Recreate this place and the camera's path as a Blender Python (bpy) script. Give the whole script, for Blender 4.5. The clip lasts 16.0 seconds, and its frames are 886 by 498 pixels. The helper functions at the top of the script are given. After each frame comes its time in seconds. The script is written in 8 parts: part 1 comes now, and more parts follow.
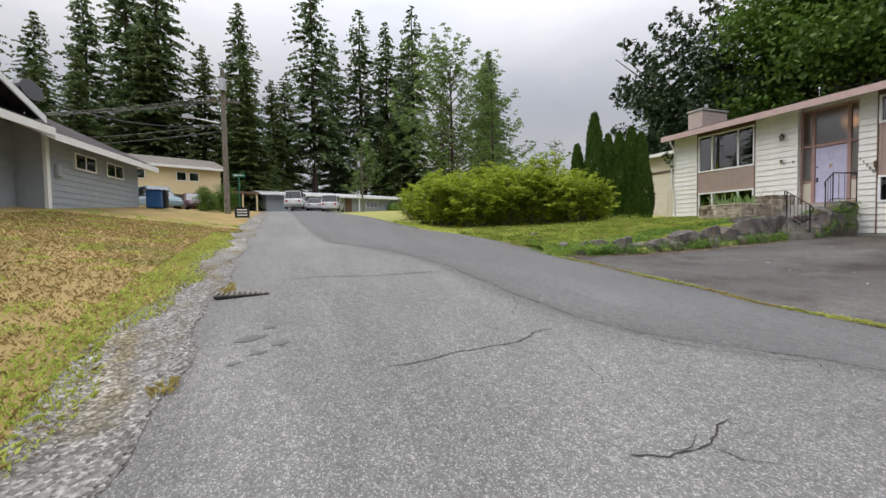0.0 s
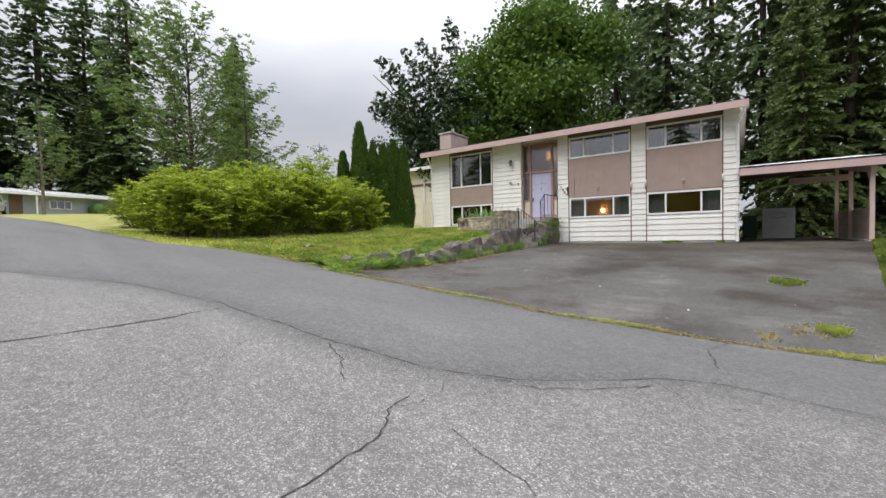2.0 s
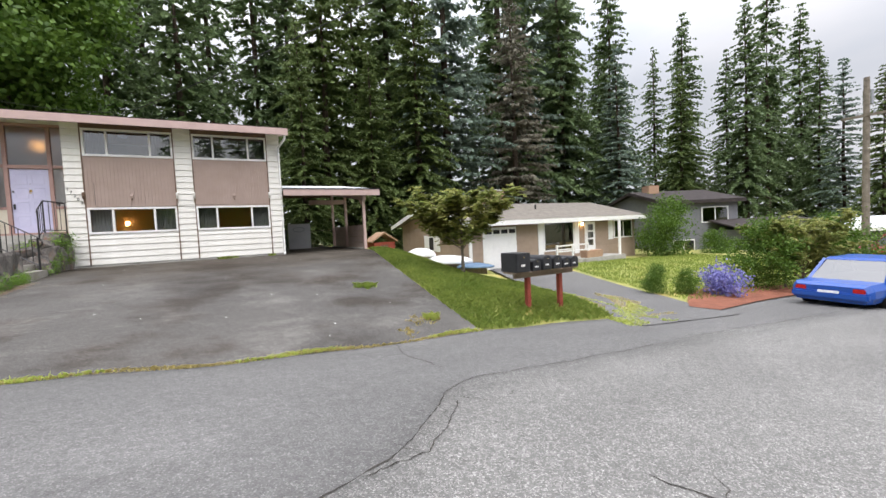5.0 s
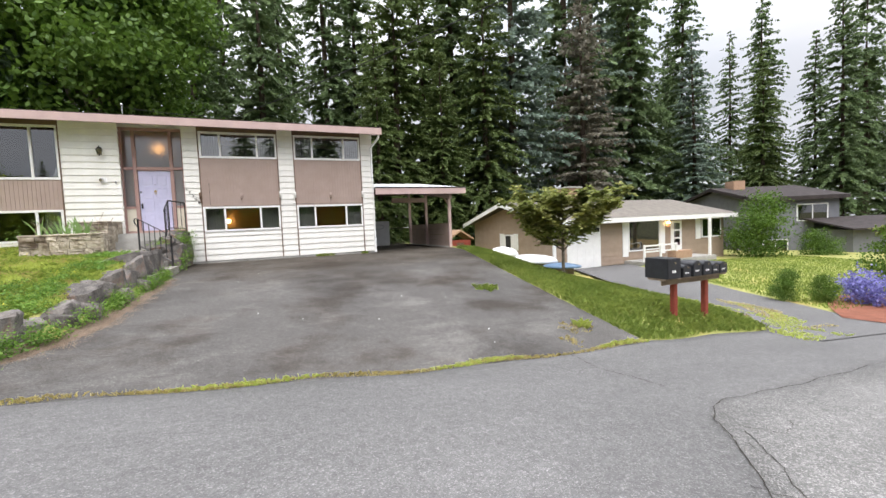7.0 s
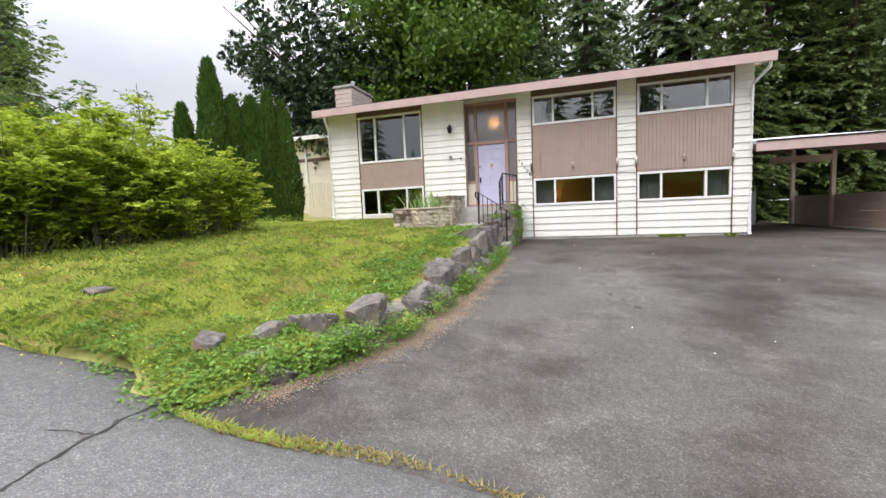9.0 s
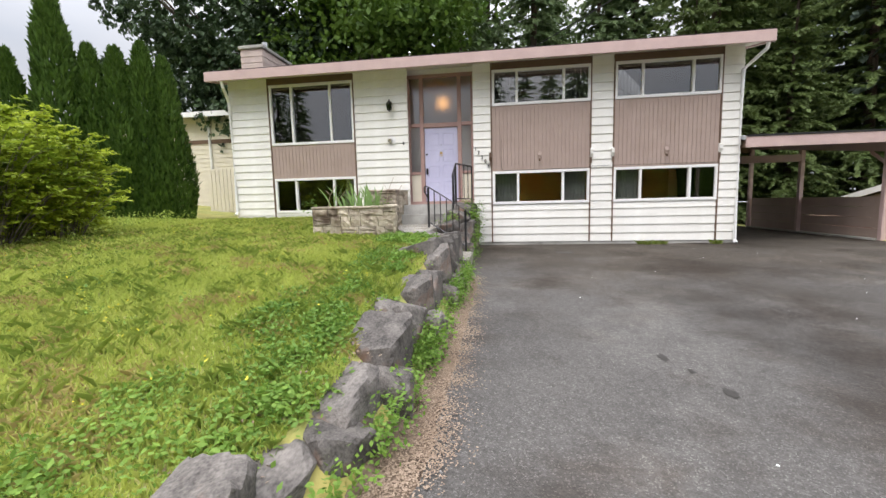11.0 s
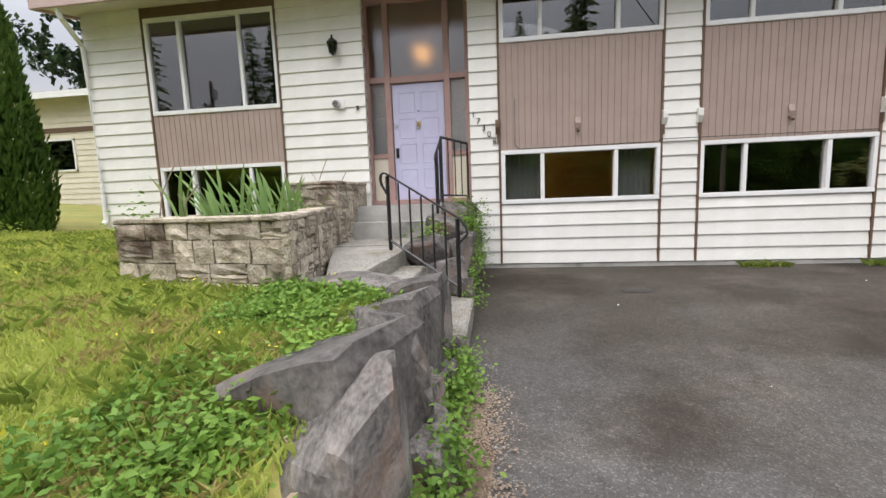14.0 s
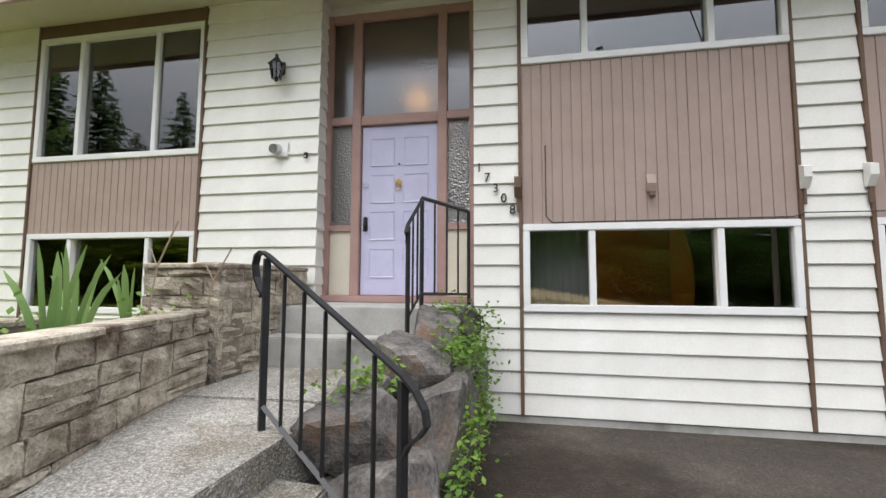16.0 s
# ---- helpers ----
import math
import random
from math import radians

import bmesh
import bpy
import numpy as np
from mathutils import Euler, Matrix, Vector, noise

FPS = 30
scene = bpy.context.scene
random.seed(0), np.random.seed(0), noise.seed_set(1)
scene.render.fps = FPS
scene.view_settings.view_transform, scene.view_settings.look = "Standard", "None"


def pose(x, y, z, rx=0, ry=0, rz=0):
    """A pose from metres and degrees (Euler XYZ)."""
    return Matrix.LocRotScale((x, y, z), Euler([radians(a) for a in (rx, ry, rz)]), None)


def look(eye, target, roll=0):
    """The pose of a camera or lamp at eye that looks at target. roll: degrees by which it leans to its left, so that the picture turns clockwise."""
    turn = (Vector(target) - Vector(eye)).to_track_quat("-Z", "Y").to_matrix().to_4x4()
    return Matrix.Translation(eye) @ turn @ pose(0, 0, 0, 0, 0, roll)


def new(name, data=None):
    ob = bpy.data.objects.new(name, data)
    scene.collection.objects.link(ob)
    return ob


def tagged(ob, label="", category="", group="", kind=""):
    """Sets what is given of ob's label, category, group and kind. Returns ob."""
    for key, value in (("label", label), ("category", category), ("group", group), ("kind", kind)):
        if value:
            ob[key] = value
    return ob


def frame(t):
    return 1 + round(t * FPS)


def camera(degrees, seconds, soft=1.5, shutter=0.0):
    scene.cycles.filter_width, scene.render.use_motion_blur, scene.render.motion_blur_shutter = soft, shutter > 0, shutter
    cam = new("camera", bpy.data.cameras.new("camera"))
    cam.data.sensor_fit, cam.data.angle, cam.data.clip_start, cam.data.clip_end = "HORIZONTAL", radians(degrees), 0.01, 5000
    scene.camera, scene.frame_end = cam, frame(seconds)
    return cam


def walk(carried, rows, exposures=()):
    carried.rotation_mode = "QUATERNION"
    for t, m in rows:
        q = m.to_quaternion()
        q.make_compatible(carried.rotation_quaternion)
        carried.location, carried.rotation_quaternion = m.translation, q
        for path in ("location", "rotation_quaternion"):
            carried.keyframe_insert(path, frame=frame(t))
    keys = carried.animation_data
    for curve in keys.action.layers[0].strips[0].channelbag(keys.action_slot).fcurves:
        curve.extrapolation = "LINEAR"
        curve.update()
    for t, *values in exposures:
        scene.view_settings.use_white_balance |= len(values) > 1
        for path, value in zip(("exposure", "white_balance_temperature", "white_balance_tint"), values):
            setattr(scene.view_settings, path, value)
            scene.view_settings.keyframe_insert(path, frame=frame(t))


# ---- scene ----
cam = camera(94.1, 16.0)
PATH = [
    (0, (0.907, -0.586, 1.744), (-0.951, 0.151, 1.665), -1.0),
    (0.5, (0.638, -0.525, 1.786), (-1.061, 0.527, 1.695), -1.2),
    (1, (0.261, -0.561, 1.814), (-1.246, 0.75, 1.721), -1.3),
    (1.5, (-0.136, -0.421, 1.827), (-1.46, 1.075, 1.745), -1.3),
    (2, (-0.552, -0.296, 1.905), (-1.709, 1.334, 1.836), -1.3),
    (2.5, (-1.013, -0.226, 1.954), (-2.017, 1.502, 1.867), -1.2),
    (3, (-1.455, -0.07, 1.963), (-2.234, 1.77, 1.873), -1.3),
    (3.5, (-1.854, -0.01, 2.031), (-2.258, 1.948, 1.949), -1.6),
    (4, (-2.217, 0.029, 2.099), (-2.177, 2.025, 1.985), -2.8),
    (4.5, (-2.551, 0.181, 2.142), (-2.094, 2.125, 2.027), -3.0),
    (4.7, (-2.662, 0.234, 2.136), (-2.002, 2.119, 2.03), -2.9),
    (5.75, (-3.377, 0.306, 2.281), (-2.066, 1.812, 2.169), -2.6),
    (6.8, (-4.297, 1.0, 2.39), (-3.222, 2.682, 2.267), -2.3),
    (7, (-4.486, 1.29, 2.385), (-3.721, 3.134, 2.271), -2.5),
    (7.5, (-4.775, 2.077, 2.345), (-4.782, 4.072, 2.198), -1.6),
    (8, (-4.987, 2.732, 2.365), (-5.339, 4.693, 2.2), -2.1),
    (9.25, (-5.571, 4.319, 2.470), (-6.180, 6.215, 2.291), -2.4),
    (10.5, (-6.179, 5.954, 2.577), (-6.581, 7.904, 2.384), -2.7),
    (11, (-6.41, 6.648, 2.598), (-6.695, 8.615, 2.375), -1.4),
    (11.5, (-6.487, 7.34, 2.642), (-6.636, 9.323, 2.425), -1.7),
    (12, (-6.616, 8.033, 2.633), (-6.727, 10.017, 2.41), -2.0),
    (12.5, (-6.602, 8.738, 2.606), (-6.714, 10.725, 2.404), -3.0),
    (13, (-6.745, 9.485, 2.609), (-6.879, 11.47, 2.4), -2.8),
    (13.5, (-6.675, 10.23, 2.607), (-6.77, 12.216, 2.39), -2.8),
    (14, (-6.77, 10.977, 2.654), (-7.027, 12.945, 2.409), -2.1),
    (14.5, (-6.645, 11.747, 2.722), (-6.896, 13.725, 2.562), -1.9),
    (15, (-6.704, 12.471, 2.806), (-6.931, 14.458, 2.814), -0.4),
    (15.5, (-6.675, 13.167, 2.876), (-6.875, 15.153, 3.004), -0.2),
    (16, (-6.734, 13.844, 2.825), (-7.082, 15.807, 2.978), 0.2),
]
walk(cam, [(t, look(eye, target, roll)) for t, eye, target, roll in PATH],
     [(0, 0.15, 6750, 14), (2.5, 0.45, 6750, 14), (4.5, 0.65, 6750, 14), (7.5, 0.85, 6750, 14), (11, 0.7, 6750, 14), (14.5, 0.52, 6750, 14), (16, 0.55, 6600, 12)])

# ---- world and light ----
world = bpy.data.worlds.new("overcast_sky")
scene.world = world
world.use_nodes = True
wn, wl = world.node_tree.nodes, world.node_tree.links
wn.clear()
w_out = wn.new("ShaderNodeOutputWorld")
w_bg = wn.new("ShaderNodeBackground")
w_sky = wn.new("ShaderNodeTexSky")
w_sky.sky_type, w_sky.sun_disc = "NISHITA", False
w_sky.sun_elevation, w_sky.sun_rotation = radians(58), radians(200)
w_co = wn.new("ShaderNodeTexCoord")
w_sep = wn.new("ShaderNodeSeparateXYZ")
w_map = wn.new("ShaderNodeMapping")
w_map.inputs["Scale"].default_value = (1.0, 1.0, 3.0)
w_noise = wn.new("ShaderNodeTexNoise")
w_noise.inputs["Scale"].default_value, w_noise.inputs["Detail"].default_value = 2.2, 6
w_ramp = wn.new("ShaderNodeValToRGB")
w_ramp.color_ramp.elements[0].position, w_ramp.color_ramp.elements[0].color = 0.3, (0.72, 0.8, 0.91, 1)
w_ramp.color_ramp.elements[1].position, w_ramp.color_ramp.elements[1].color = 0.72, (0.98, 1.01, 1.06, 1)
w_grad = wn.new("ShaderNodeMapRange")
w_grad.interpolation_type = "SMOOTHSTEP"
w_grad.inputs["From Min"].default_value, w_grad.inputs["From Max"].default_value = 0.2, 1.0
w_grad.inputs["To Min"].default_value, w_grad.inputs["To Max"].default_value = 0.5, 2.7
w_mul = wn.new("ShaderNodeVectorMath")
w_mul.operation = "SCALE"
w_mix = wn.new("ShaderNodeMix")
w_mix.data_type = "RGBA"
w_mix.inputs["Factor"].default_value = 0.94
w_sc = wn.new("ShaderNodeVectorMath")
w_sc.operation = "SCALE"
w_sc.inputs["Scale"].default_value = 0.1
wl.new(w_co.outputs["Generated"], w_sep.inputs[0])
wl.new(w_co.outputs["Generated"], w_map.inputs["Vector"])
wl.new(w_map.outputs[0], w_noise.inputs["Vector"])
wl.new(w_noise.outputs["Fac"], w_ramp.inputs["Fac"])
wl.new(w_sep.outputs["Z"], w_grad.inputs["Value"])
wl.new(w_ramp.outputs["Color"], w_mul.inputs[0])
wl.new(w_grad.outputs["Result"], w_mul.inputs["Scale"])
wl.new(w_sky.outputs["Color"], w_sc.inputs[0])
wl.new(w_sc.outputs[0], w_mix.inputs["A"])
wl.new(w_mul.outputs[0], w_mix.inputs["B"])
wl.new(w_mix.outputs["Result"], w_bg.inputs["Color"])
wl.new(w_bg.outputs[0], w_out.inputs["Surface"])
sun = new("sun", bpy.data.lights.new("sun", "SUN"))
sun.data.energy, sun.data.angle, sun.data.color = 1.1, radians(40), (1.0, 0.97, 0.93)
sun.matrix_world = look((0, 0, 0), (0.2, 0.5, -0.85))


# ---- materials ----
def mat(name, a, b, rough=0.8, scale=6.0, fine=60.0, bump=0.15, metal=0.0, spread=0.0, island=False, stain=None, spec=0.3, dist=0.01):
    """A two-scale noisy surface between the colours a and b, in metres; spread varies it piece by piece."""
    m = bpy.data.materials.new(name)
    m.use_nodes = True
    n, l = m.node_tree.nodes, m.node_tree.links
    p = n["Principled BSDF"]
    co = n.new("ShaderNodeTexCoord")
    n1, n2 = n.new("ShaderNodeTexNoise"), n.new("ShaderNodeTexNoise")
    n1.inputs["Scale"].default_value, n1.inputs["Detail"].default_value, n1.inputs["Roughness"].default_value = scale, 4, 0.6
    n2.inputs["Scale"].default_value, n2.inputs["Detail"].default_value = fine, 3
    l.new(co.outputs["Object"], n1.inputs["Vector"])
    l.new(co.outputs["Object"], n2.inputs["Vector"])
    add = n.new("ShaderNodeMath")
    add.operation = "ADD"
    half = n.new("ShaderNodeMath")
    half.operation = "MULTIPLY_ADD"
    half.inputs[1].default_value, half.inputs[2].default_value = 0.9, -0.2
    l.new(n1.outputs["Fac"], half.inputs[0])
    sc = n.new("ShaderNodeMath")
    sc.operation = "MULTIPLY"
    sc.inputs[1].default_value = 0.5
    l.new(n2.outputs["Fac"], sc.inputs[0])
    l.new(half.outputs[0], add.inputs[0])
    l.new(sc.outputs[0], add.inputs[1])
    ramp = n.new("ShaderNodeValToRGB")
    ramp.color_ramp.elements[0].position, ramp.color_ramp.elements[1].position = 0.28, 0.72
    ramp.color_ramp.elements[0].color, ramp.color_ramp.elements[1].color = (*a, 1), (*b, 1)
    l.new(add.outputs[0], ramp.inputs["Fac"])
    col = ramp.outputs["Color"]
    if stain:
        n3 = n.new("ShaderNodeTexNoise")
        n3.inputs["Scale"].default_value, n3.inputs["Detail"].default_value = stain[1], 5
        l.new(co.outputs["Object"], n3.inputs["Vector"])
        r3 = n.new("ShaderNodeMapRange")
        r3.inputs["From Min"].default_value, r3.inputs["From Max"].default_value = stain[2], stain[2] + 0.14
        l.new(n3.outputs["Fac"], r3.inputs["Value"])
        mx = n.new("ShaderNodeMix")
        mx.data_type = "RGBA"
        l.new(r3.outputs["Result"], mx.inputs["Factor"])
        l.new(col, mx.inputs["A"])
        mx.inputs["B"].default_value = (*stain[0], 1)
        col = mx.outputs["Result"]
    if spread:
        src = n.new("ShaderNodeNewGeometry").outputs["Random Per Island"] if island else n.new("ShaderNodeObjectInfo").outputs["Random"]
        mr = n.new("ShaderNodeMapRange")
        mr.inputs["To Min"].default_value, mr.inputs["To Max"].default_value = 1 - spread, 1 + spread
        l.new(src, mr.inputs["Value"])
        hs = n.new("ShaderNodeHueSaturation")
        l.new(mr.outputs["Result"], hs.inputs["Value"])
        l.new(col, hs.inputs["Color"])
        col = hs.outputs["Color"]
    l.new(col, p.inputs["Base Color"])
    p.inputs["Roughness"].default_value, p.inputs["Metallic"].default_value, p.inputs["Specular IOR Level"].default_value = rough, metal, spec
    if bump:
        bn = n.new("ShaderNodeBump")
        bn.inputs["Strength"].default_value, bn.inputs["Distance"].default_value = bump, dist
        l.new(add.outputs[0], bn.inputs["Height"])
        l.new(bn.outputs["Normal"], p.inputs["Normal"])
    return m


def asphalt(name, dark, mid, light, speck, tone, patch, grain=95.0, along=(0.5, 1.5), rough=0.8, relief=0.008, blotch=None, y_tint=None):
    """Worn asphalt: binder, pale aggregate specks of two sizes, mottling, long streaks and pale patches."""
    m = bpy.data.materials.new(name)
    m.use_nodes = True
    n, l = m.node_tree.nodes, m.node_tree.links
    p = n["Principled BSDF"]
    co = n.new("ShaderNodeTexCoord")

    def stones(scale):
        v, c, r = n.new("ShaderNodeTexVoronoi"), n.new("ShaderNodeSeparateColor"), n.new("ShaderNodeValToRGB")
        v.inputs["Scale"].default_value = scale
        l.new(co.outputs["Object"], v.inputs["Vector"])
        l.new(v.outputs["Color"], c.inputs[0])
        r.color_ramp.elements[0].position, r.color_ramp.elements[0].color = 0.0, (*dark, 1)
        r.color_ramp.elements[1].position, r.color_ramp.elements[1].color = 1.0, (*light, 1)
        r.color_ramp.elements.new(1 - speck).color = (*mid, 1)
        l.new(c.outputs[0], r.inputs["Fac"])
        return v, r

    def cloud(scale, detail, lo, hi, to_lo, to_hi, stretch=(1, 1)):
        mp, t, r = n.new("ShaderNodeMapping"), n.new("ShaderNodeTexNoise"), n.new("ShaderNodeMapRange")
        mp.inputs["Scale"].default_value = (*stretch, 1)
        t.inputs["Scale"].default_value, t.inputs["Detail"].default_value, t.inputs["Roughness"].default_value = scale, detail, 0.62
        r.inputs["From Min"].default_value, r.inputs["From Max"].default_value = lo, hi
        r.inputs["To Min"].default_value, r.inputs["To Max"].default_value = to_lo, to_hi
        l.new(co.outputs["Object"], mp.inputs["Vector"])
        l.new(mp.outputs[0], t.inputs["Vector"])
        l.new(t.outputs["Fac"], r.inputs["Value"])
        return r.outputs["Result"]

    def times(a, b):
        mu = n.new("ShaderNodeMath")
        mu.operation = "MULTIPLY"
        l.new(a, mu.inputs[0])
        l.new(b, mu.inputs[1])
        return mu.outputs[0]
    v1, r1 = stones(grain)
    v2, r2 = stones(grain * 0.42)
    mx = n.new("ShaderNodeMix")
    mx.data_type = "RGBA"
    mx.inputs["Factor"].default_value = 0.24
    l.new(r1.outputs["Color"], mx.inputs["A"])
    l.new(r2.outputs["Color"], mx.inputs["B"])
    k = times(cloud(0.5, 7, 0.3, 0.7, 1 - tone, 1 + tone, along), cloud(1.1, 6, 0.51, 0.7, 1.0, 1 + patch, along))
    k = times(k, cloud(14, 4, 0.3, 0.7, 0.86, 1.14))
    vs = n.new("ShaderNodeVectorMath")
    vs.operation = "SCALE"
    l.new(mx.outputs["Result"], vs.inputs[0])
    l.new(k, vs.inputs["Scale"])
    col = vs.outputs[0]
    if blotch:
        bm_ = n.new("ShaderNodeMix")
        bm_.data_type, bm_.blend_type = "RGBA", "MULTIPLY"
        l.new(cloud(blotch[1], 5, 0.5, 0.64, 0.0, 1.0, along), bm_.inputs["Factor"])
        l.new(col, bm_.inputs["A"])
        bm_.inputs["B"].default_value = (*blotch[0], 1)
        col = bm_.outputs["Result"]
    # multiplies in a second colour with growing y, its edge broken by noise
    if y_tint:
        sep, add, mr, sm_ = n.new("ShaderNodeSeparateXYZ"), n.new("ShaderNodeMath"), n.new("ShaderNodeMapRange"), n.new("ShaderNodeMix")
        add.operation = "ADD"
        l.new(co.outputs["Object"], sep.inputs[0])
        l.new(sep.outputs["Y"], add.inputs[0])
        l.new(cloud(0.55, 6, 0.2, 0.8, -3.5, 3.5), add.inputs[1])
        mr.inputs["From Min"].default_value, mr.inputs["From Max"].default_value = y_tint[1], y_tint[2]
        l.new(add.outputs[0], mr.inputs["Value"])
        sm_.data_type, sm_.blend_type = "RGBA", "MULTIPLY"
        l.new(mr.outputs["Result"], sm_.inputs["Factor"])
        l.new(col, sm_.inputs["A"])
        sm_.inputs["B"].default_value = (*y_tint[0], 1)
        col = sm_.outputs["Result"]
    l.new(col, p.inputs["Base Color"])
    p.inputs["Roughness"].default_value, p.inputs["Specular IOR Level"].default_value = rough, 0.25
    bn, b2 = n.new("ShaderNodeBump"), n.new("ShaderNodeBump")
    bn.inputs["Strength"].default_value, bn.inputs["Distance"].default_value = 0.7, relief * 0.6
    b2.inputs["Strength"].default_value, b2.inputs["Distance"].default_value = 0.7, relief
    l.new(v1.outputs["Distance"], bn.inputs["Height"])
    l.new(v2.outputs["Distance"], b2.inputs["Height"])
    l.new(bn.outputs["Normal"], b2.inputs["Normal"])
    l.new(b2.outputs["Normal"], p.inputs["Normal"])
    return m


def leafy(name, a, b, glow=0.35, rough=0.55):
    """Leaves: each one its own shade between a and b, a little light coming through."""
    m = bpy.data.materials.new(name)
    m.use_nodes = True
    n, l = m.node_tree.nodes, m.node_tree.links
    p, out = n["Principled BSDF"], n["Material Output"]
    geo = n.new("ShaderNodeNewGeometry")
    ramp = n.new("ShaderNodeValToRGB")
    ramp.color_ramp.elements[0].color, ramp.color_ramp.elements[1].color = (*a, 1), (*b, 1)
    co = n.new("ShaderNodeTexCoord")
    nz = n.new("ShaderNodeTexNoise")
    nz.inputs["Scale"].default_value = 0.9
    l.new(co.outputs["Object"], nz.inputs["Vector"])
    av = n.new("ShaderNodeMath")
    av.operation = "MULTIPLY_ADD"
    av.inputs[1].default_value = 0.5
    l.new(geo.outputs["Random Per Island"], av.inputs[0])
    sc = n.new("ShaderNodeMapRange")
    sc.inputs["From Min"].default_value, sc.inputs["From Max"].default_value = 0.3, 0.7
    sc.inputs["To Min"].default_value, sc.inputs["To Max"].default_value = 0.0, 0.5
    l.new(nz.outputs["Fac"], sc.inputs["Value"])
    l.new(sc.outputs["Result"], av.inputs[2])
    l.new(av.outputs[0], ramp.inputs["Fac"])
    l.new(ramp.outputs["Color"], p.inputs["Base Color"])
    p.inputs["Roughness"].default_value, p.inputs["Specular IOR Level"].default_value = rough, 0.25
    tr = n.new("ShaderNodeBsdfTranslucent")
    l.new(ramp.outputs["Color"], tr.inputs["Color"])
    mx = n.new("ShaderNodeMixShader")
    mx.inputs["Fac"].default_value = glow
    l.new(p.outputs[0], mx.inputs[1])
    l.new(tr.outputs[0], mx.inputs[2])
    l.new(mx.outputs[0], out.inputs["Surface"])
    return m


def glass(name, tint, ripple=0.0, rough=0.0):
    """Thin glass; with ripple it blurs what is behind."""
    m = bpy.data.materials.new(name)
    m.use_nodes = True
    n, l = m.node_tree.nodes, m.node_tree.links
    n.remove(n["Principled BSDF"])
    tr, gl, mx, fr = n.new("ShaderNodeBsdfRefraction" if ripple else "ShaderNodeBsdfTransparent"), n.new("ShaderNodeBsdfGlossy"), n.new("ShaderNodeMixShader"), n.new("ShaderNodeFresnel")
    tr.inputs["Color"].default_value = (*tint, 1)
    gl.inputs["Roughness"].default_value = rough
    fr.inputs["IOR"].default_value = 2.6 if ripple else 2.75
    l.new(fr.outputs[0], mx.inputs["Fac"])
    l.new(tr.outputs[0], mx.inputs[1])
    l.new(gl.outputs[0], mx.inputs[2])
    l.new(mx.outputs[0], n["Material Output"].inputs["Surface"])
    if ripple:
        tr.inputs["Roughness"].default_value, tr.inputs["IOR"].default_value = 0.45, 1.25
        co, v, bn = n.new("ShaderNodeTexCoord"), n.new("ShaderNodeTexVoronoi"), n.new("ShaderNodeBump")
        v.inputs["Scale"].default_value = 45
        bn.inputs["Strength"].default_value, bn.inputs["Distance"].default_value = ripple, 0.01
        l.new(co.outputs["Object"], v.inputs["Vector"])
        l.new(v.outputs["Distance"], bn.inputs["Height"])
        l.new(bn.outputs["Normal"], gl.inputs["Normal"])
        l.new(bn.outputs["Normal"], tr.inputs["Normal"])
    return m


def lamp_glow(name, colour, power):
    m = bpy.data.materials.new(name)
    m.use_nodes = True
    p = m.node_tree.nodes["Principled BSDF"]
    p.inputs["Base Color"].default_value = (*colour, 1)
    p.inputs["Emission Color"].default_value = (*colour, 1)
    p.inputs["Emission Strength"].default_value = power
    return m


M_OLD = asphalt("old_asphalt", (0.105, 0.103, 0.098), (0.17, 0.167, 0.16), (0.4, 0.39, 0.37), 0.24, 0.18, 0.1, 125)
M_NEW = asphalt("newer_asphalt", (0.092, 0.09, 0.088), (0.14, 0.138, 0.135), (0.26, 0.256, 0.248), 0.16, 0.14, 0.12, 125)
# driveway turns darker and browner towards the house
M_DRIVE = asphalt("driveway_asphalt", (0.057, 0.053, 0.049), (0.095, 0.09, 0.084), (0.19, 0.182, 0.17), 0.14, 0.3, 0.62, 120, (0.7, 0.8), blotch=((0.55, 0.49, 0.44), 0.7), y_tint=((0.64, 0.575, 0.49), 11.5, 15.5))
M_CRACK = mat("crack_dirt", (0.022, 0.02, 0.018), (0.065, 0.06, 0.052), 0.95, 8, 90, 0.2)
M_STAIN = mat("oil_stain", (0.075, 0.074, 0.072), (0.13, 0.127, 0.123), 0.6, 6, 80, 0.1)
M_OIL = mat("driveway_oil", (0.03, 0.027, 0.024), (0.05, 0.046, 0.042), 0.6, 6, 80, 0.1)
M_SOIL = mat("lawn_soil", (0.19, 0.215, 0.06), (0.35, 0.335, 0.11), 0.95, 0.9, 30, 0.5, dist=0.03, stain=((0.37, 0.31, 0.1), 0.8, 0.54))
M_DRY = mat("dry_lawn", (0.19, 0.145, 0.05), (0.35, 0.24, 0.1), 0.95, 0.9, 40, 0.5, dist=0.03, stain=((0.12, 0.15, 0.035), 0.5, 0.56))
M_WOODS = mat("woods_floor", (0.035, 0.045, 0.015), (0.1, 0.09, 0.035), 0.95, 0.5, 8, 0.3)
M_GRAVEL = mat("gravel", (0.11, 0.105, 0.1), (0.3, 0.29, 0.275), 0.9, 12, 70, 0.6, spread=0.35, island=True)
M_SIDING = mat("white_siding_paint", (0.72, 0.705, 0.655), (0.82, 0.81, 0.77), 0.55, 2.5, 45, 0.06, spread=0.03, dist=0.004)
M_CREAM = mat("cream_paint", (0.63, 0.58, 0.47), (0.7, 0.65, 0.54), 0.6, 3, 40, 0.05, spread=0.03)
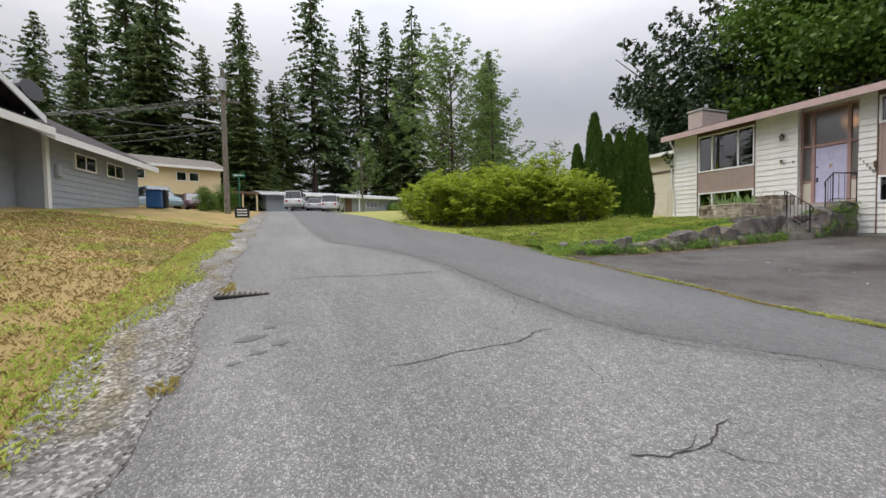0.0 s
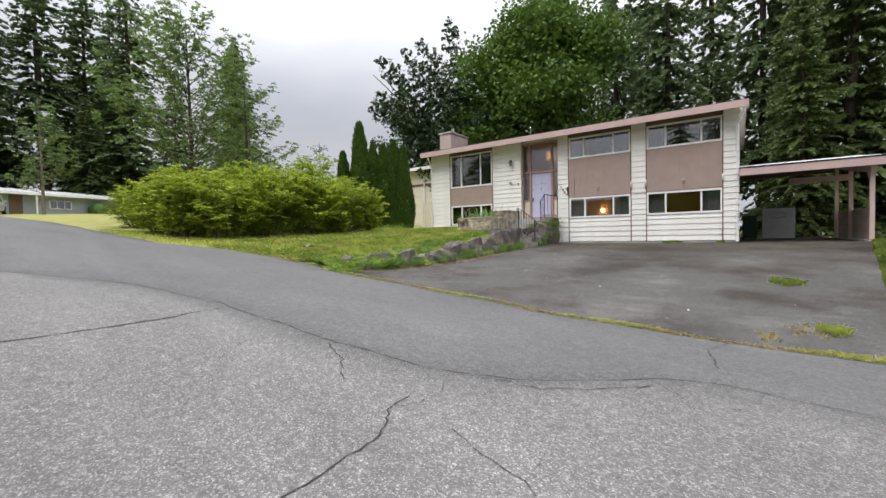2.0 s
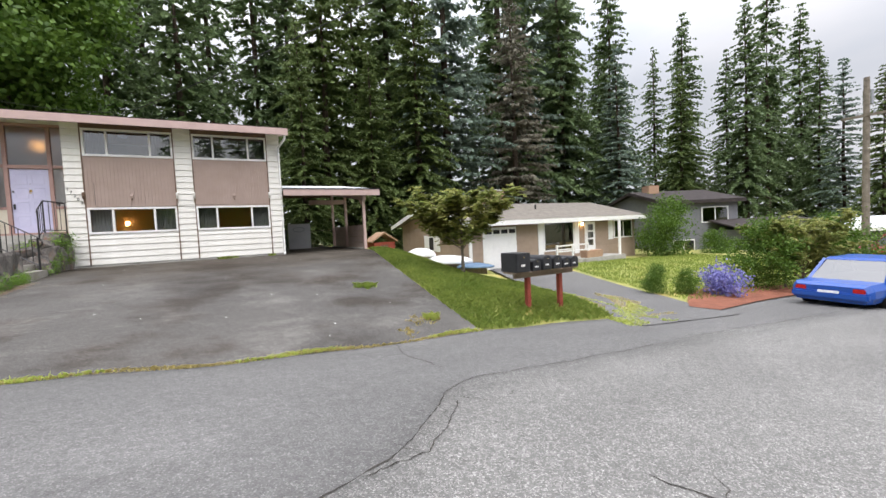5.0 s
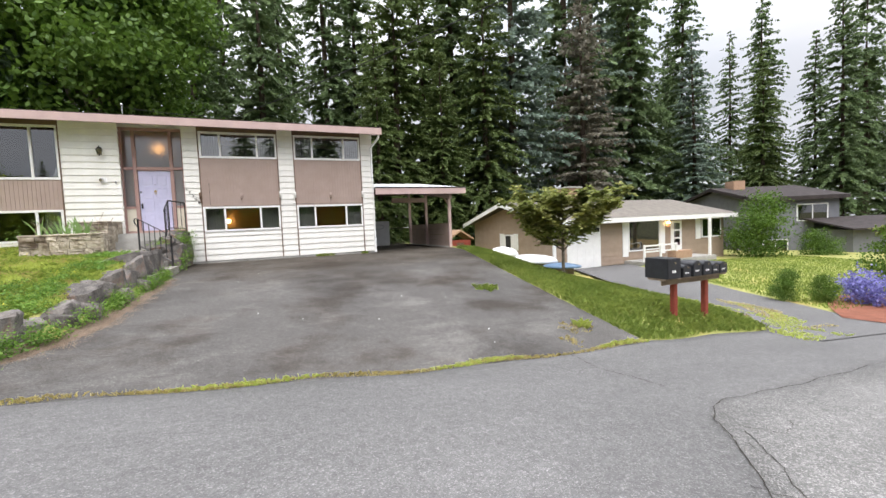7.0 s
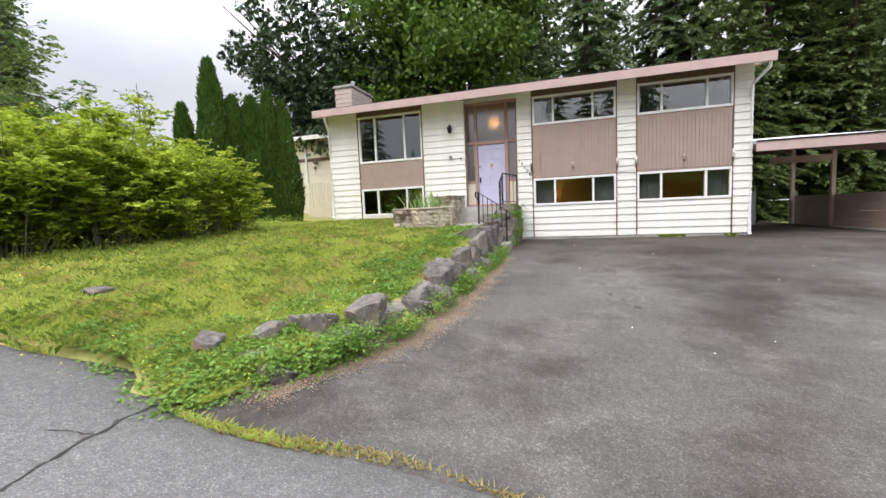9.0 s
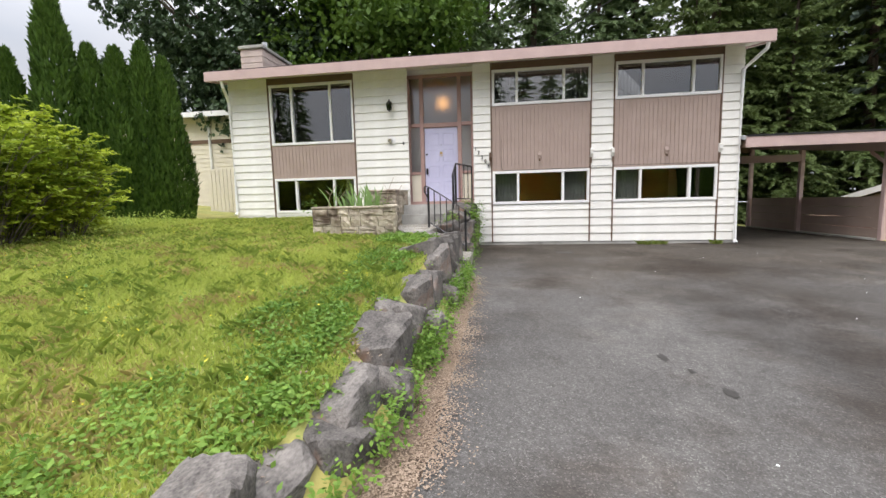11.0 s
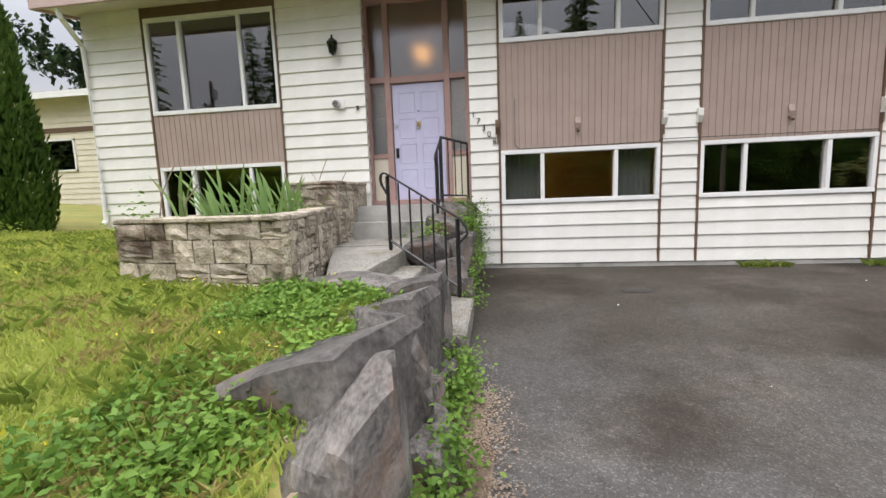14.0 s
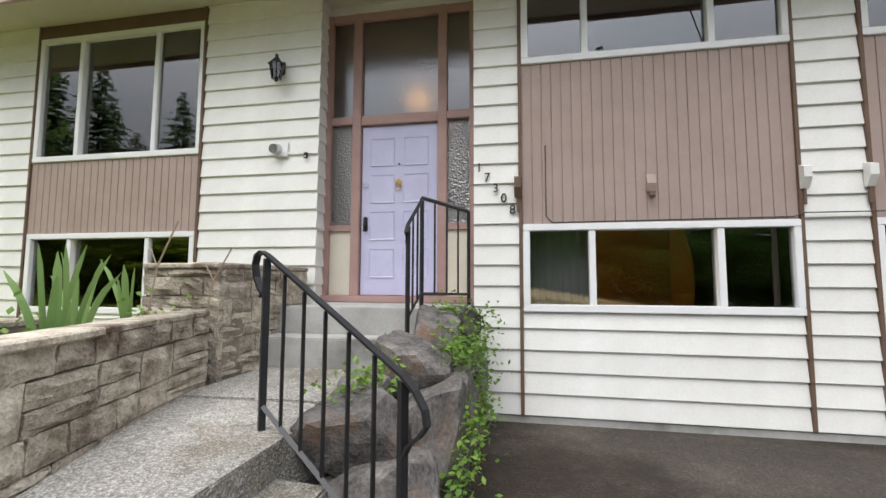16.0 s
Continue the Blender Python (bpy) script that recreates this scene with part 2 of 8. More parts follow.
M_PANEL = mat("mauve_brown_panel_paint", (0.345, 0.262, 0.225), (0.4, 0.308, 0.268), 0.6, 2.5, 50, 0.08, dist=0.004)
M_PINK = mat("pink_fascia_paint", (0.46, 0.335, 0.315), (0.56, 0.415, 0.39), 0.6, 2.0, 40, 0.06)
M_CHIM = mat("pale_pink_masonry_paint", (0.46, 0.37, 0.335), (0.57, 0.47, 0.43), 0.8, 5, 50, 0.3, spread=0.06)
M_BROWN = mat("dark_brown_trim", (0.12, 0.075, 0.05), (0.17, 0.11, 0.075), 0.65, 4, 50, 0.06)
M_FRAME = mat("entry_frame_paint", (0.36, 0.225, 0.2), (0.43, 0.28, 0.25), 0.5, 3, 40, 0.05)
M_WHITE = mat("white_vinyl", (0.76, 0.76, 0.75), (0.84, 0.84, 0.83), 0.4, 3, 50, 0.02)
M_DOOR = mat("lavender_door_paint", (0.5, 0.49, 0.66), (0.57, 0.56, 0.73), 0.45, 3, 50, 0.04)
M_CONC = mat("concrete", (0.27, 0.265, 0.245), (0.45, 0.44, 0.41), 0.9, 3, 90, 0.5, stain=((0.17, 0.165, 0.15), 1.6, 0.58))
M_AGG = asphalt("exposed_aggregate", (0.15, 0.138, 0.118), (0.29, 0.272, 0.238), (0.55, 0.525, 0.47), 0.4, 0.2, 0.2, 135, (1, 1), 0.88, 0.012, ((0.66, 0.62, 0.55), 1.3))
M_BLOCK = mat("tan_ashlar_stone", (0.23, 0.185, 0.135), (0.55, 0.49, 0.395), 0.92, 9, 55, 1.0, spread=0.27, stain=((0.12, 0.085, 0.06), 2.6, 0.55), dist=0.03)
M_MORTAR = mat("mortar", (0.16, 0.13, 0.1), (0.28, 0.24, 0.19), 0.95, 8, 70, 0.4)
M_ROCK = mat("grey_basalt_rock", (0.045, 0.041, 0.038), (0.235, 0.212, 0.192), 0.88, 3.0, 26, 0.6, spread=0.35, stain=((0.19, 0.115, 0.08), 1.8, 0.57), dist=0.03)
M_IRON = mat("black_iron", (0.008, 0.008, 0.009), (0.02, 0.02, 0.022), 0.42, 12, 90, 0.15, spec=0.5)
M_ROOF = mat("grey_shingle_roof", (0.13, 0.115, 0.1), (0.22, 0.2, 0.17), 0.95, 3, 30, 0.4)
M_DKROOF = mat("dark_roofing", (0.025, 0.02, 0.02), (0.06, 0.05, 0.048), 0.9, 3, 30, 0.4)
M_MEMB = mat("pale_roof_membrane", (0.5, 0.51, 0.53), (0.66, 0.67, 0.69), 0.6, 1.5, 20, 0.1)
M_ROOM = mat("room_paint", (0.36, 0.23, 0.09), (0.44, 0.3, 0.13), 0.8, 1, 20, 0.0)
# gloom of the unlit upstairs rooms is put into this dark grey
M_UNLIT = mat("unlit_room_grey", (0.06, 0.06, 0.06), (0.09, 0.088, 0.085), 0.9, 1, 20, 0)
M_CURT = mat("grey_curtain", (0.3, 0.33, 0.36), (0.44, 0.47, 0.5), 0.9, 4, 60, 0.2)
M_GLASS = glass("window_glass", (0.8, 0.8, 0.78))
M_RIPPLE = glass("hammered_glass", (0.6, 0.6, 0.6), 0.9, 0.25)
M_TRANSOM = glass("obscure_glass", (0.6, 0.6, 0.58), 0.12, 0.1)
M_BARK = mat("fir_bark", (0.045, 0.032, 0.025), (0.12, 0.09, 0.07), 0.95, 4, 30, 0.8, dist=0.04)
M_BARK2 = mat("grey_bark", (0.12, 0.1, 0.08), (0.26, 0.23, 0.19), 0.95, 5, 30, 0.6)
M_FIR = leafy("fir_needles", (0.075, 0.12, 0.055), (0.21, 0.29, 0.125), 0.35)
M_FIR2 = leafy("light_fir_needles", (0.065, 0.105, 0.032), (0.19, 0.25, 0.085), 0.35)
M_BLUE = leafy("bluish_spruce_needles", (0.11, 0.16, 0.125), (0.28, 0.36, 0.29), 0.35)
M_RUST = leafy("rusty_spruce_needles", (0.13, 0.13, 0.1), (0.31, 0.28, 0.22), 0.35)
M_PINE = leafy("dark_pine_needles", (0.03, 0.06, 0.028), (0.09, 0.14, 0.066), 0.15)
M_MAPLE = leafy("maple_leaves", (0.035, 0.085, 0.012), (0.14, 0.235, 0.035), 0.3)
M_SHRUB = leafy("yellow_green_shrub_leaves", (0.1, 0.18, 0.015), (0.5, 0.58, 0.065), 0.45)
M_LTREE = leafy("light_tree_leaves", (0.09, 0.16, 0.045), (0.24, 0.34, 0.11), 0.4)
M_CYP = leafy("cypress_leaves", (0.03, 0.07, 0.01), (0.1, 0.18, 0.03), 0.2)
M_CHERRY = leafy("bronze_green_leaves", (0.13, 0.19, 0.045), (0.4, 0.38, 0.13), 0.42)
M_GRASS = leafy("grass_blades", (0.42, 0.52, 0.1), (0.7, 0.75, 0.22), 0.5)
M_GRASSG = leafy("lush_grass_blades", (0.24, 0.36, 0.06), (0.46, 0.54, 0.13), 0.42)
M_GRASSD = leafy("deep_green_grass_blades", (0.17, 0.26, 0.05), (0.4, 0.47, 0.12), 0.42)
M_DRYB = leafy("dry_lawn_blades", (0.29, 0.215, 0.075), (0.5, 0.375, 0.16), 0.35)
M_STRAW = leafy("straw_blades", (0.45, 0.38, 0.13), (0.72, 0.6, 0.27), 0.35)
M_WEED = leafy("weed_leaves", (0.075, 0.17, 0.026), (0.25, 0.39, 0.07), 0.35)
M_IRIS = leafy("iris_leaves", (0.14, 0.26, 0.07), (0.3, 0.42, 0.15), 0.3)
M_YFLOWER = mat("yellow_petals", (0.75, 0.6, 0.03), (0.85, 0.72, 0.08), 0.6, 20, 90, 0)
M_LEAF_DRY = leafy("dry_leaf_litter", (0.15, 0.1, 0.07), (0.45, 0.35, 0.26), 0.1, 0.9)


# ---- building helpers ----
def link_mesh(name, me, material, parent=None, label="", smooth=False):
    if material is not None and not me.materials:
        me.materials.append(material)
    if smooth:
        me.polygons.foreach_set("use_smooth", [True] * len(me.polygons))
    ob = new(name, me)
    if parent is not None:
        ob.parent = parent
        ob.matrix_parent_inverse = Matrix.Translation(-Vector(parent.location))
    if label:
        ob["label"] = label
    return ob


def part(name, bm, material, parent=None, label="", smooth=False):
    """Links a bmesh as one mesh object under a thing or a part."""
    bmesh.ops.recalc_face_normals(bm, faces=bm.faces)
    me = bpy.data.meshes.new(name)
    bm.to_mesh(me)
    bm.free()
    return link_mesh(name, me, material, parent, label, smooth)


def thing(name, base, label, category, group="", kind=""):
    ob = new(name)
    ob.empty_display_size = 0.1
    ob.location = base
    return tagged(ob, label, category, group, kind)


def bx(x0, x1, y0, y1, z0, z1, bev=0.0, bm=None):
    """A box between the given bounds with bevelled edges, in a bmesh of its own or added to bm."""
    b = bmesh.new()
    bmesh.ops.create_cube(b, size=1, matrix=Matrix.LocRotScale(((x0 + x1) / 2, (y0 + y1) / 2, (z0 + z1) / 2), None, (x1 - x0, y1 - y0, z1 - z0)))
    if bev:
        bmesh.ops.bevel(b, geom=b.edges[:], offset=bev, segments=2, affect="EDGES")
    if bm is None:
        return b
    return join(bm, b)


def join(bm, other):
    me = bpy.data.meshes.new("join")
    other.to_mesh(me)
    other.free()
    bm.from_mesh(me)
    bpy.data.meshes.remove(me)
    return bm


def tube(points, r, sides=8, bm=None, r_end=None):
    """A round bar along points, with capped ends."""
    bm = bm or bmesh.new()
    pts = [Vector(p) for p in points]
    rings = []
    for i, p in enumerate(pts):
        d = (pts[min(i + 1, len(pts) - 1)] - pts[max(i - 1, 0)]).normalized()
        q = d.to_track_quat("Z", "Y")
        rr = r if r_end is None else r + (r_end - r) * i / (len(pts) - 1)
        rings.append([bm.verts.new(p + q @ Vector((rr * math.cos(a * 2 * math.pi / sides), rr * math.sin(a * 2 * math.pi / sides), 0))) for a in range(sides)])
    for a, b in zip(rings, rings[1:]):
        for i in range(sides):
            bm.faces.new((a[i], a[(i + 1) % sides], b[(i + 1) % sides], b[i]))
    bm.faces.new(rings[0][::-1])
    bm.faces.new(rings[-1])
    return bm


def bar(points, w, bm=None):
    """A square bar along points."""
    return tube(points, w * 0.7071, 4, bm)


def extrude_profile(prof, axis, a, b):
    """A closed profile pushed along x, y or z from a to b. prof holds the two other coordinates."""
    bm = bmesh.new()

    def at(p, t):
        return {"x": (t, p[0], p[1]), "y": (p[0], t, p[1]), "z": (p[0], p[1], t)}[axis]
    lo, hi = [bm.verts.new(at(p, a)) for p in prof], [bm.verts.new(at(p, b)) for p in prof]
    bm.faces.new(lo)
    bm.faces.new(hi[::-1])
    for i in range(len(prof)):
        j = (i + 1) % len(prof)
        bm.faces.new((lo[i], lo[j], hi[j], hi[i]))
    return bm


def np_mesh(name, verts, faces):
    """A mesh from arrays of corners and of faces that all have the same number of corners."""
    me = bpy.data.meshes.new(name)
    verts, faces = np.asarray(verts, np.float32), np.asarray(faces, np.int32)
    n, k = faces.shape
    me.vertices.add(len(verts))
    me.vertices.foreach_set("co", verts.ravel())
    me.loops.add(n * k)
    me.loops.foreach_set("vertex_index", faces.ravel())
    me.polygons.add(n)
    me.polygons.foreach_set("loop_start", np.arange(0, n * k, k, dtype=np.int32))
    me.update(calc_edges=True)
    return me


def sm(t):
    t = min(max(t, 0.0), 1.0)
    return t * t * (3 - 2 * t)


# ---- lie of the land ----
ROAD_X = (-160, -80, -50, -25, -10, -5, -2.5, 0, 3, 8, 20, 40, 160)
ROAD_Z = (8.6, 5.9, 4.6, 2.9, 1.55, 1.07, 0.8, 0.55, 0.27, -0.12, -0.8, -1.5, -3.5)
SOUTH = -1.38          # south edge of the asphalt
NORTH = 6.12           # north edge of the street


def wall_x(y):
    """Line of the rock wall, which swings out to the lawn's corner at the street."""
    return float(np.interp(y, (6.2, 6.6, 7.0, 7.5, 8.2, 9.0, 13.0), (-8.35, -8.2, -8.0, -7.75, -7.52, -7.42, -7.38)))


def lawn_edge(x):
    """Where the street ends at the lawn, west of the driveway."""
    return float(np.interp(x, (-14.5, -12.5, -10.8, -9.2, -8.4, -7.6), (4.75, 5.8, 6.45, 6.5, 6.2, 6.14)))


def road_z(x, y):
    z = sum(np.interp(x + d, ROAD_X, ROAD_Z) for d in (-1.5, -0.75, 0, 0.75, 1.5)) / 5
    fall = np.interp(x, (-13, -9, -3, -1, 1), (0.0105, 0.0165, 0.0155, 0.0115, 0.005)) if y > 2 else 0.0105
    return float(z) - float(fall) * (min(max(y, SOUTH), NORTH + 0.3) - 2.0) ** 2


def drive_right(y):
    return 0.85 + 0.165 * (y - 5.6) if y < 18 else 2.9


def drive_z(x, y):
    e = road_z(min(x, 2.5), NORTH)
    k = min(max((y - NORTH) / 10.3, 0), 1)
    return e + (1.385 - e) * k * (1.08 - 0.08 * k)


def lawn_z(x, y):
    e = road_z(x, NORTH) + 0.02
    k = min(max((y - 6.2) / 11.2, 0), 1)
    return e + (max(2.22, e + 0.3) - e) * k * (1.5 - 0.5 * k)


def near_z(x, y):
    """Ground by the neighbour's house, east of the driveway."""
    e = road_z(x, NORTH)
    k = sm((y - NORTH) / 9)
    return e + (-0.12 - 0.02 * max(x - 12, 0) - e) * k


def land(x, y):
    if y < SOUTH - 0.5:
        d = SOUTH - 0.5 - y
        return road_z(x, y) + 0.02 + min(0.12 * d, 0.42 + 0.05 * d) * sm(d / 2.0 + 0.3) * (1 if x < -4 else max(0.35, 1 - 0.05 * (x + 4))) * (1 if d < 12 else max(0, 1 - (d - 12) / 60)) * (1 - 0.65 * sm((-x - 25) / 8))
    if y < NORTH or (x < -8 and y < lawn_edge(x)):
        return road_z(x, y)
    if x < wall_x(y) + 0.13:
        if y > 14.3 and x > -9.8:
            return 1.35 if x > -9.0 else 1.9
        return lawn_z(x, y)
    r = drive_right(y)
    if x < r:
        return drive_z(x, y)
    k = sm((x - r) / 5.2)
    z = drive_z(r, y) * (1 - k) + near_z(x, y) * k + 0.05 * sm((x - r) / 0.3)
    e = road_z(x, y)
    return e + (z - e) * sm((y - NORTH + 0.1) / 1.6)


def hard(x, y):
    """Whether paving covers the place."""
    if SOUTH - 0.25 <= y <= (lawn_edge(x) + 0.2 if x < -7.6 else NORTH + 0.15):
        return True
    if 3.8 + 0.42 * (y - 5.2) < x < 7.6 + 0.435 * (y - 5.2) and 5 < y < 18.0:
        return True
    return wall_x(y) + 0.08 < x < drive_right(y) + 0.05 and NORTH < y < 26


def sheet(xs, ys, f, lift=0.0, keep=None):
    nx, ny = len(xs), len(ys)
    v = [(x, y, f(x, y) + lift) for y in ys for x in xs]
    q = [(j * nx + i, j * nx + i + 1, (j + 1) * nx + i + 1, (j + 1) * nx + i) for j in range(ny - 1) for i in range(nx - 1)
         if keep is None or keep((xs[i] + xs[i + 1]) / 2, (ys[j] + ys[j + 1]) / 2)]
    return np_mesh("sheet", v, q)


def spread_axis(lo, hi, near_lo, near_hi, step):
    out = list(np.arange(near_lo, near_hi + step / 2, step))
    a, s = near_lo, step
    while a > lo:
        s *= 1.35
        a -= s
        out.insert(0, a)
    a, s = near_hi, step
    while a < hi:
        s *= 1.35
        a += s
        out.append(a)
    return out


XS = spread_axis(-900, 900, -40, 30, 0.5)
YS = spread_axis(-900, 900, -12, 26, 0.45)


def bare_land(x, y):
    z = land(x, y)
    return z - 0.09 if hard(x, y) else z


ground = link_mesh("ground", sheet(XS, YS, bare_land), M_SOIL, smooth=True)
tagged(ground, "patchy green and straw-coloured lawn on gently sloping ground", "ground", kind="structure")
ground.data.materials.append(M_DRY)
ground.data.materials.append(M_WOODS)
for f in ground.data.polygons:
    c = f.center
    if c.y < SOUTH - 0.2 and c.y > -40:
        f.material_index = 1
    # floor south of y -16 is dark to darken the windows' reflections
    if c.y > 27 or c.x < -60 or c.x > 60 or c.y < -16:
        f.material_index = 2


# ---- street and driveway ----
SEAM_X = (-90, -14, -10.2, -7.5, -5.6, -3.65, -2.6, -2.0, -1.6, -1.2, -0.65, 0.3, 2.5, 4.7, 140)
SEAM_Y = (0.4, 0.4, 0.6, 1.9, 2.2, 2.23, 2.36, 2.56, 2.98, 3.52, 3.93, 3.9, 4.08, 4.3, 4.6)


def seam(x):
    """Line between the old coarse asphalt and the newer strip."""
    y = sum(np.interp(x + d, SEAM_X, SEAM_Y) for d in (-0.25, 0, 0.25)) / 3
    return float(y) + 0.02 * math.sin(x * 5.3) + 0.015 * math.sin(x * 11.1 + 1)


def strip(x0, x1, step, lo, hi, rows, f, lift, thick=0.05):
    """A slab of paving between two lines, with a skirt."""
    xs = np.arange(x0, x1 + step / 2, step)
    v, q = [], []
    for x in xs:
        a, b = lo(x), hi(x)
        for j in range(rows + 1):
            y = a + (b - a) * j / rows
            v.append((x, y, f(x, y) + lift))
        v.append((x, a - 0.01, f(x, a) - thick))
        v.append((x, b + 0.01, f(x, b) - thick))
    k = rows + 3
    for i in range(len(xs) - 1):
        for j in range(rows):
            q.append((i * k + j, (i + 1) * k + j, (i + 1) * k + j + 1, i * k + j + 1))
        q.append((i * k + rows + 1, (i + 1) * k + rows + 1, (i + 1) * k, i * k))
        q.append((i * k + rows, (i + 1) * k + rows, (i + 1) * k + rows + 2, i * k + rows + 2))
    return np_mesh("strip", v, q)


def south_edge(x):
    return SOUTH + 0.07 * math.sin(x * 1.7) + 0.05 * math.sin(x * 4.3 + 2)


def north_edge(x):
    if x < -7.6:
        return lawn_edge(x) + 0.05 * math.sin(x * 1.9)
    return NORTH + 0.06 * math.sin(x * 2.7) + 0.03 * x * sm(x) * (1 if x < 6 else 6 / x)


road = link_mesh("road", strip(-90, 140, 0.2, south_edge, lambda x: seam(x), 8, road_z, 0.005), M_OLD, smooth=True)
tagged(road, "old light grey asphalt street with worn coarse aggregate", "road", kind="structure")
road_side = link_mesh("road_strip", strip(-90, 140, 0.2, lambda x: seam(x) - 0.02, north_edge, 8, road_z, 0.0), M_NEW, smooth=True)
tagged(road_side, "newer darker smooth asphalt strip along the street", "road", kind="structure")


def drive_sheet():
    ys = [NORTH - 0.12 + 0.35 * i for i in range(60)]
    v, q = [], []
    n = 26
    for y in ys:
        r = drive_right(y)
        for i in range(n):
            a = wall_x(y) + 0.06
            x = a + (r + 0.05 - a) * i / (n - 1)
            v.append((x, y + (0.06 * math.sin(x * 2.7) if y < 6.3 else 0), drive_z(x, y) + 0.006))
    for j in range(len(ys) - 1):
        for i in range(n - 1):
            q.append((j * n + i, j * n + i + 1, (j + 1) * n + i + 1, (j + 1) * n + i))
    return np_mesh("drive", v, q)


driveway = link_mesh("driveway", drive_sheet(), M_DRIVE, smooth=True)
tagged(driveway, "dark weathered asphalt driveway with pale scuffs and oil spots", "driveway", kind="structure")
n_drive = link_mesh("driveway", sheet(list(np.arange(0, 1.01, 0.05)), list(np.arange(0, 1.01, 0.05)), lambda x, y: 0), M_NEW, smooth=True)
for vtx in n_drive.data.vertices:
    u, w = vtx.co.x, vtx.co.y
    yy = 5.2 + 12.4 * w
    xx = 4.0 + 5.2 * w + (3.4 + 0.2 * w) * u
    vtx.co = (xx, yy, land(xx, yy) + 0.016)
tagged(n_drive, "grey asphalt driveway leading to the tan house", "driveway", kind="structure")


def surface_z(x, y):
    if y < NORTH:
        return road_z(x, y) + (0.005 if y < seam(x) else 0.0)
    return drive_z(x, y) + 0.006 if wall_x(y) + 0.06 < x < drive_right(y) else land(x, y)


def crack(points, width, rough, rng):
    """A thin dark ribbon that wanders along points on the paving."""
    bm = bmesh.new()
    prev = None
    pts = []
    for a, b in zip(points, points[1:]):
        n = max(2, int(math.dist(a, b) / 0.05))
        for i in range(n):
            t = i / n
            pts.append((a[0] + (b[0] - a[0]) * t, a[1] + (b[1] - a[1]) * t))
    pts.append(points[-1])
    jx = jy = 0
    for i, (x, y) in enumerate(pts):
        jx, jy = jx * 0.86 + rng.uniform(-rough, rough), jy * 0.86 + rng.uniform(-rough, rough)
        x, y = x + jx + rng.uniform(-rough, rough) * 0.8, y + jy + rng.uniform(-rough, rough) * 0.8
        a, b = pts[max(i - 1, 0)], pts[min(i + 1, len(pts) - 1)]
        d = Vector((b[0] - a[0], b[1] - a[1])).normalized()
        w = width * rng.uniform(0.25, 1.3) * (1 if 0 < i < len(pts) - 1 else 0.1)
        pair = [bm.verts.new((x - d.y * s * w / 2, y + d.x * s * w / 2, surface_z(x, y) + 0.004)) for s in (-1, 1)]
        if prev:
            bm.faces.new((prev[0], pair[0], pair[1], prev[1]))
        prev = pair
    ob = part("road_crack", bm, M_CRACK)
    return tagged(ob, "dark crack in the asphalt paving", "crack", "cracks in the paving", "structure")


rng = random.Random(5)
crack([(x, seam(x)) for x in np.arange(-11, 3, 0.3)], 0.013, 0.005, rng)
for pts, w in (([(-5.78, -0.7), (-5.67, 0.05), (-5.5, 0.44), (-5.38, 1.14), (-5.43, 2.1)], 0.05), ([(-3.66, 2.22), (-3.5, 2.08), (-3.21, 1.96), (-2.88, 1.68)], 0.016),
               ([(-2.4, 1.89), (-2.38, 1.62), (-2.2, 1.36), (-2.21, 1.12), (-2.19, 0.74), (-2.12, 0.5), (-2.1, 0.14)], 0.02), ([(-1.95, 1.69), (-1.61, 1.56), (-1.38, 1.54), (-1.27, 1.46)], 0.01),
               ([(-0.65, 1.0), (-0.58, 1.2), (-0.57, 1.48), (-0.67, 1.69), (-0.67, 1.82)], 0.02), ([(-3.88, 1.27), (-4.18, 1.62), (-4.21, 1.79)], 0.01), ([(-2.33, 2.2), (-2.25, 1.98)], 0.012),
               ([(-2.21, 2.5), (-1.75, 2.62), (-1.4, 2.95), (-1.08, 3.35)], 0.016), ([(-1.04, 3.44), (-0.83, 3.19), (-0.46, 3.34)], 0.01), ([(-5.82, 2.35), (-6.06, 2.74), (-6.4, 3.15)], 0.012),
               ([(-0.6, 6.1), (-0.85, 5.3), (-0.7, 4.4)], 0.02), ([(-8.42, 6.2), (-8.26, 5.64), (-8.12, 5.15), (-8.01, 4.58), (-8.0, 3.6)], 0.045), ([(-12, 1.6), (-9, -1.0)], 0.016)):
    crack(pts, w * 0.62, 0.014, rng)
    for q in pts[1:-1]:
        if rng.random() < 0.55:
            a = rng.uniform(0, 6.28)
            mid = (q[0] + 0.16 * math.cos(a), q[1] + 0.16 * math.sin(a))
            crack([q, mid, (mid[0] + 0.2 * math.cos(a + rng.uniform(-0.8, 0.8)), mid[1] + 0.2 * math.sin(a + rng.uniform(-0.8, 0.8)))], w * 0.3, 0.012, rng)


def blot(x, y, rx, ry, seed, label="dark oil spot on the asphalt"):
    r2 = random.Random(seed)
    bm = bmesh.new()
    n = 20
    k = [1 + r2.uniform(-0.3, 0.3) for _ in range(n)]
    ring = [(x + rx * k[i] * math.cos(2 * math.pi * i / n), y + ry * k[i] * math.sin(2 * math.pi * i / n)) for i in range(n)]
    bm.faces.new([bm.verts.new((a, b, surface_z(a, b) + 0.005)) for a, b in ring])
    return tagged(part("oil_spot", bm, M_STAIN if y < NORTH else M_OIL), label, "stain", "oil spots", "structure")


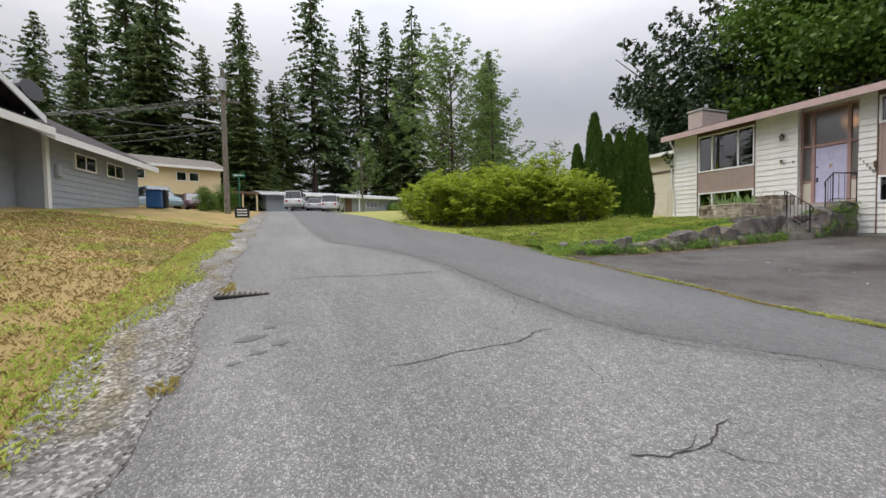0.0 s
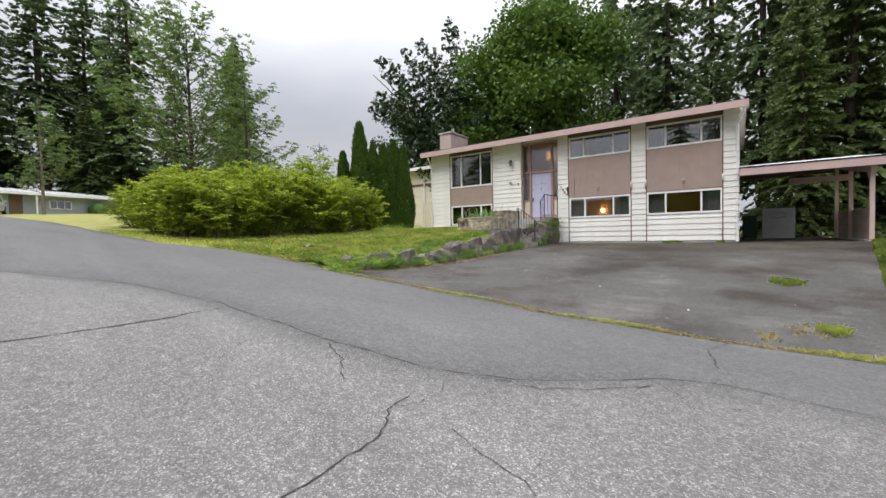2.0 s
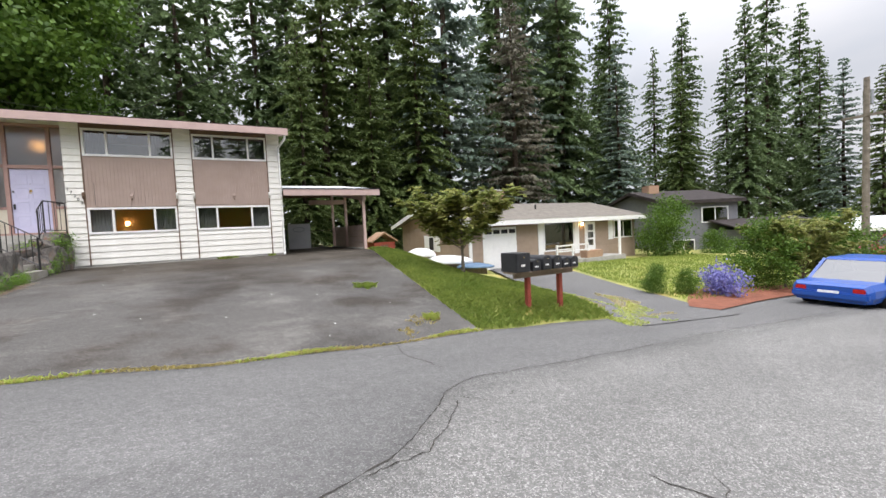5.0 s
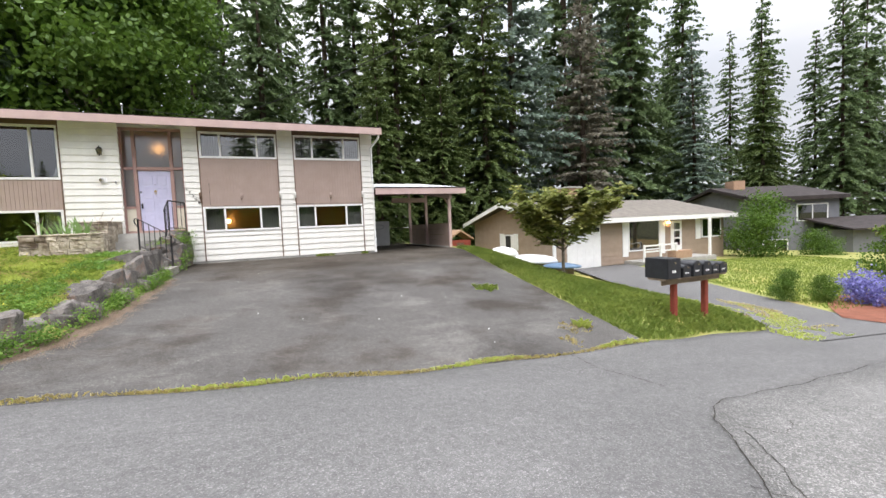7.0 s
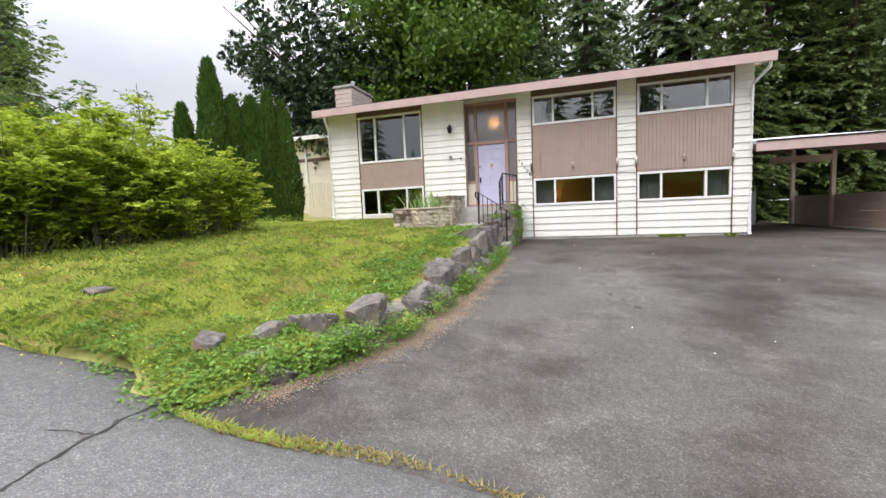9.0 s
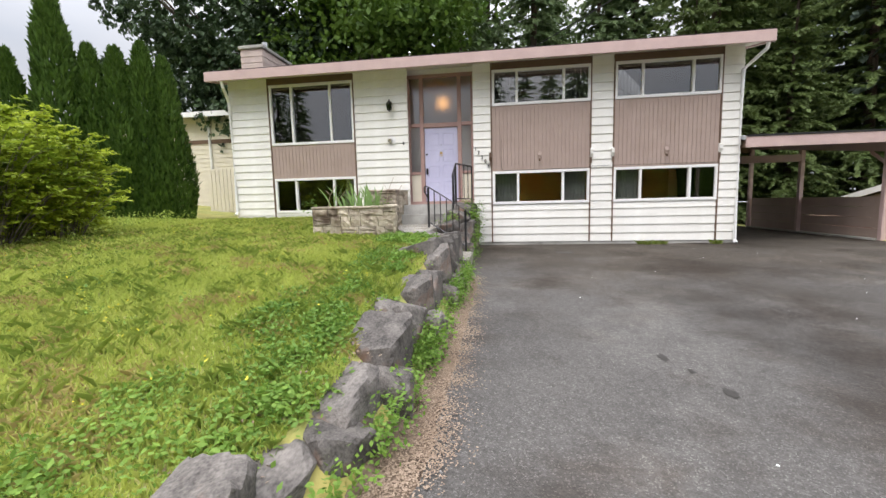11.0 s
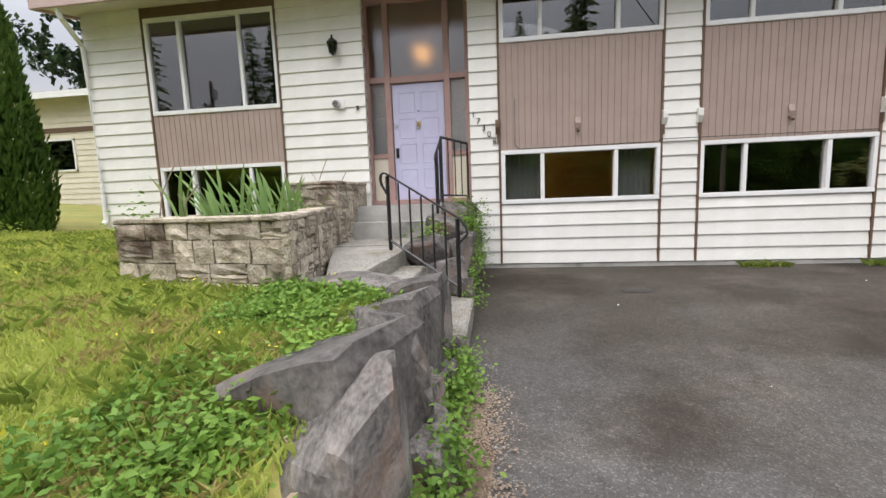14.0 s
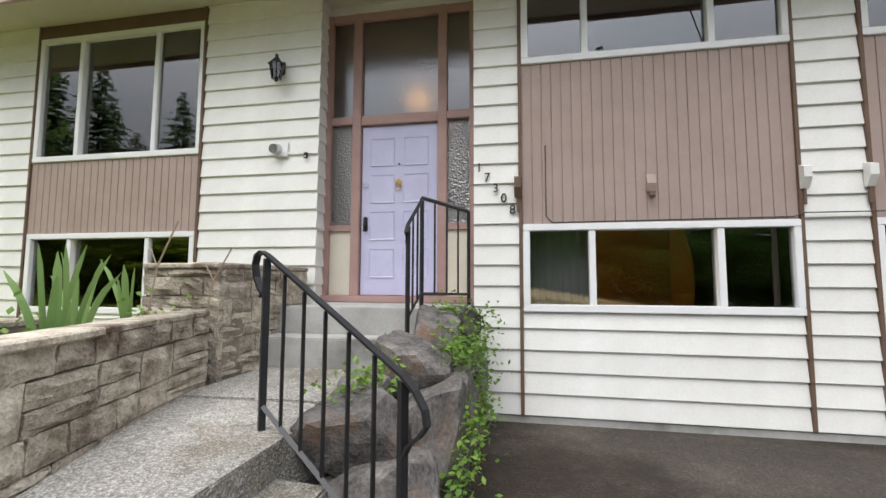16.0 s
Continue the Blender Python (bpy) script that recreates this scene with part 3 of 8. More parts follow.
for i, (x, y, rx, ry) in enumerate(((-3.25, -0.85, 0.07, 0.13), (-2.85, -0.78, 0.04, 0.07), (-3.0, -0.6, 0.06, 0.07), (-3.5, -0.7, 0.05, 0.06), (-2.7, -0.95, 0.04, 0.05), (-4.9, 10.7, 0.04, 0.09), (-4.6, 10.1, 0.05, 0.08), (-5.0, 16.4, 0.22, 0.1), (-4.3, 8.9, 0.03, 0.06), (-4.75, 10.45, 0.03, 0.05))):
    blot(x, y, rx, ry, i)

# storm drain at the south kerb
M_GRATE = mat("rusty_cast_iron", (0.1, 0.085, 0.07), (0.27, 0.24, 0.2), 0.8, 14, 80, 0.4)
drain = thing("storm_drain", (-5.1, -1.05, road_z(-5.1, -1.05) + 0.012), "rusty cast iron storm drain grate set in the asphalt", "drain")
gx, gy, gz = drain.location
part("pit", bx(gx - 0.2, gx + 0.2, gy - 0.32, gy + 0.32, gz - 0.02, gz + 0.003), M_CRACK, drain)
for i in range(11):
    part("bar", bx(gx - 0.2, gx + 0.2, gy - 0.31 + i * 0.062 - 0.014, gy - 0.31 + i * 0.062 + 0.014, gz, gz + 0.018, 0.004), M_GRATE, drain)


# ---- the split-level house ----
FY = 18.23            # facade plane
BASE = 1.385
house = thing("house", (-7.4, FY, BASE), "two-storey split-level house with white lap siding and mauve-brown panels", "house")


def front_walls():
    """Backing wall of the front in pieces, with real holes for windows and the entry."""
    y0, y1 = FY + 0.015, FY + 0.17
    cols = [(-14.37, -13.07), (-10.56, -9.08), (-7.17, -6.645), (-4.105, -3.485), (-0.955, -0.45)]
    for a, b in cols:
        part("wall", bx(a, b, y0, y1, BASE + 0.02, 6.34), M_SIDING, house)
    for a, b, cuts in ((-13.07, -10.56, (2.42, 3.40, 4.39, 6.07)), (-6.645, -4.105, (2.53, 3.40, 5.17, 6.07)), (-3.485, -0.955, (2.53, 3.40, 5.17, 6.07))):
        part("wall", bx(a, b, y0, y1, BASE + 0.02, cuts[0]), M_SIDING, house)
        part("wall", bx(a, b, y0, y1, cuts[1], cuts[2]), M_SIDING, house)
        part("wall", bx(a, b, y0, y1, cuts[3], 6.34), M_SIDING, house)
    part("wall", bx(-9.08, -7.17, FY + 0.40, FY + 0.55, BASE, 2.6), M_SIDING, house)
    part("wall", bx(-9.08, -7.17, FY + 0.40, FY + 0.55, 6.2, 6.5), M_SIDING, house)
    part("wall", bx(-9.2, -9.08, y0, FY + 0.55, BASE, 6.4), M_SIDING, house)
    part("wall", bx(-7.17, -7.05, y0, FY + 0.55, BASE, 6.4), M_SIDING, house)


front_walls()
part("side_wall", bx(-0.62, -0.46, FY + 0.03, 27.0, BASE, 6.45), M_SIDING, house)
part("side_wall", bx(-14.36, -14.2, FY + 0.03, 27.0, BASE, 6.5), M_SIDING, house)
part("back_wall", bx(-14.36, -0.46, 26.85, 27.0, BASE, 6.5), M_SIDING, house)
part("foundation", bx(-14.34, -0.48, FY + 0.0, FY + 0.2, 0.9, BASE + 0.085, 0.01), M_CONC, house, "bare grey concrete foundation strip")
part("interior_wall", bx(-9.55, -7.0, 21.5, 21.6, 1.5, 6.36), M_CREAM, house, "pale hall wall behind the entry")
part("interior_wall", bx(-14.2, -0.62, 22.25, 22.3, 4.05, 6.36), M_UNLIT, house, "upstairs wall coloured dark grey to look unlit")
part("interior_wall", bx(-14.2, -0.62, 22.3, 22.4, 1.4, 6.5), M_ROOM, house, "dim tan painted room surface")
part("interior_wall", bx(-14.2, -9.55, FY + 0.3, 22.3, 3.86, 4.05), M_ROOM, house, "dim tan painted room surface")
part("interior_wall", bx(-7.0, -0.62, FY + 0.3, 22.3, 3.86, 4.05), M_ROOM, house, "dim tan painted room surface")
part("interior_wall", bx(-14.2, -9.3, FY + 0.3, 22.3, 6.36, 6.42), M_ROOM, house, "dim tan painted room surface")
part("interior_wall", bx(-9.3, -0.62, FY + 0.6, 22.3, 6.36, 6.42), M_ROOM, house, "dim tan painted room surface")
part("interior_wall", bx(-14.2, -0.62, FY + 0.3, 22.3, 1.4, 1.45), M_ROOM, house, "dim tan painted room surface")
for wx in (-9.6, -6.95, -3.8):
    part("interior_wall", bx(wx - 0.05, wx + 0.05, FY + 0.56, 22.3, 1.45, 6.36), M_ROOM, house, "dim tan painted room surface")

# lap siding, board by board
BOARDS = {}


def board(x0, x1, z0, h=0.2175):
    """One lapped board with a proud bottom edge."""
    key = round(x1 - x0, 3), round(h, 3)
    if key not in BOARDS:
        bm = extrude_profile([(0.0, 0.0), (-0.026, 0.0), (-0.03, 0.006), (-0.006, h), (0.0, h)], "x", 0, x1 - x0)
        bmesh.ops.recalc_face_normals(bm, faces=bm.faces)
        BOARDS[key] = bpy.data.meshes.new("siding_board")
        bm.to_mesh(BOARDS[key])
        bm.free()
    ob = link_mesh("siding_board", BOARDS[key], M_SIDING, house)
    ob.location = (x0, FY + 0.012, z0)
    return ob


def courses(x0, x1, z0, z1):
    k = 0
    while True:
        z = 1.251 + k * 0.2175
        k += 1
        if z >= z1 - 0.02:
            break
        if z + 0.2175 <= z0 + 0.03:
            continue
        lo, hi = max(z, z0, BASE + 0.085), min(z + 0.2175, z1)
        if hi - lo < 0.02:
            continue
        board(x0, x1, lo, hi - lo)


courses(-14.37, -13.13, 2.2, 6.33)
courses(-10.53, -8.99, 2.2, 6.33)
courses(-7.175, -6.7, BASE, 6.33)
courses(-4.07, -3.52, BASE, 6.33)
courses(-0.925, -0.45, BASE, 6.33)
courses(-6.665, -4.105, BASE, 2.50)
courses(-3.485, -0.96, BASE, 2.50)
courses(-13.1, -10.56, 2.2, 2.40)


def side_course(x, sx, y0, y1, z, name="siding_board"):
    bm = extrude_profile([(x, z), (x + sx * 0.03, z), (x + sx * 0.006, z + 0.2175), (x, z + 0.2175)], "y", y0, y1)
    return part(name, bm, M_SIDING, house)


for k in range(23):
    zz = 1.4685 + k * 0.2175
    side_course(-0.46, 1, FY - 0.0, 26.9, zz)
    if zz > 2.3:
        side_course(-8.99 - 0.09, 1, FY + 0.02, FY + 0.40, zz)
        side_course(-14.36, -1, FY + 0.02, 26.9, zz)

# dark corner strips beside the bays
for x in (-13.115, -10.545, -6.68, -4.085, -3.505, -0.94):
    part("corner_strip", bx(x - 0.018, x + 0.018, FY - 0.03, FY + 0.01, (2.2 if x < -9 else BASE + 0.085), 6.33, 0.003), M_BROWN, house, "thin dark brown vertical trim strip")
for a, b in ((-13.1, -10.56), (-6.66, -4.105), (-3.485, -0.96)):
    part("header_band", bx(a, b, FY - 0.012, FY + 0.012, 6.07, 6.33, 0.003), M_BROWN, house, "dark brown plywood band above the windows")


def grooved(x0, x1, z0, z1):
    """A plywood panel with upright grooves."""
    n = int((x1 - x0) / 0.1016)
    prof = [(x0, FY + 0.014), (x0, FY - 0.006)]
    for i in range(1, n):
        x = x0 + i * (x1 - x0) / n
        prof += [(x - 0.006, FY - 0.006), (x - 0.004, FY + 0.004), (x + 0.004, FY + 0.004), (x + 0.006, FY - 0.006)]
    prof += [(x1, FY - 0.006), (x1, FY + 0.014)]
    return part("plywood_panel", extrude_profile(prof, "z", z0, z1), M_PANEL, house, "mauve-brown grooved plywood wall panel")


grooved(-13.1, -10.56, 3.40, 4.39)
grooved(-6.66, -4.105, 3.40, 5.17)
grooved(-3.485, -0.96, 3.40, 5.17)


def window(name, x0, x1, z0, z1, d1, d2, dark):
    """A three-part sliding window in white vinyl; the outer panes have a curtain behind."""
    w = new(name)
    w.location, w.empty_display_size = ((x0 + x1) / 2, FY, z0), 0.1
    w["label"] = "white vinyl slider window with three panes"
    w.parent = house
    w.matrix_parent_inverse = Matrix.Translation(-Vector(house.location))
    f = 0.055
    fr = bmesh.new()
    bx(x0 - 0.015, x1 + 0.015, FY - 0.03, FY + 0.09, z0 - 0.02, z0 + f, 0.006, fr)
    bx(x0 - 0.015, x1 + 0.015, FY - 0.03, FY + 0.09, z1 - f, z1 + 0.015, 0.006, fr)
    bx(x0 - 0.015, x0 + f, FY - 0.028, FY + 0.09, z0 + f, z1 - f, 0.006, fr)
    bx(x1 - f, x1 + 0.015, FY - 0.028, FY + 0.09, z0 + f, z1 - f, 0.006, fr)
    sub(w, "frame", fr, M_WHITE)
    for d in (d1, d2):
        sub(w, "mullion", bx(d - 0.032, d + 0.032, FY - 0.02, FY + 0.08, z0 + f, z1 - f, 0.006), M_WHITE)
    for a, b, off in ((x0 + f, d1 - 0.03, 0.02), (d1 + 0.03, d2 - 0.03, 0.05), (d2 + 0.03, x1 - f, 0.02)):
        g = sub(w, "pane", bx(a, b, FY + off, FY + off + 0.006, z0 + f, z1 - f), M_GLASS)
        g.visible_shadow = False
    for a, b in ((x0 + f, d1), (d2, x1 - f))[dark:]:
        prof = []
        n = 24
        for i in range(n + 1):
            prof.append((a + (b - a) * i / n, FY + 0.2 + 0.02 * math.sin(i * 1.9)))
        prof += [(p[0], p[1] + 0.008) for p in prof[::-1]]
        sub(w, "curtain", extrude_profile(prof, "z", z0 + 0.02, z1 - 0.02), M_CURT, "grey curtain behind the pane")
    return w


def sub(parent, name, bm, material, label=""):
    """A part of a window that itself belongs to the house."""
    ob = part(name, bm, material, None, label)
    ob.parent = parent
    ob.matrix_parent_inverse = Matrix.Translation(-Vector((parent.location.x, parent.location.y, parent.location.z)))
    return ob


window("window", -13.07, -10.56, 4.39, 6.07, -12.41, -11.24, 0)
window("window", -13.06, -10.58, 2.42, 3.40, -12.41, -11.24, 0)
window("window", -6.645, -4.105, 5.17, 6.07, -6.0, -4.78, 0)
window("window", -6.645, -4.105, 2.53, 3.40, -5.97, -4.78, 0)
window("window", -3.485, -0.955, 5.17, 6.07, -2.815, -1.61, 0)
window("window", -3.485, -0.955, 2.53, 3.40, -2.815, -1.61, 0)

# entry screen
EY = FY + 0.39
for x0, x1, z0, z1 in ((-9.09, -9.0, 2.6, 6.2), (-8.72, -8.61, 2.6, 6.2), (-7.64, -7.53, 2.6, 6.2), (-7.26, -7.175, 2.6, 6.2)):
    part("entry_post", bx(x0, x1, EY - 0.06, EY + 0.06, z0, z1, 0.008), M_FRAME, house, "pink-brown painted entry frame post")
for x0, x1, z0, z1 in ((-9.0, -8.72, 4.76, 4.86), (-8.61, -7.64, 4.74, 4.86), (-7.53, -7.26, 4.76, 4.86), (-9.0, -8.72, 3.42, 3.5), (-7.53, -7.26, 3.42, 3.5), (-9.0, -8.72, 6.1, 6.2), (-8.61, -7.64, 6.1, 6.2), (-7.53, -7.26, 6.1, 6.2)):
    part("entry_rail", bx(x0, x1, EY - 0.05, EY + 0.05, z0, z1, 0.006), M_FRAME, house)
part("door_sill", bx(-9.09, -7.175, EY - 0.12, EY + 0.06, 2.565, 2.645, 0.01), M_FRAME, house, "worn pink painted wooden sill")
for x0, x1 in ((-9.0, -8.72), (-7.53, -7.26)):
    part("side_panel", bx(x0, x1, EY - 0.02, EY + 0.02, 2.645, 3.42, 0.004), M_CREAM, house, "cream painted panel beside the door")
    part("sidelight", bx(x0, x1, EY, EY + 0.006, 3.5, 4.76), M_RIPPLE, house, "hammered obscure glass sidelight").visible_shadow = False
    part("transom_pane", bx(x0, x1, EY, EY + 0.006, 4.86, 6.1), M_TRANSOM, house).visible_shadow = False
part("transom_pane", bx(-8.61, -7.64, EY, EY + 0.006, 4.86, 6.1), M_TRANSOM, house, "large obscure glass transom over the door").visible_shadow = False


def front_door():
    d = part("door", bx(-8.6, -7.65, EY - 0.005, EY + 0.04, 2.65, 4.73, 0.004), M_DOOR, house, "lavender painted door with eight raised panels")
    for i in range(4):
        for x0 in (-8.49, -8.07):
            z0 = 2.86 + i * 0.455
            b = bx(x0, x0 + 0.31, EY - 0.016, EY, z0, z0 + 0.345, 0.0)
            bmesh.ops.inset_individual(b, faces=[f for f in b.faces if f.normal.y < -0.5], thickness=0.022, depth=-0.008)
            part("door_panel", b, M_DOOR, d)
    part("handle_plate", bx(-8.57, -8.515, EY - 0.03, EY, 3.42, 3.6, 0.01), M_IRON, d, "black lever lock plate")
    part("handle", tube([(-8.545, EY - 0.01, 3.5), (-8.545, EY - 0.07, 3.5), (-8.545, EY - 0.07, 3.42)], 0.013), M_IRON, d)
    part("deadbolt", tube([(-8.545, EY, 3.99), (-8.545, EY - 0.03, 3.99)], 0.028, 14), M_CHROME, d, "round chrome deadbolt")
    part("knocker", tube([(-8.125, EY, 4.02), (-8.125, EY - 0.03, 4.02)], 0.035, 10), M_BRASS, d, "brass door knocker")
    part("knocker_ring", tube([(-8.125 + 0.03 * math.sin(a), EY - 0.03, 3.97 + 0.045 * math.cos(a)) for a in np.linspace(0, 2 * math.pi, 14)], 0.008, 6), M_BRASS, d)
    part("peephole", tube([(-8.125, EY, 4.24), (-8.125, EY - 0.02, 4.24)], 0.012, 10), M_IRON, d)


M_CHROME = mat("chrome", (0.5, 0.5, 0.5), (0.65, 0.65, 0.65), 0.2, 10, 60, 0, metal=1)
M_BRASS = mat("brass", (0.55, 0.36, 0.1), (0.68, 0.47, 0.16), 0.3, 10, 60, 0, metal=1)
M_GLOBE = lamp_glow("warm_globe", (1.0, 0.5, 0.15), 2.8)
M_BULB = lamp_glow("warm_lamp", (1.0, 0.62, 0.28), 26.0)
M_WHITEGLOBE = mat("white_glass_shade", (0.75, 0.73, 0.68), (0.85, 0.83, 0.78), 0.3, 10, 60, 0)
front_door()


def ball(x, y, z, r, sq=1.0, bm=None):
    b = bmesh.new()
    bmesh.ops.create_uvsphere(b, u_segments=18, v_segments=10, radius=r, matrix=Matrix.Translation((x, y, z)) @ Matrix.Diagonal((1, 1, sq, 1)))
    return b if bm is None else join(bm, b)


hall = thing("pendant_lamp", (-8.3, 20.4, 6.36), "glowing warm hall pendant lamp behind obscure glass", "lamp")
part("globe", ball(-8.3, 20.4, 5.82, 0.17), M_GLOBE, hall, smooth=True)
part("rod", tube([(-8.3, 20.4, 6.36), (-8.3, 20.4, 5.95)], 0.012), M_BRASS, hall)
for x, y, z, m in ((-5.75, 19.7, 6.36, M_WHITEGLOBE), (-2.3, 20.0, 6.36, M_WHITEGLOBE)):
    cl = thing("ceiling_light", (x, y, z), "round white glass ceiling light in a dim room", "lamp", "ceiling lights")
    part("canopy", tube([(x, y, z), (x, y, z - 0.05)], 0.1, 16), M_WHITE, cl)
    part("bowl", ball(x, y, z - 0.17, 0.16, 0.6), m, cl, smooth=True)
for x, y in ((-5.75, 20.4), (-2.2, 20.4), (-11.8, 20.4)):
    cl = thing("ceiling_light", (x, y, 3.86), "lit round ceiling light in the basement room", "lamp", "ceiling lights")
    part("canopy", tube([(x, y, 3.86), (x, y, 3.82)], 0.12, 16), M_BRASS, cl)
    part("bowl", ball(x, y, 3.8, 0.13, 0.4), M_BULB, cl, smooth=True)
wl_ = thing("wall_lamp", (-6.2, 21.95, 3.0), "small lit warm lamp on the basement wall", "lamp")
part("backplate", bx(-6.26, -6.14, 22.27, 22.3, 2.9, 3.1, 0.01), M_BRASS, wl_)
part("shade", ball(-6.2, 22.2, 3.0, 0.09), M_BULB, wl_, smooth=True)

# roof: low gable, ridge along the street
RP = 0.2
ridge_y, ridge_z = 22.6, 6.37 + RP * (22.6 - 17.52)
prof = [(17.52, 6.37), (ridge_y, ridge_z), (27.7, 6.37), (27.7, 6.33), (ridge_y, ridge_z - 0.045), (17.52, 6.33)]
part("roof", extrude_profile(prof, "x", -14.57, -0.18), M_DKROOF, house, "dark low-pitched roof covering")
part("soffit", extrude_profile([(17.56, 6.14), (18.4, 6.14 + RP * 0.84), (ridge_y, 6.14 + RP * (ridge_y - 17.56)), (27.6, 6.14), (27.6, 6.3), (ridge_y, 6.3 + RP * (ridge_y - 17.56)), (17.56, 6.3)], "x", -14.53, -0.22), M_CREAM, house, "cream boarded soffit under the eaves")
part("fascia", bx(-14.57, -0.18, 17.5, 17.545, 6.09, 6.345, 0.006), M_PINK, house, "dusty pink fascia board")
for x in (-14.57, -0.22):
    rake = [(17.55, 6.09), (17.55, 6.34), (ridge_y, 6.34 + RP * (ridge_y - 17.55)), (27.6, 6.34), (27.6, 6.09), (ridge_y, 6.09 + RP * (ridge_y - 17.55))]
    part("rake_board", extrude_profile(rake, "x", x, x + 0.045), M_PINK, house)
gable = extrude_profile([(FY + 0.05, 6.3), (ridge_y, 6.3 + RP * (ridge_y - FY)), (26.95, 6.3)], "x", -14.3, -14.2)
join(gable, extrude_profile([(FY + 0.05, 6.3), (ridge_y, 6.3 + RP * (ridge_y - FY)), (26.95, 6.3)], "x", -0.6, -0.5))
part("gable_wall", gable, M_SIDING, house)

# chimney with cap and metal flue
part("chimney", bx(-15.2, -14.42, 20.3, 22.2, 2.0, 7.95, 0.015), M_CHIM, house, "pink painted brick chimney")
for k in range(9):
    part("chimney_course", bx(-15.215, -14.405, 20.285, 22.215, 6.1 + k * 0.2, 6.1 + k * 0.2 + 0.185, 0.008), M_CHIM, house)
part("chimney_cap", bx(-15.27, -14.35, 20.23, 22.27, 7.95, 8.06, 0.015), M_CONC, house, "concrete chimney cap")
part("flue", tube([(-14.7, 21.0, 8.06), (-14.7, 21.0, 8.38)], 0.12, 14), M_CHROME, house, "shiny metal flue pipe")


def downspout(x, y0, top, out, foot):
    pts = [(x + out, 17.58, top), (x + out, 17.62, top - 0.12), (x, FY - 0.06, top - 0.42), (x, FY - 0.06, foot + 0.1), (x, FY - 0.14, foot + 0.02)]
    part("downspout", tube(pts, 0.045, 8), M_WHITE, house, "white metal rain downspout", smooth=False)


downspout(-14.33, 18.2, 6.1, 0.22, 2.36)
downspout(-0.5, 18.2, 6.1, 0.2, BASE)

# cable along the right bay, small blocks and hooks on the front
for x in (-6.71, -4.06, -3.53, -0.93):
    hook = thing("beam_bracket", (x, FY - 0.05, 3.8), "short sawn-off timber bracket on the wall", "bracket", "beam brackets")
    part("block", extrude_profile([(FY - 0.02, 3.93), (FY - 0.1, 3.9), (FY - 0.1, 3.8), (FY - 0.05, 3.7), (FY - 0.02, 3.7)], "x", x - 0.035, x + 0.035), M_SIDING if x > -6 else M_BROWN, hook)
    part("strap", bx(x - 0.012, x + 0.012, FY - 0.045, FY - 0.02, 3.55, 3.7, 0.002), M_BROWN, hook)
for x in (-5.4, -2.2):
    sp = thing("flood_light_mount", (x, FY - 0.01, 3.72), "mauve painted blank light mount on the panel", "fixture", "light mounts")
    part("plate", extrude_profile([(FY - 0.006, 3.72), (FY - 0.03, 3.72), (FY - 0.055, 3.8), (FY - 0.02, 3.9), (FY - 0.006, 3.9)], "x", x - 0.04, x + 0.045), M_PANEL, sp)
    part("stub", tube([(x, FY - 0.02, 3.7), (x, FY - 0.09, 3.66)], 0.022, 10), M_BROWN, sp)
cable = thing("cable", (-6.4, FY - 0.01, 3.5), "thin dark cable stapled across the panels", "cable")
part("wire", tube([(-6.42, FY - 0.012, 4.25), (-6.42, FY - 0.012, 3.5), (-6.36, FY - 0.012, 3.43), (-4.15, FY - 0.015, 3.44), (-4.08, FY - 0.05, 3.47), (-3.5, FY - 0.05, 3.47), (-0.95, FY - 0.02, 3.46)], 0.006, 6), M_IRON, cable)

# lantern, meter, bell beside the door
lan = thing("wall_lantern", (-9.47, FY - 0.03, 5.2), "weathered bronze glass wall lantern", "lamp")
part("backplate", bx(-9.51, -9.43, FY - 0.05, FY - 0.02, 5.27, 5.43, 0.01), M_IRON, lan)
part("arm", tube([(-9.47, FY - 0.04, 5.36), (-9.47, FY - 0.12, 5.42), (-9.47, FY - 0.15, 5.38)], 0.012), M_IRON, lan)
b = bmesh.new()
bmesh.ops.create_cone(b, cap_ends=True, segments=6, radius1=0.1, radius2=0.02, depth=0.09, matrix=Matrix.Translation((-9.47, FY - 0.15, 5.385)))
part("cap", b, M_IRON, lan)
b = bmesh.new()
bmesh.ops.create_cone(b, cap_ends=True, segments=6, radius1=0.055, radius2=0.085, depth=0.17, matrix=Matrix.Translation((-9.47, FY - 0.15, 5.255)))
part("glass_body", b, M_GLASS, lan, "clear glass lantern body")
for a in range(6):
    c, s_ = math.cos(a * math.pi / 3), math.sin(a * math.pi / 3)
    part("rib", tube([(-9.47 + 0.055 * c, FY - 0.15 + 0.055 * s_, 5.17), (-9.47 + 0.087 * c, FY - 0.15 + 0.087 * s_, 5.34)], 0.006, 4), M_IRON, lan)
part("finial", ball(-9.47, FY - 0.15, 5.155, 0.022), M_IRON, lan)
part("knob", ball(-9.47, FY - 0.15, 5.45, 0.02), M_IRON, lan)
mt = thing("meter_socket", (-9.5, FY - 0.03, 4.3), "round weathered metal socket on a white plate", "fixture")
part("plate", bx(-9.52, -9.36, FY - 0.035, FY - 0.018, 4.27, 4.45, 0.006), M_WHITE, mt)
part("socket", tube([(-9.5, FY - 0.03, 4.36), (-9.5, FY - 0.12, 4.35)], 0.07, 16, r_end=0.055), M_CHROME, mt)
bell = thing("doorbell", (-9.13, FY - 0.03, 4.27), "small crooked dark doorbell box", "doorbell")
part("case", bx(-9.155, -9.11, FY - 0.045, FY - 0.02, 4.24, 4.31, 0.006), M_IRON, bell)
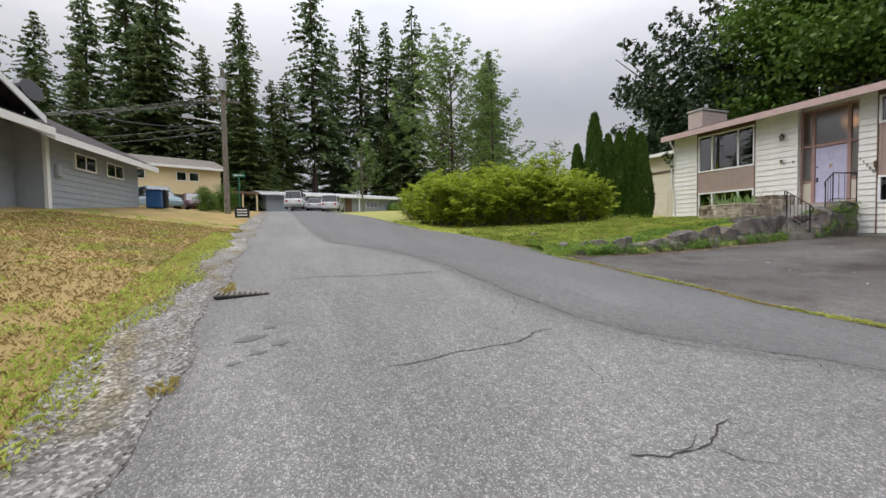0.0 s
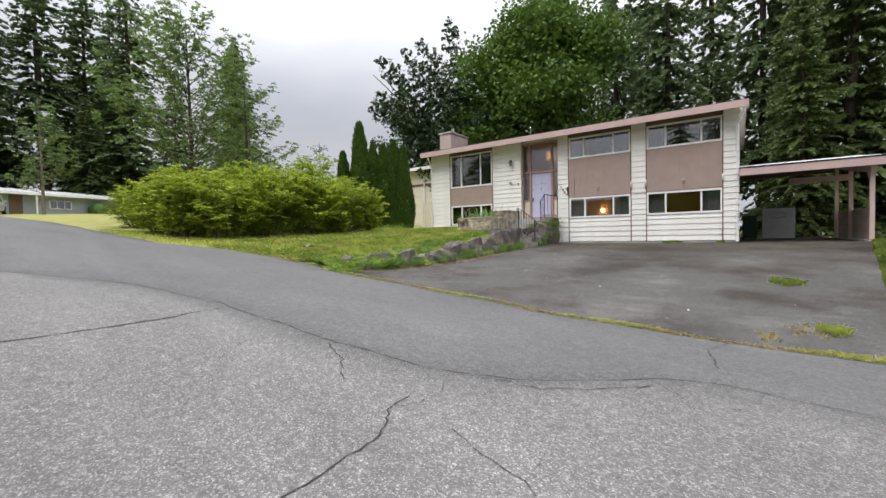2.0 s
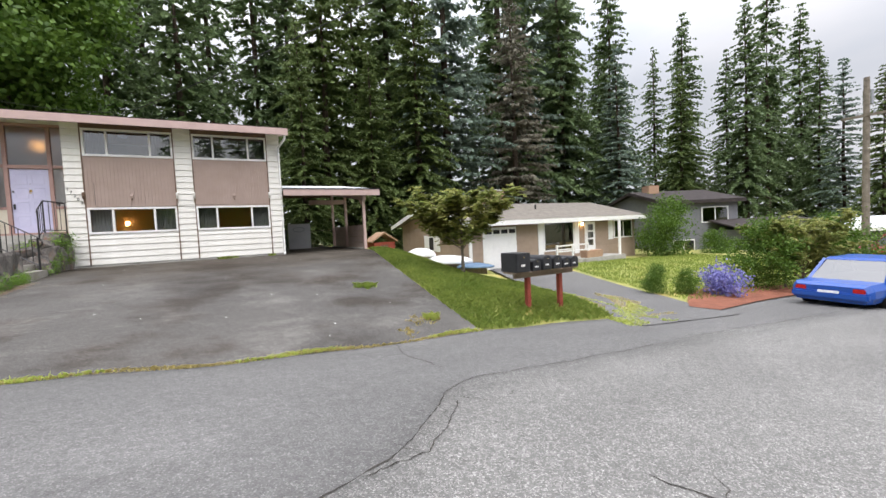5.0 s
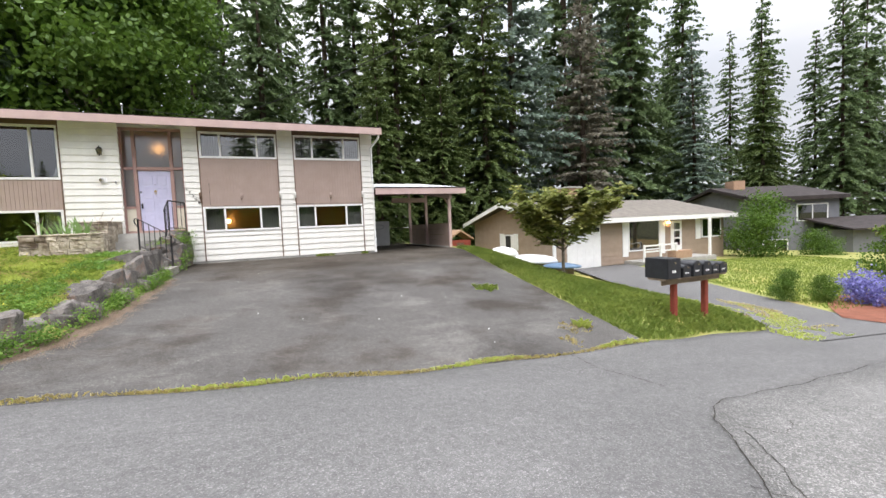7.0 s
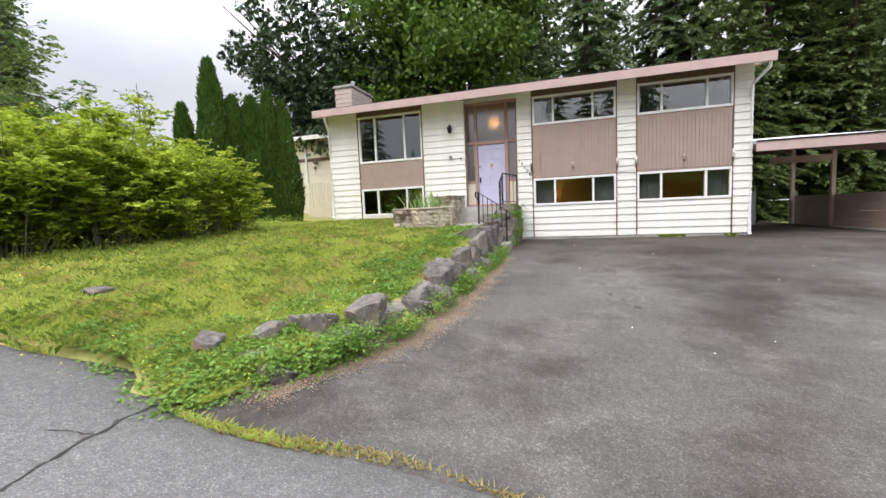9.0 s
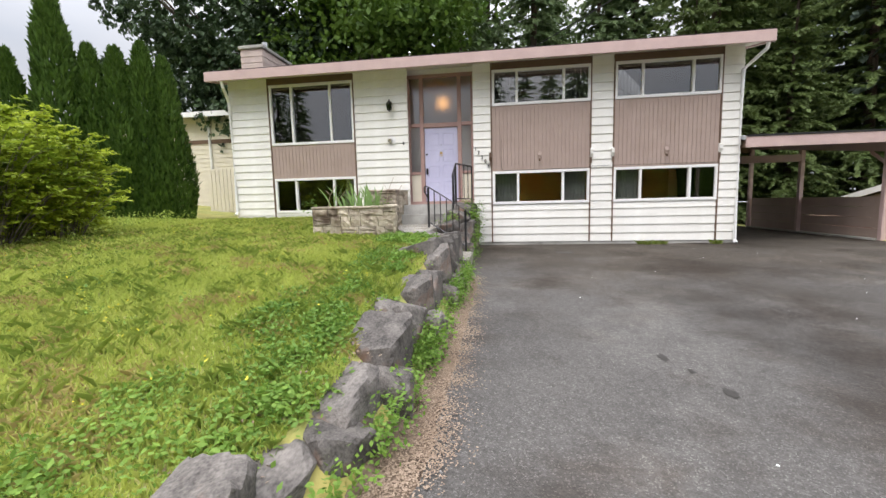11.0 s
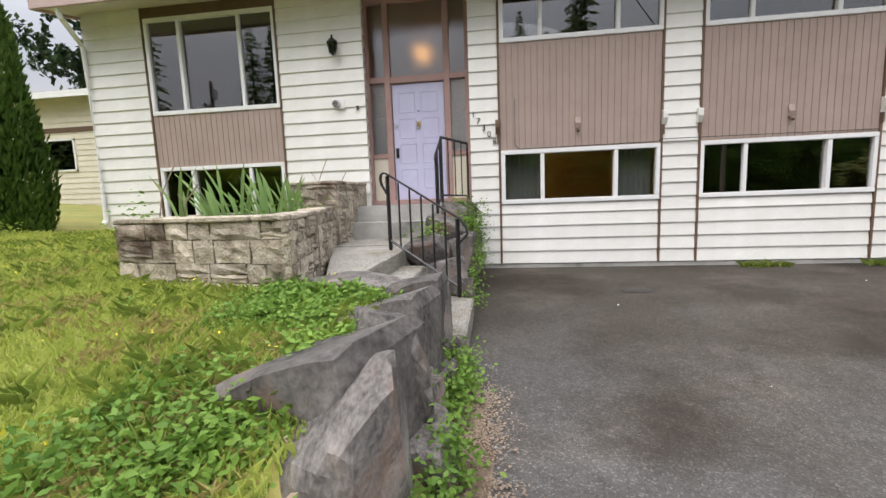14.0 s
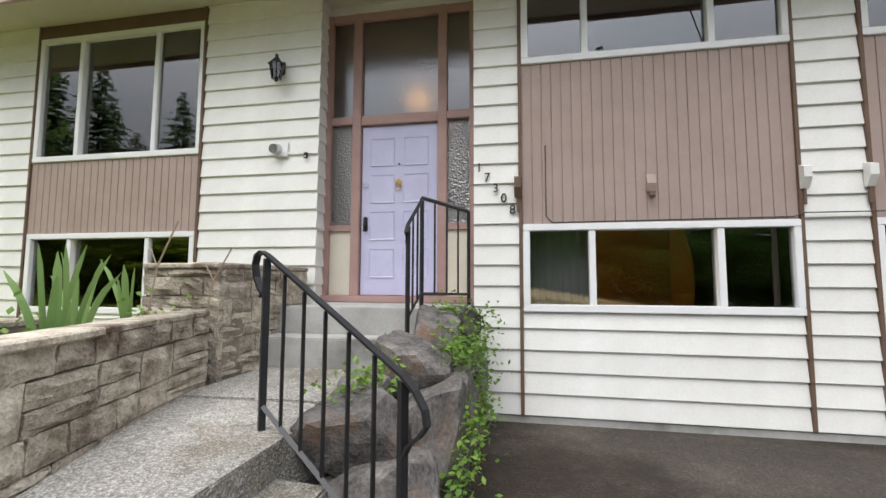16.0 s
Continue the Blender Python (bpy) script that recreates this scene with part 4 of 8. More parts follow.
part("button", tube([(-9.132, FY - 0.045, 4.262), (-9.132, FY - 0.052, 4.262)], 0.009, 10), M_WHITE, bell)


def digits(text, spots):
    for ch, (x, z) in zip(text, spots):
        cu = bpy.data.curves.new("house_number", "FONT")
        cu.body, cu.size, cu.extrude, cu.align_x = ch, 0.135, 0.006, "CENTER"
        tmp = new("tmp_text", cu)
        deps = bpy.context.evaluated_depsgraph_get()
        me = bpy.data.meshes.new_from_object(tmp.evaluated_get(deps))
        bpy.data.objects.remove(tmp)
        me.transform(pose(x, FY - 0.028, z - 0.045, 90))
        me.materials.clear()
        ob = link_mesh("house_number", me, M_IRON)
        tagged(ob, "black metal house number digit " + ch + " on the siding", "house number", "house numbers")


digits("17308", ((-7.115, 4.04), (-7.03, 3.93), (-6.94, 3.81), (-6.855, 3.7), (-6.765, 3.575)))


# ---- porch, steps, planter, railings ----
porch = thing("porch_steps", (-8.1, 16.5, 2.0), "weathered concrete porch, landing and steps with exposed aggregate", "steps")


def slab(points, z0, z1, bev=0.012):
    bm = bmesh.new()
    lo, hi = [bm.verts.new((x, y, z0)) for x, y in points], [bm.verts.new((x, y, z1)) for x, y in points]
    bm.faces.new(lo[::-1])
    bm.faces.new(hi)
    for i in range(len(points)):
        j = (i + 1) % len(points)
        bm.faces.new((lo[i], lo[j], hi[j], hi[i]))
    if bev:
        bmesh.ops.bevel(bm, geom=bm.edges[:], offset=bev, segments=2, affect="EDGES")
    return bm


part("porch", slab([(-9.2, 17.62), (-7.2, 17.62), (-7.2, 18.62), (-9.2, 18.62)], 1.3, 2.565), M_CONC, porch)
part("step", slab([(-9.15, 17.3), (-7.45, 17.3), (-7.45, 17.62), (-9.15, 17.62)], 1.3, 2.31), M_CONC, porch)
part("landing", slab([(-8.95, 17.3), (-9.0, 16.35), (-8.95, 16.33), (-7.78, 16.38), (-7.7, 17.3)], 1.3, 2.052, 0.008), M_AGG, porch)
part("landing", slab([(-8.99, 16.325), (-8.22, 14.3), (-7.9, 14.35), (-7.88, 15.8), (-7.78, 16.365)], 1.3, 2.045, 0.012), M_AGG, porch)
part("step", slab([(-7.9, 14.35), (-7.6, 14.35), (-7.6, 15.72), (-7.9, 15.75)], 1.25, 1.872), M_AGG, porch)
part("step", slab([(-7.6, 14.3), (-7.32, 14.3), (-7.32, 15.6), (-7.6, 15.7)], 1.25, 1.705), M_AGG, porch)
part("step", slab([(-7.32, 14.2), (-7.03, 14.2), (-7.03, 15.45), (-7.32, 15.58)], 1.25, 1.54), M_AGG, porch)

planter = thing("stone_planter", (-9.4, 15.6, 2.0), "tan ashlar stone planter box with a raised corner pier", "planter")


def ashlar_wall(a, b, z0, z1, thick, seed, trim=(0.01, 0.01), lift=0.0):
    """A wall from a to b: a mortar core with split-faced blocks of uneven size on its outer face, and cap stones."""
    r = random.Random(seed)
    ax, ay = a
    L = math.dist(a, b)
    ang = math.atan2(b[1] - ay, b[0] - ax)
    M = Matrix.Translation((ax, ay, 0)) @ Matrix.Rotation(ang, 4, "Z")

    def put(name, x0, x1, y0, y1, za, zb, bev, mt, wob=0.0):
        bm = bx(x0, x1, y0, y1, za, zb, 0)
        if wob:
            bmesh.ops.subdivide_edges(bm, edges=[e for e in bm.edges if max(v.co.y for v in e.verts) < y0 + 0.002], cuts=2, use_grid_fill=True)
            tilt = r.uniform(-0.012, 0.012)
            for v in bm.verts:
                if v.co.y < y0 + 0.002:
                    edge = min(v.co.x - x0, x1 - v.co.x, v.co.z - za, zb - v.co.z) < 0.003
                    v.co.y += r.uniform(0.004, 0.016) if edge else r.uniform(-wob, wob) * 1.6 + tilt
                v.co.x += r.uniform(-0.007, 0.007)
                v.co.z += r.uniform(-0.007, 0.007)
        elif bev:
            bmesh.ops.bevel(bm, geom=bm.edges[:], offset=bev, segments=1, affect="EDGES")
        bmesh.ops.transform(bm, matrix=M, verts=bm.verts)
        return part(name, bm, mt, planter)
    put("core", trim[0], L - trim[1], 0.035, thick, z0, z1 - 0.02, 0, M_MORTAR)
    z = z0
    while z < z1 - 0.06:
        h = min(r.choice((0.1, 0.15, 0.19, 0.22)), z1 - 0.045 - z)
        x = 0.0
        while x < L - 0.02:
            w = r.uniform(0.16, 0.48)
            if L - x - w < 0.16:
                w = L - x
            if h > 0.14 and r.random() < 0.35 and w > 0.25:
                put("stone_block", x + 0.007, x + w - 0.007, 0, 0.06, z + 0.004, z + h * 0.45 - 0.004, 0, M_BLOCK, 0.009)
                put("stone_block", x + 0.007, x + w - 0.007, 0, 0.06, z + h * 0.45 + 0.004, z + h - 0.004, 0, M_BLOCK, 0.009)
            else:
                put("stone_block", x + 0.007, x + w - 0.007, 0, 0.06, z + 0.004, z + h - 0.004, 0, M_BLOCK, 0.009)
            x += w
        z += h
    x, end = max(0, trim[0] - 0.07), L - max(0, trim[1] - 0.07)
    while x < end - 0.02:
        w = r.uniform(0.35, 0.7)
        if end - x - w < 0.2:
            w = end - x
        put("cap_stone", x + 0.004, x + w - 0.004, -0.004 + r.uniform(-0.012, 0.012), thick + 0.01, z1 - 0.045 + lift, z1 + lift, 0.01, M_BLOCK)
        x += w


ashlar_wall((-10.0, 14.1), (-8.28, 13.85), 1.9, 2.575, 0.2, 1, (0.04, 0.1))
ashlar_wall((-8.28, 13.85), (-8.58, 15.0), 1.9, 2.575, 0.2, 2, (0.1, 0.01), 0.005)
ashlar_wall((-8.56, 15.0), (-9.06, 16.7), 1.9, 2.6, 0.2, 3, (0.03, 0.03), -0.006)
ashlar_wall((-10.0, 16.4), (-10.0, 14.1), 1.9, 2.575, 0.2, 4, (0.01, 0.04), -0.005)
ashlar_wall((-9.75, 16.75), (-9.03, 16.75), 2.0, 2.96, 0.3, 5)
ashlar_wall((-9.03, 16.75), (-9.03, 18.15), 2.0, 2.96, 0.3, 6, (0.02, 0.01), 0.005)
part("soil", slab([(-9.85, 14.2), (-8.4, 14.05), (-8.7, 15.0), (-9.2, 16.8), (-9.5, 17.6), (-9.85, 17.6)], 1.9, 2.47, 0), M_CRACK, planter, "dark planter soil")


def rail_front():
    r = thing("stair_railing", (-7.62, 15.65, 1.5), "black wrought iron stair handrail with scrolled ends", "railing", "porch railings")
    a, b = Vector((-8.05, 15.86, 0)), Vector((-7.19, 15.5, 0))
    za, zb = 2.94, 2.42
    part("post", bar([(a.x, a.y, 2.04), (a.x, a.y, za)], 0.034), M_IRON, r)
    part("post", bar([(b.x, b.y, 1.535), (b.x, b.y, zb)], 0.034), M_IRON, r)
    d = (b - a)
    for i in range(1, 6):
        p = a + d * (i / 6)
        zt = za + (zb - za) * i / 6
        zl = (2.15 - 1.70) * (1 - i / 6) + 1.70
        part("baluster", bar([(p.x, p.y, zl), (p.x, p.y, zt)], 0.016), M_IRON, r)
    low_a, low_b = a + Vector((0, 0, 2.17)), b + Vector((0, 0, 1.66))
    part("lower_rail", bar([low_a, low_b], 0.024), M_IRON, r)
    u = d.normalized()
    curl = [a + Vector((0, 0, za + 0.02)) + Vector((u.x * k, u.y * k, h)) for k, h in ((0.0, 0.0), (-0.05, 0.02), (-0.09, 0.0), (-0.105, -0.05), (-0.09, -0.12), (-0.05, -0.18), (-0.02, -0.21), (-0.035, -0.225))]
    end = [b + Vector((0, 0, zb + 0.02)) + Vector((u.x * k, u.y * k, h)) for k, h in ((0.0, 0.0), (0.06, -0.05), (0.11, -0.12), (0.12, -0.18), (0.08, -0.23), (0.03, -0.27), (0.0, -0.33))]
    pts = curl[::-1] + end
    bm = bmesh.new()
    for p, q in zip(pts, pts[1:]):
        dd = (q - p)
        w = Vector((-u.y, u.x, 0)) * 0.02
        n = dd.cross(w).normalized() * 0.006
        vs = [bm.verts.new(c) for c in (p - w - n, p + w - n, p + w + n, p - w + n, q - w - n, q + w - n, q + w + n, q - w + n)]
        for f in ((0, 1, 2, 3), (7, 6, 5, 4), (0, 4, 5, 1), (1, 5, 6, 2), (2, 6, 7, 3), (3, 7, 4, 0)):
            bm.faces.new([vs[i] for i in f])
    part("handrail", bm, M_IRON, r)


def rail_porch():
    r = thing("porch_railing", (-7.4, 17.9, 2.56), "black wrought iron porch guard rail on concrete", "railing", "porch railings")
    c, e, s_ = (-7.62, 17.68), (-7.24, 18.3), (-7.66, 17.32)
    part("post", bar([(*c, 2.56), (*c, 3.62)], 0.03), M_IRON, r)
    part("post", bar([(*e, 2.56), (*e, 3.57)], 0.026), M_IRON, r)
    part("post", bar([(*s_, 2.3), (*s_, 3.3)], 0.03), M_IRON, r)
    part("top_rail", bar([(*c, 3.62), (*e, 3.58)], 0.03), M_IRON, r)
    part("bottom_rail", bar([(*c, 2.7), (*e, 2.68)], 0.02), M_IRON, r)
    for i in range(1, 4):
        x, y = c[0] + (e[0] - c[0]) * i / 4, c[1] + (e[1] - c[1]) * i / 4
        part("baluster", bar([(x, y, 2.69), (x, y, 3.6)], 0.014), M_IRON, r)
    part("top_rail", bar([(*c, 3.6), (c[0], c[1] - 0.04, 3.58), (s_[0], s_[1], 3.32), (s_[0], s_[1] - 0.06, 3.24), (s_[0], s_[1] - 0.02, 3.14)], 0.03), M_IRON, r)
    part("bottom_rail", bar([(*c, 2.72), (*s_, 2.5)], 0.02), M_IRON, r)
    for i in (1, 2):
        x, y = c[0] + (s_[0] - c[0]) * i / 3, c[1] + (s_[1] - c[1]) * i / 3
        part("baluster", bar([(x, y, 2.72 - 0.07 * i), (x, y, 3.58 - 0.09 * i)], 0.014), M_IRON, r)


rail_front()
rail_porch()


# ---- rocks ----
def rock_mesh(seed, cuts=11):
    """A split boulder: a block whose corners and faces are cut by random planes, roughened."""
    r = random.Random(seed)
    bm = bmesh.new()
    bmesh.ops.create_icosphere(bm, subdivisions=4, radius=0.86)
    planes = [(Vector(n) + Vector((r.uniform(-0.22, 0.22), r.uniform(-0.22, 0.22), r.uniform(-0.22, 0.22))), r.uniform(0.44, 0.52)) for n in ((1, 0, 0), (-1, 0, 0), (0, 1, 0), (0, -1, 0), (0, 0, 1), (0, 0, -1))]
    planes += [(Vector((r.gauss(0, 1), r.gauss(0, 1), r.gauss(0, 0.8))), r.uniform(0.47, 0.62)) for _ in range(cuts)]
    for n, d in planes:
        n.normalize()
        for v in bm.verts:
            over = v.co.dot(n) - d
            if over > 0:
                v.co *= d / (d + over)
    off = Vector((r.uniform(0, 50), r.uniform(0, 50), 0))
    for v in bm.verts:
        v.co += v.co.normalized() * (noise.noise(v.co * 3 + off) * 0.03 + noise.noise(v.co * 9 + off) * 0.014)
    me = bpy.data.meshes.new("rock")
    bm.to_mesh(me)
    bm.free()
    me.materials.append(M_ROCK)
    return me


ROCKS = [rock_mesh(s) for s in range(9)]
rock_wall = thing("rock_retaining_wall", (-7.3, 10, 1.2), "dry-stacked wall of dark grey split rocks along the lawn", "rock wall")
rw = random.Random(21)


def rock(x, y, z, sx, sy, sz, parent=rock_wall, k=None, rz=None):
    ob = link_mesh("rock", ROCKS[rw.randrange(9) if k is None else k], None, parent)
    ob.matrix_basis = Matrix.LocRotScale((x, y, z), Euler((rw.uniform(-0.12, 0.12), rw.uniform(-0.12, 0.12), rw.choice((0, 3.14)) + rw.uniform(-0.18, 0.18) if rz is None else rz)), (sx, sy, sz))
    return ob


y = 6.75
while y < 13.0:
    xw = wall_x(y)
    lo, hi = drive_z(xw + 0.2, y), lawn_z(xw - 0.35, y) + 0.05
    h = hi - lo
    s = min(rw.uniform(0.5, 0.86), 13.25 - y + 0.3)
    yc = y + s * 0.5
    top = rw.uniform(-0.03, 0.09)
    if h > 0.5 and rw.random() < 0.35:
        rock(xw + 0.04, yc, lo + h * 0.22, 0.48, s * 1.08, h * 0.75)
        rock(xw - 0.06, yc + rw.uniform(-0.08, 0.08), lo + h * 0.68 + top, 0.44, s * 0.98, h * 0.58)
    elif h > 0.3:
        rock(xw, yc, lo + h * 0.44 + top * 0.4, 0.46, s * 1.1, h * 1.05 + top)
        if rw.random() < 0.6:
            rock(xw + 0.24, yc + s * 0.45, lo + 0.1, 0.34, 0.42, 0.36)
    else:
        rock(xw - 0.08, yc, lo + h * 0.3, 0.55, s * 0.95, max(h * 1.25, 0.32))
    y += s * 0.97
for x, y, z, sx, sy, sz in ((-7.56, 12.85, 1.5, 0.8, 1.3, 1.0), (-7.5, 13.6, 1.55, 0.7, 0.62, 0.95), (-7.3, 13.35, 1.35, 0.4, 0.5, 0.5), (-7.85, 14.12, 1.93, 0.7, 0.46, 0.3), (-8.38, 14.02, 1.88, 0.6, 0.44, 0.24), (-7.42, 14.0, 1.7, 0.5, 0.62, 0.75), (-7.3, 14.2, 1.6, 0.34, 0.36, 0.72), (-7.62, 13.82, 1.72, 0.46, 0.46, 0.42), (-7.62, 13.42, 1.84, 0.4, 0.46, 0.3), (-7.22, 13.72, 1.3, 0.3, 0.4, 0.4), (-7.2, 14.1, 1.35, 0.26, 0.3, 0.4),
                            (-7.68, 8.0, 1.22, 0.42, 0.42, 0.54), (-8.0, 7.62, 1.2, 0.46, 0.44, 0.52), (-8.34, 7.28, 1.17, 0.42, 0.4, 0.44), (-9.15, 6.72, 1.2, 0.26, 0.2, 0.3), (-8.68, 6.85, 1.22, 0.26, 0.2, 0.38), (-11.2, 7.6, 1.62, 0.4, 0.25, 0.14), (-7.85, 6.75, 1.1, 0.3, 0.22, 0.2)):
    rock(x, y, z, sx, sy, sz)
stair_rocks = thing("rock_bank", (-7.4, 16.6, 1.4), "stacked mossy rocks between the steps and the house", "rock wall")
for x, y, z, sx, sy, sz in ((-7.45, 16.0, 1.6, 0.7, 0.5, 0.6), (-7.62, 16.15, 1.95, 0.55, 0.5, 0.45), (-7.35, 16.6, 1.7, 0.5, 0.7, 0.75), (-7.5, 16.85, 2.15, 0.6, 0.5, 0.5), (-7.28, 17.2, 1.75, 0.45, 0.6, 0.8), (-7.42, 17.35, 2.3, 0.42, 0.5, 0.5),
                            (-7.22, 17.75, 1.75, 0.4, 0.55, 0.85), (-7.28, 17.75, 2.35, 0.36, 0.42, 0.45), (-7.25, 15.95, 1.48, 0.42, 0.45, 0.4), (-7.75, 16.6, 2.02, 0.4, 0.5, 0.3), (-7.3, 18.05, 2.2, 0.3, 0.4, 0.7)):
    rock(x, y, z, sx, sy, sz, stair_rocks)


# ---- carport ----
carport = thing("carport", (1.5, 20.5, BASE), "open timber carport with pink fascia and pale flat roof", "carport")
cz = 0.13
part("roof", extrude_profile([(18.02, 3.97), (24.4, 3.97 + cz * 6.38), (24.4, 4.06 + cz * 6.38), (18.02, 4.06)], "x", -0.42, 3.64), M_MEMB, carport, "pale roof membrane")
part("ceiling", extrude_profile([(18.1, 3.78), (24.3, 3.78 + cz * 6.2), (24.3, 3.95 + cz * 6.2), (18.1, 3.95)], "x", -0.4, 3.55), M_BROWN, carport, "dark stained board ceiling")
part("fascia", bx(-0.43, 3.66, 17.98, 18.04, 3.77, 4.03, 0.006), M_PINK, carport)
part("edge_strip", bx(-0.43, 3.67, 17.96, 18.03, 4.035, 4.075, 0.004), M_IRON, carport, "black metal roof edge")
part("rake", extrude_profile([(18.04, 3.77), (24.4, 3.77 + cz * 6.36), (24.4, 4.03 + cz * 6.36), (18.04, 4.03)], "x", 3.6, 3.65), M_PINK, carport)
part("beam", extrude_profile([(18.2, 3.56), (24.2, 3.56 + cz * 6), (24.2, 3.8 + cz * 6), (18.2, 3.8)], "x", 2.93, 3.07), M_PINK, carport)
for py in (18.4, 21.4, 24.1):
    part("post", bx(2.94, 3.06, py - 0.06, py + 0.06, BASE - 0.02, 3.6 + cz * (py - 18.2), 0.008), M_PINK, carport, "pinkish painted square post")
part("brace", bar([(3.0, 18.45, 3.3), (3.0, 18.9, 3.62)], 0.07), M_PINK, carport)
part("beam", bx(1.2, 2.93, 21.33, 21.47, 3.62, 3.84, 0.006), M_PINK, carport)
part("beam", bx(-0.4, 3.0, 24.1, 24.22, 4.2, 4.42, 0.006), M_BROWN, carport)
for k in range(4):
    part("wall_board", bx(3.04, 3.07, 18.45, 24.0, BASE + 0.03 + k * 0.27, BASE + 0.03 + k * 0.27 + 0.262, 0.004), M_PANEL, carport)
part("kerb", bx(2.86, 3.02, 18.46, 24.0, BASE - 0.05, BASE + 0.05, 0.01), M_CONC, carport, "low pale concrete kerb")
part("gate_rail", tube([(-0.3, 24.1, 2.35), (2.9, 24.1, 2.35)], 0.022), M_CHROME, carport, "grey pipe gate rail")
part("gate_post", tube([(1.2, 24.1, BASE), (1.2, 24.1, 2.4)], 0.022), M_CHROME, carport)
bin_ = thing("wheeled_bin", (-0.05, 22.6, BASE), "dark green plastic wheeled rubbish bin", "bin")
part("body", slab([(-0.3, 22.3), (0.2, 22.3), (0.2, 22.85), (-0.3, 22.85)], BASE + 0.06, 2.35, 0.03), mat("bin_plastic", (0.01, 0.03, 0.02), (0.02, 0.05, 0.03), 0.5, 6, 60, 0.05), bin_)
part("lid", slab([(-0.34, 22.24), (0.24, 22.24), (0.24, 22.9), (-0.34, 22.9)], 2.35, 2.43, 0.025), M_IRON, bin_)
for x in (-0.27, 0.17):
    part("wheel", tube([(x - 0.03, 22.82, BASE + 0.1), (x + 0.03, 22.82, BASE + 0.1)], 0.1, 16), M_IRON, bin_)
pn = thing("stored_panel", (1.4, 23.6, BASE), "dirty grey board leaning in the carport", "board")
bm = bx(0.45, 1.6, 23.6, 23.64, BASE + 0.02, 2.75, 0.01)
part("board", bm, M_MEMB, pn)
part("oval_cutout", tube([(1.0 + 0.3 * math.cos(a), 23.59, 2.45 + 0.12 * math.sin(a)) for a in np.linspace(0, 2 * math.pi, 20)], 0.02, 6), M_CURT, pn)


# ---- plants ----
def unit(v):
    return v / np.maximum(np.linalg.norm(v, axis=-1, keepdims=True), 1e-9)


def diamonds(c, along, across):
    """Leaf shapes: four corners round each centre line."""
    v = np.stack([c, c + along * 0.5 + across, c + along, c + along * 0.5 - across], 1)
    return v.reshape(-1, 3), np.arange(len(c) * 4).reshape(-1, 4)


def conifer_crown(seed, H, R, base, gaps=0.0, droop=0.35, dense=1.45, tuft=0.55):
    r = np.random.default_rng(seed)
    C, A, W = [], [], []
    n = int(H * 2.1)
    for i in range(n):
        t = (i + r.uniform(0, 0.8)) / n
        z = base + (H - base) * t
        L = R * (1 - t) ** 0.75 * r.uniform(0.65, 1.12) + 0.25
        for a in r.uniform(0, 6.28, size=max(4, int((7.5 - 2.5 * t) * dense))):
            if r.random() < gaps:
                continue
            l = L * r.uniform(0.6, 1.1)
            k = max(4, int(l * 4.8 * dense))
            s = np.sort(r.uniform(0.12, 1, k))
            out = np.array([math.cos(a), math.sin(a), 0])
            side = np.array([-math.sin(a), math.cos(a), 0])
            rise = 0.28 if t > 0.6 else 0.05
            p = np.array([0, 0, z]) + out * (l * s)[:, None] + np.array([0, 0, 1]) * (l * (rise * s - droop * s * s))[:, None]
            for sg in (-1, 1):
                w = tuft * (0.35 + 0.9 * (1 - s)) * min(1.3, 0.45 + l * 0.22) * r.uniform(0.6, 1.3, k)
                al = unit(out * 0.75 + side * sg * 0.8 + r.normal(0, 0.22, (k, 3)) + np.array([0, 0, -0.3])) * w[:, None]
                ac = unit(np.cross(al, np.array([0, 0, 1.0]) + r.normal(0, 0.35, (k, 3)))) * (w * 0.2)[:, None]
                C.append(p), A.append(al), W.append(ac)
            al = unit(out * 0.6 + np.array([0, 0, -0.8]) + r.normal(0, 0.3, (k, 3))) * (tuft * 0.75 * r.uniform(0.5, 1.1, k))[:, None]
            C.append(p), A.append(al), W.append(unit(np.cross(al, out + r.normal(0, 0.5, (k, 3)))) * 0.14 * (tuft / 0.55))
    return diamonds(np.concatenate(C), np.concatenate(A), np.concatenate(W))


def leaf_crown(seed, lobes, n, size, droop=0.2, shell=0.55):
    """Leaves in clumps through a set of lobes (centre, radii)."""
    r = np.random.default_rng(seed)
    C = []
    vol = np.array([l[3] * l[4] * l[5] for l in lobes]) ** 0.8
    for l, v in zip(lobes, vol / vol.sum()):
        m = max(8, int(n * v / 42))
        d = unit(r.normal(0, 1, (m, 3))) * (r.uniform(shell, 1.05, (m, 1)))
        cc = np.array(l[:3]) + d * np.array(l[3:6])
        C.append((cc[:, None, :] + r.normal(0, 1, (m, 42, 3)) * np.array([1, 1, 0.65]) * (0.13 * min(l[3:6]) + size * 1.1)).reshape(-1, 3))
    C = np.concatenate(C)
    al = unit(r.normal(0, 1, C.shape) + np.array([0, 0, -droop])) * (size * r.uniform(0.6, 1.3, (len(C), 1)))
    ac = unit(np.cross(al, r.normal(0, 1, C.shape))) * (size * 0.32)
    return diamonds(C, al, ac)


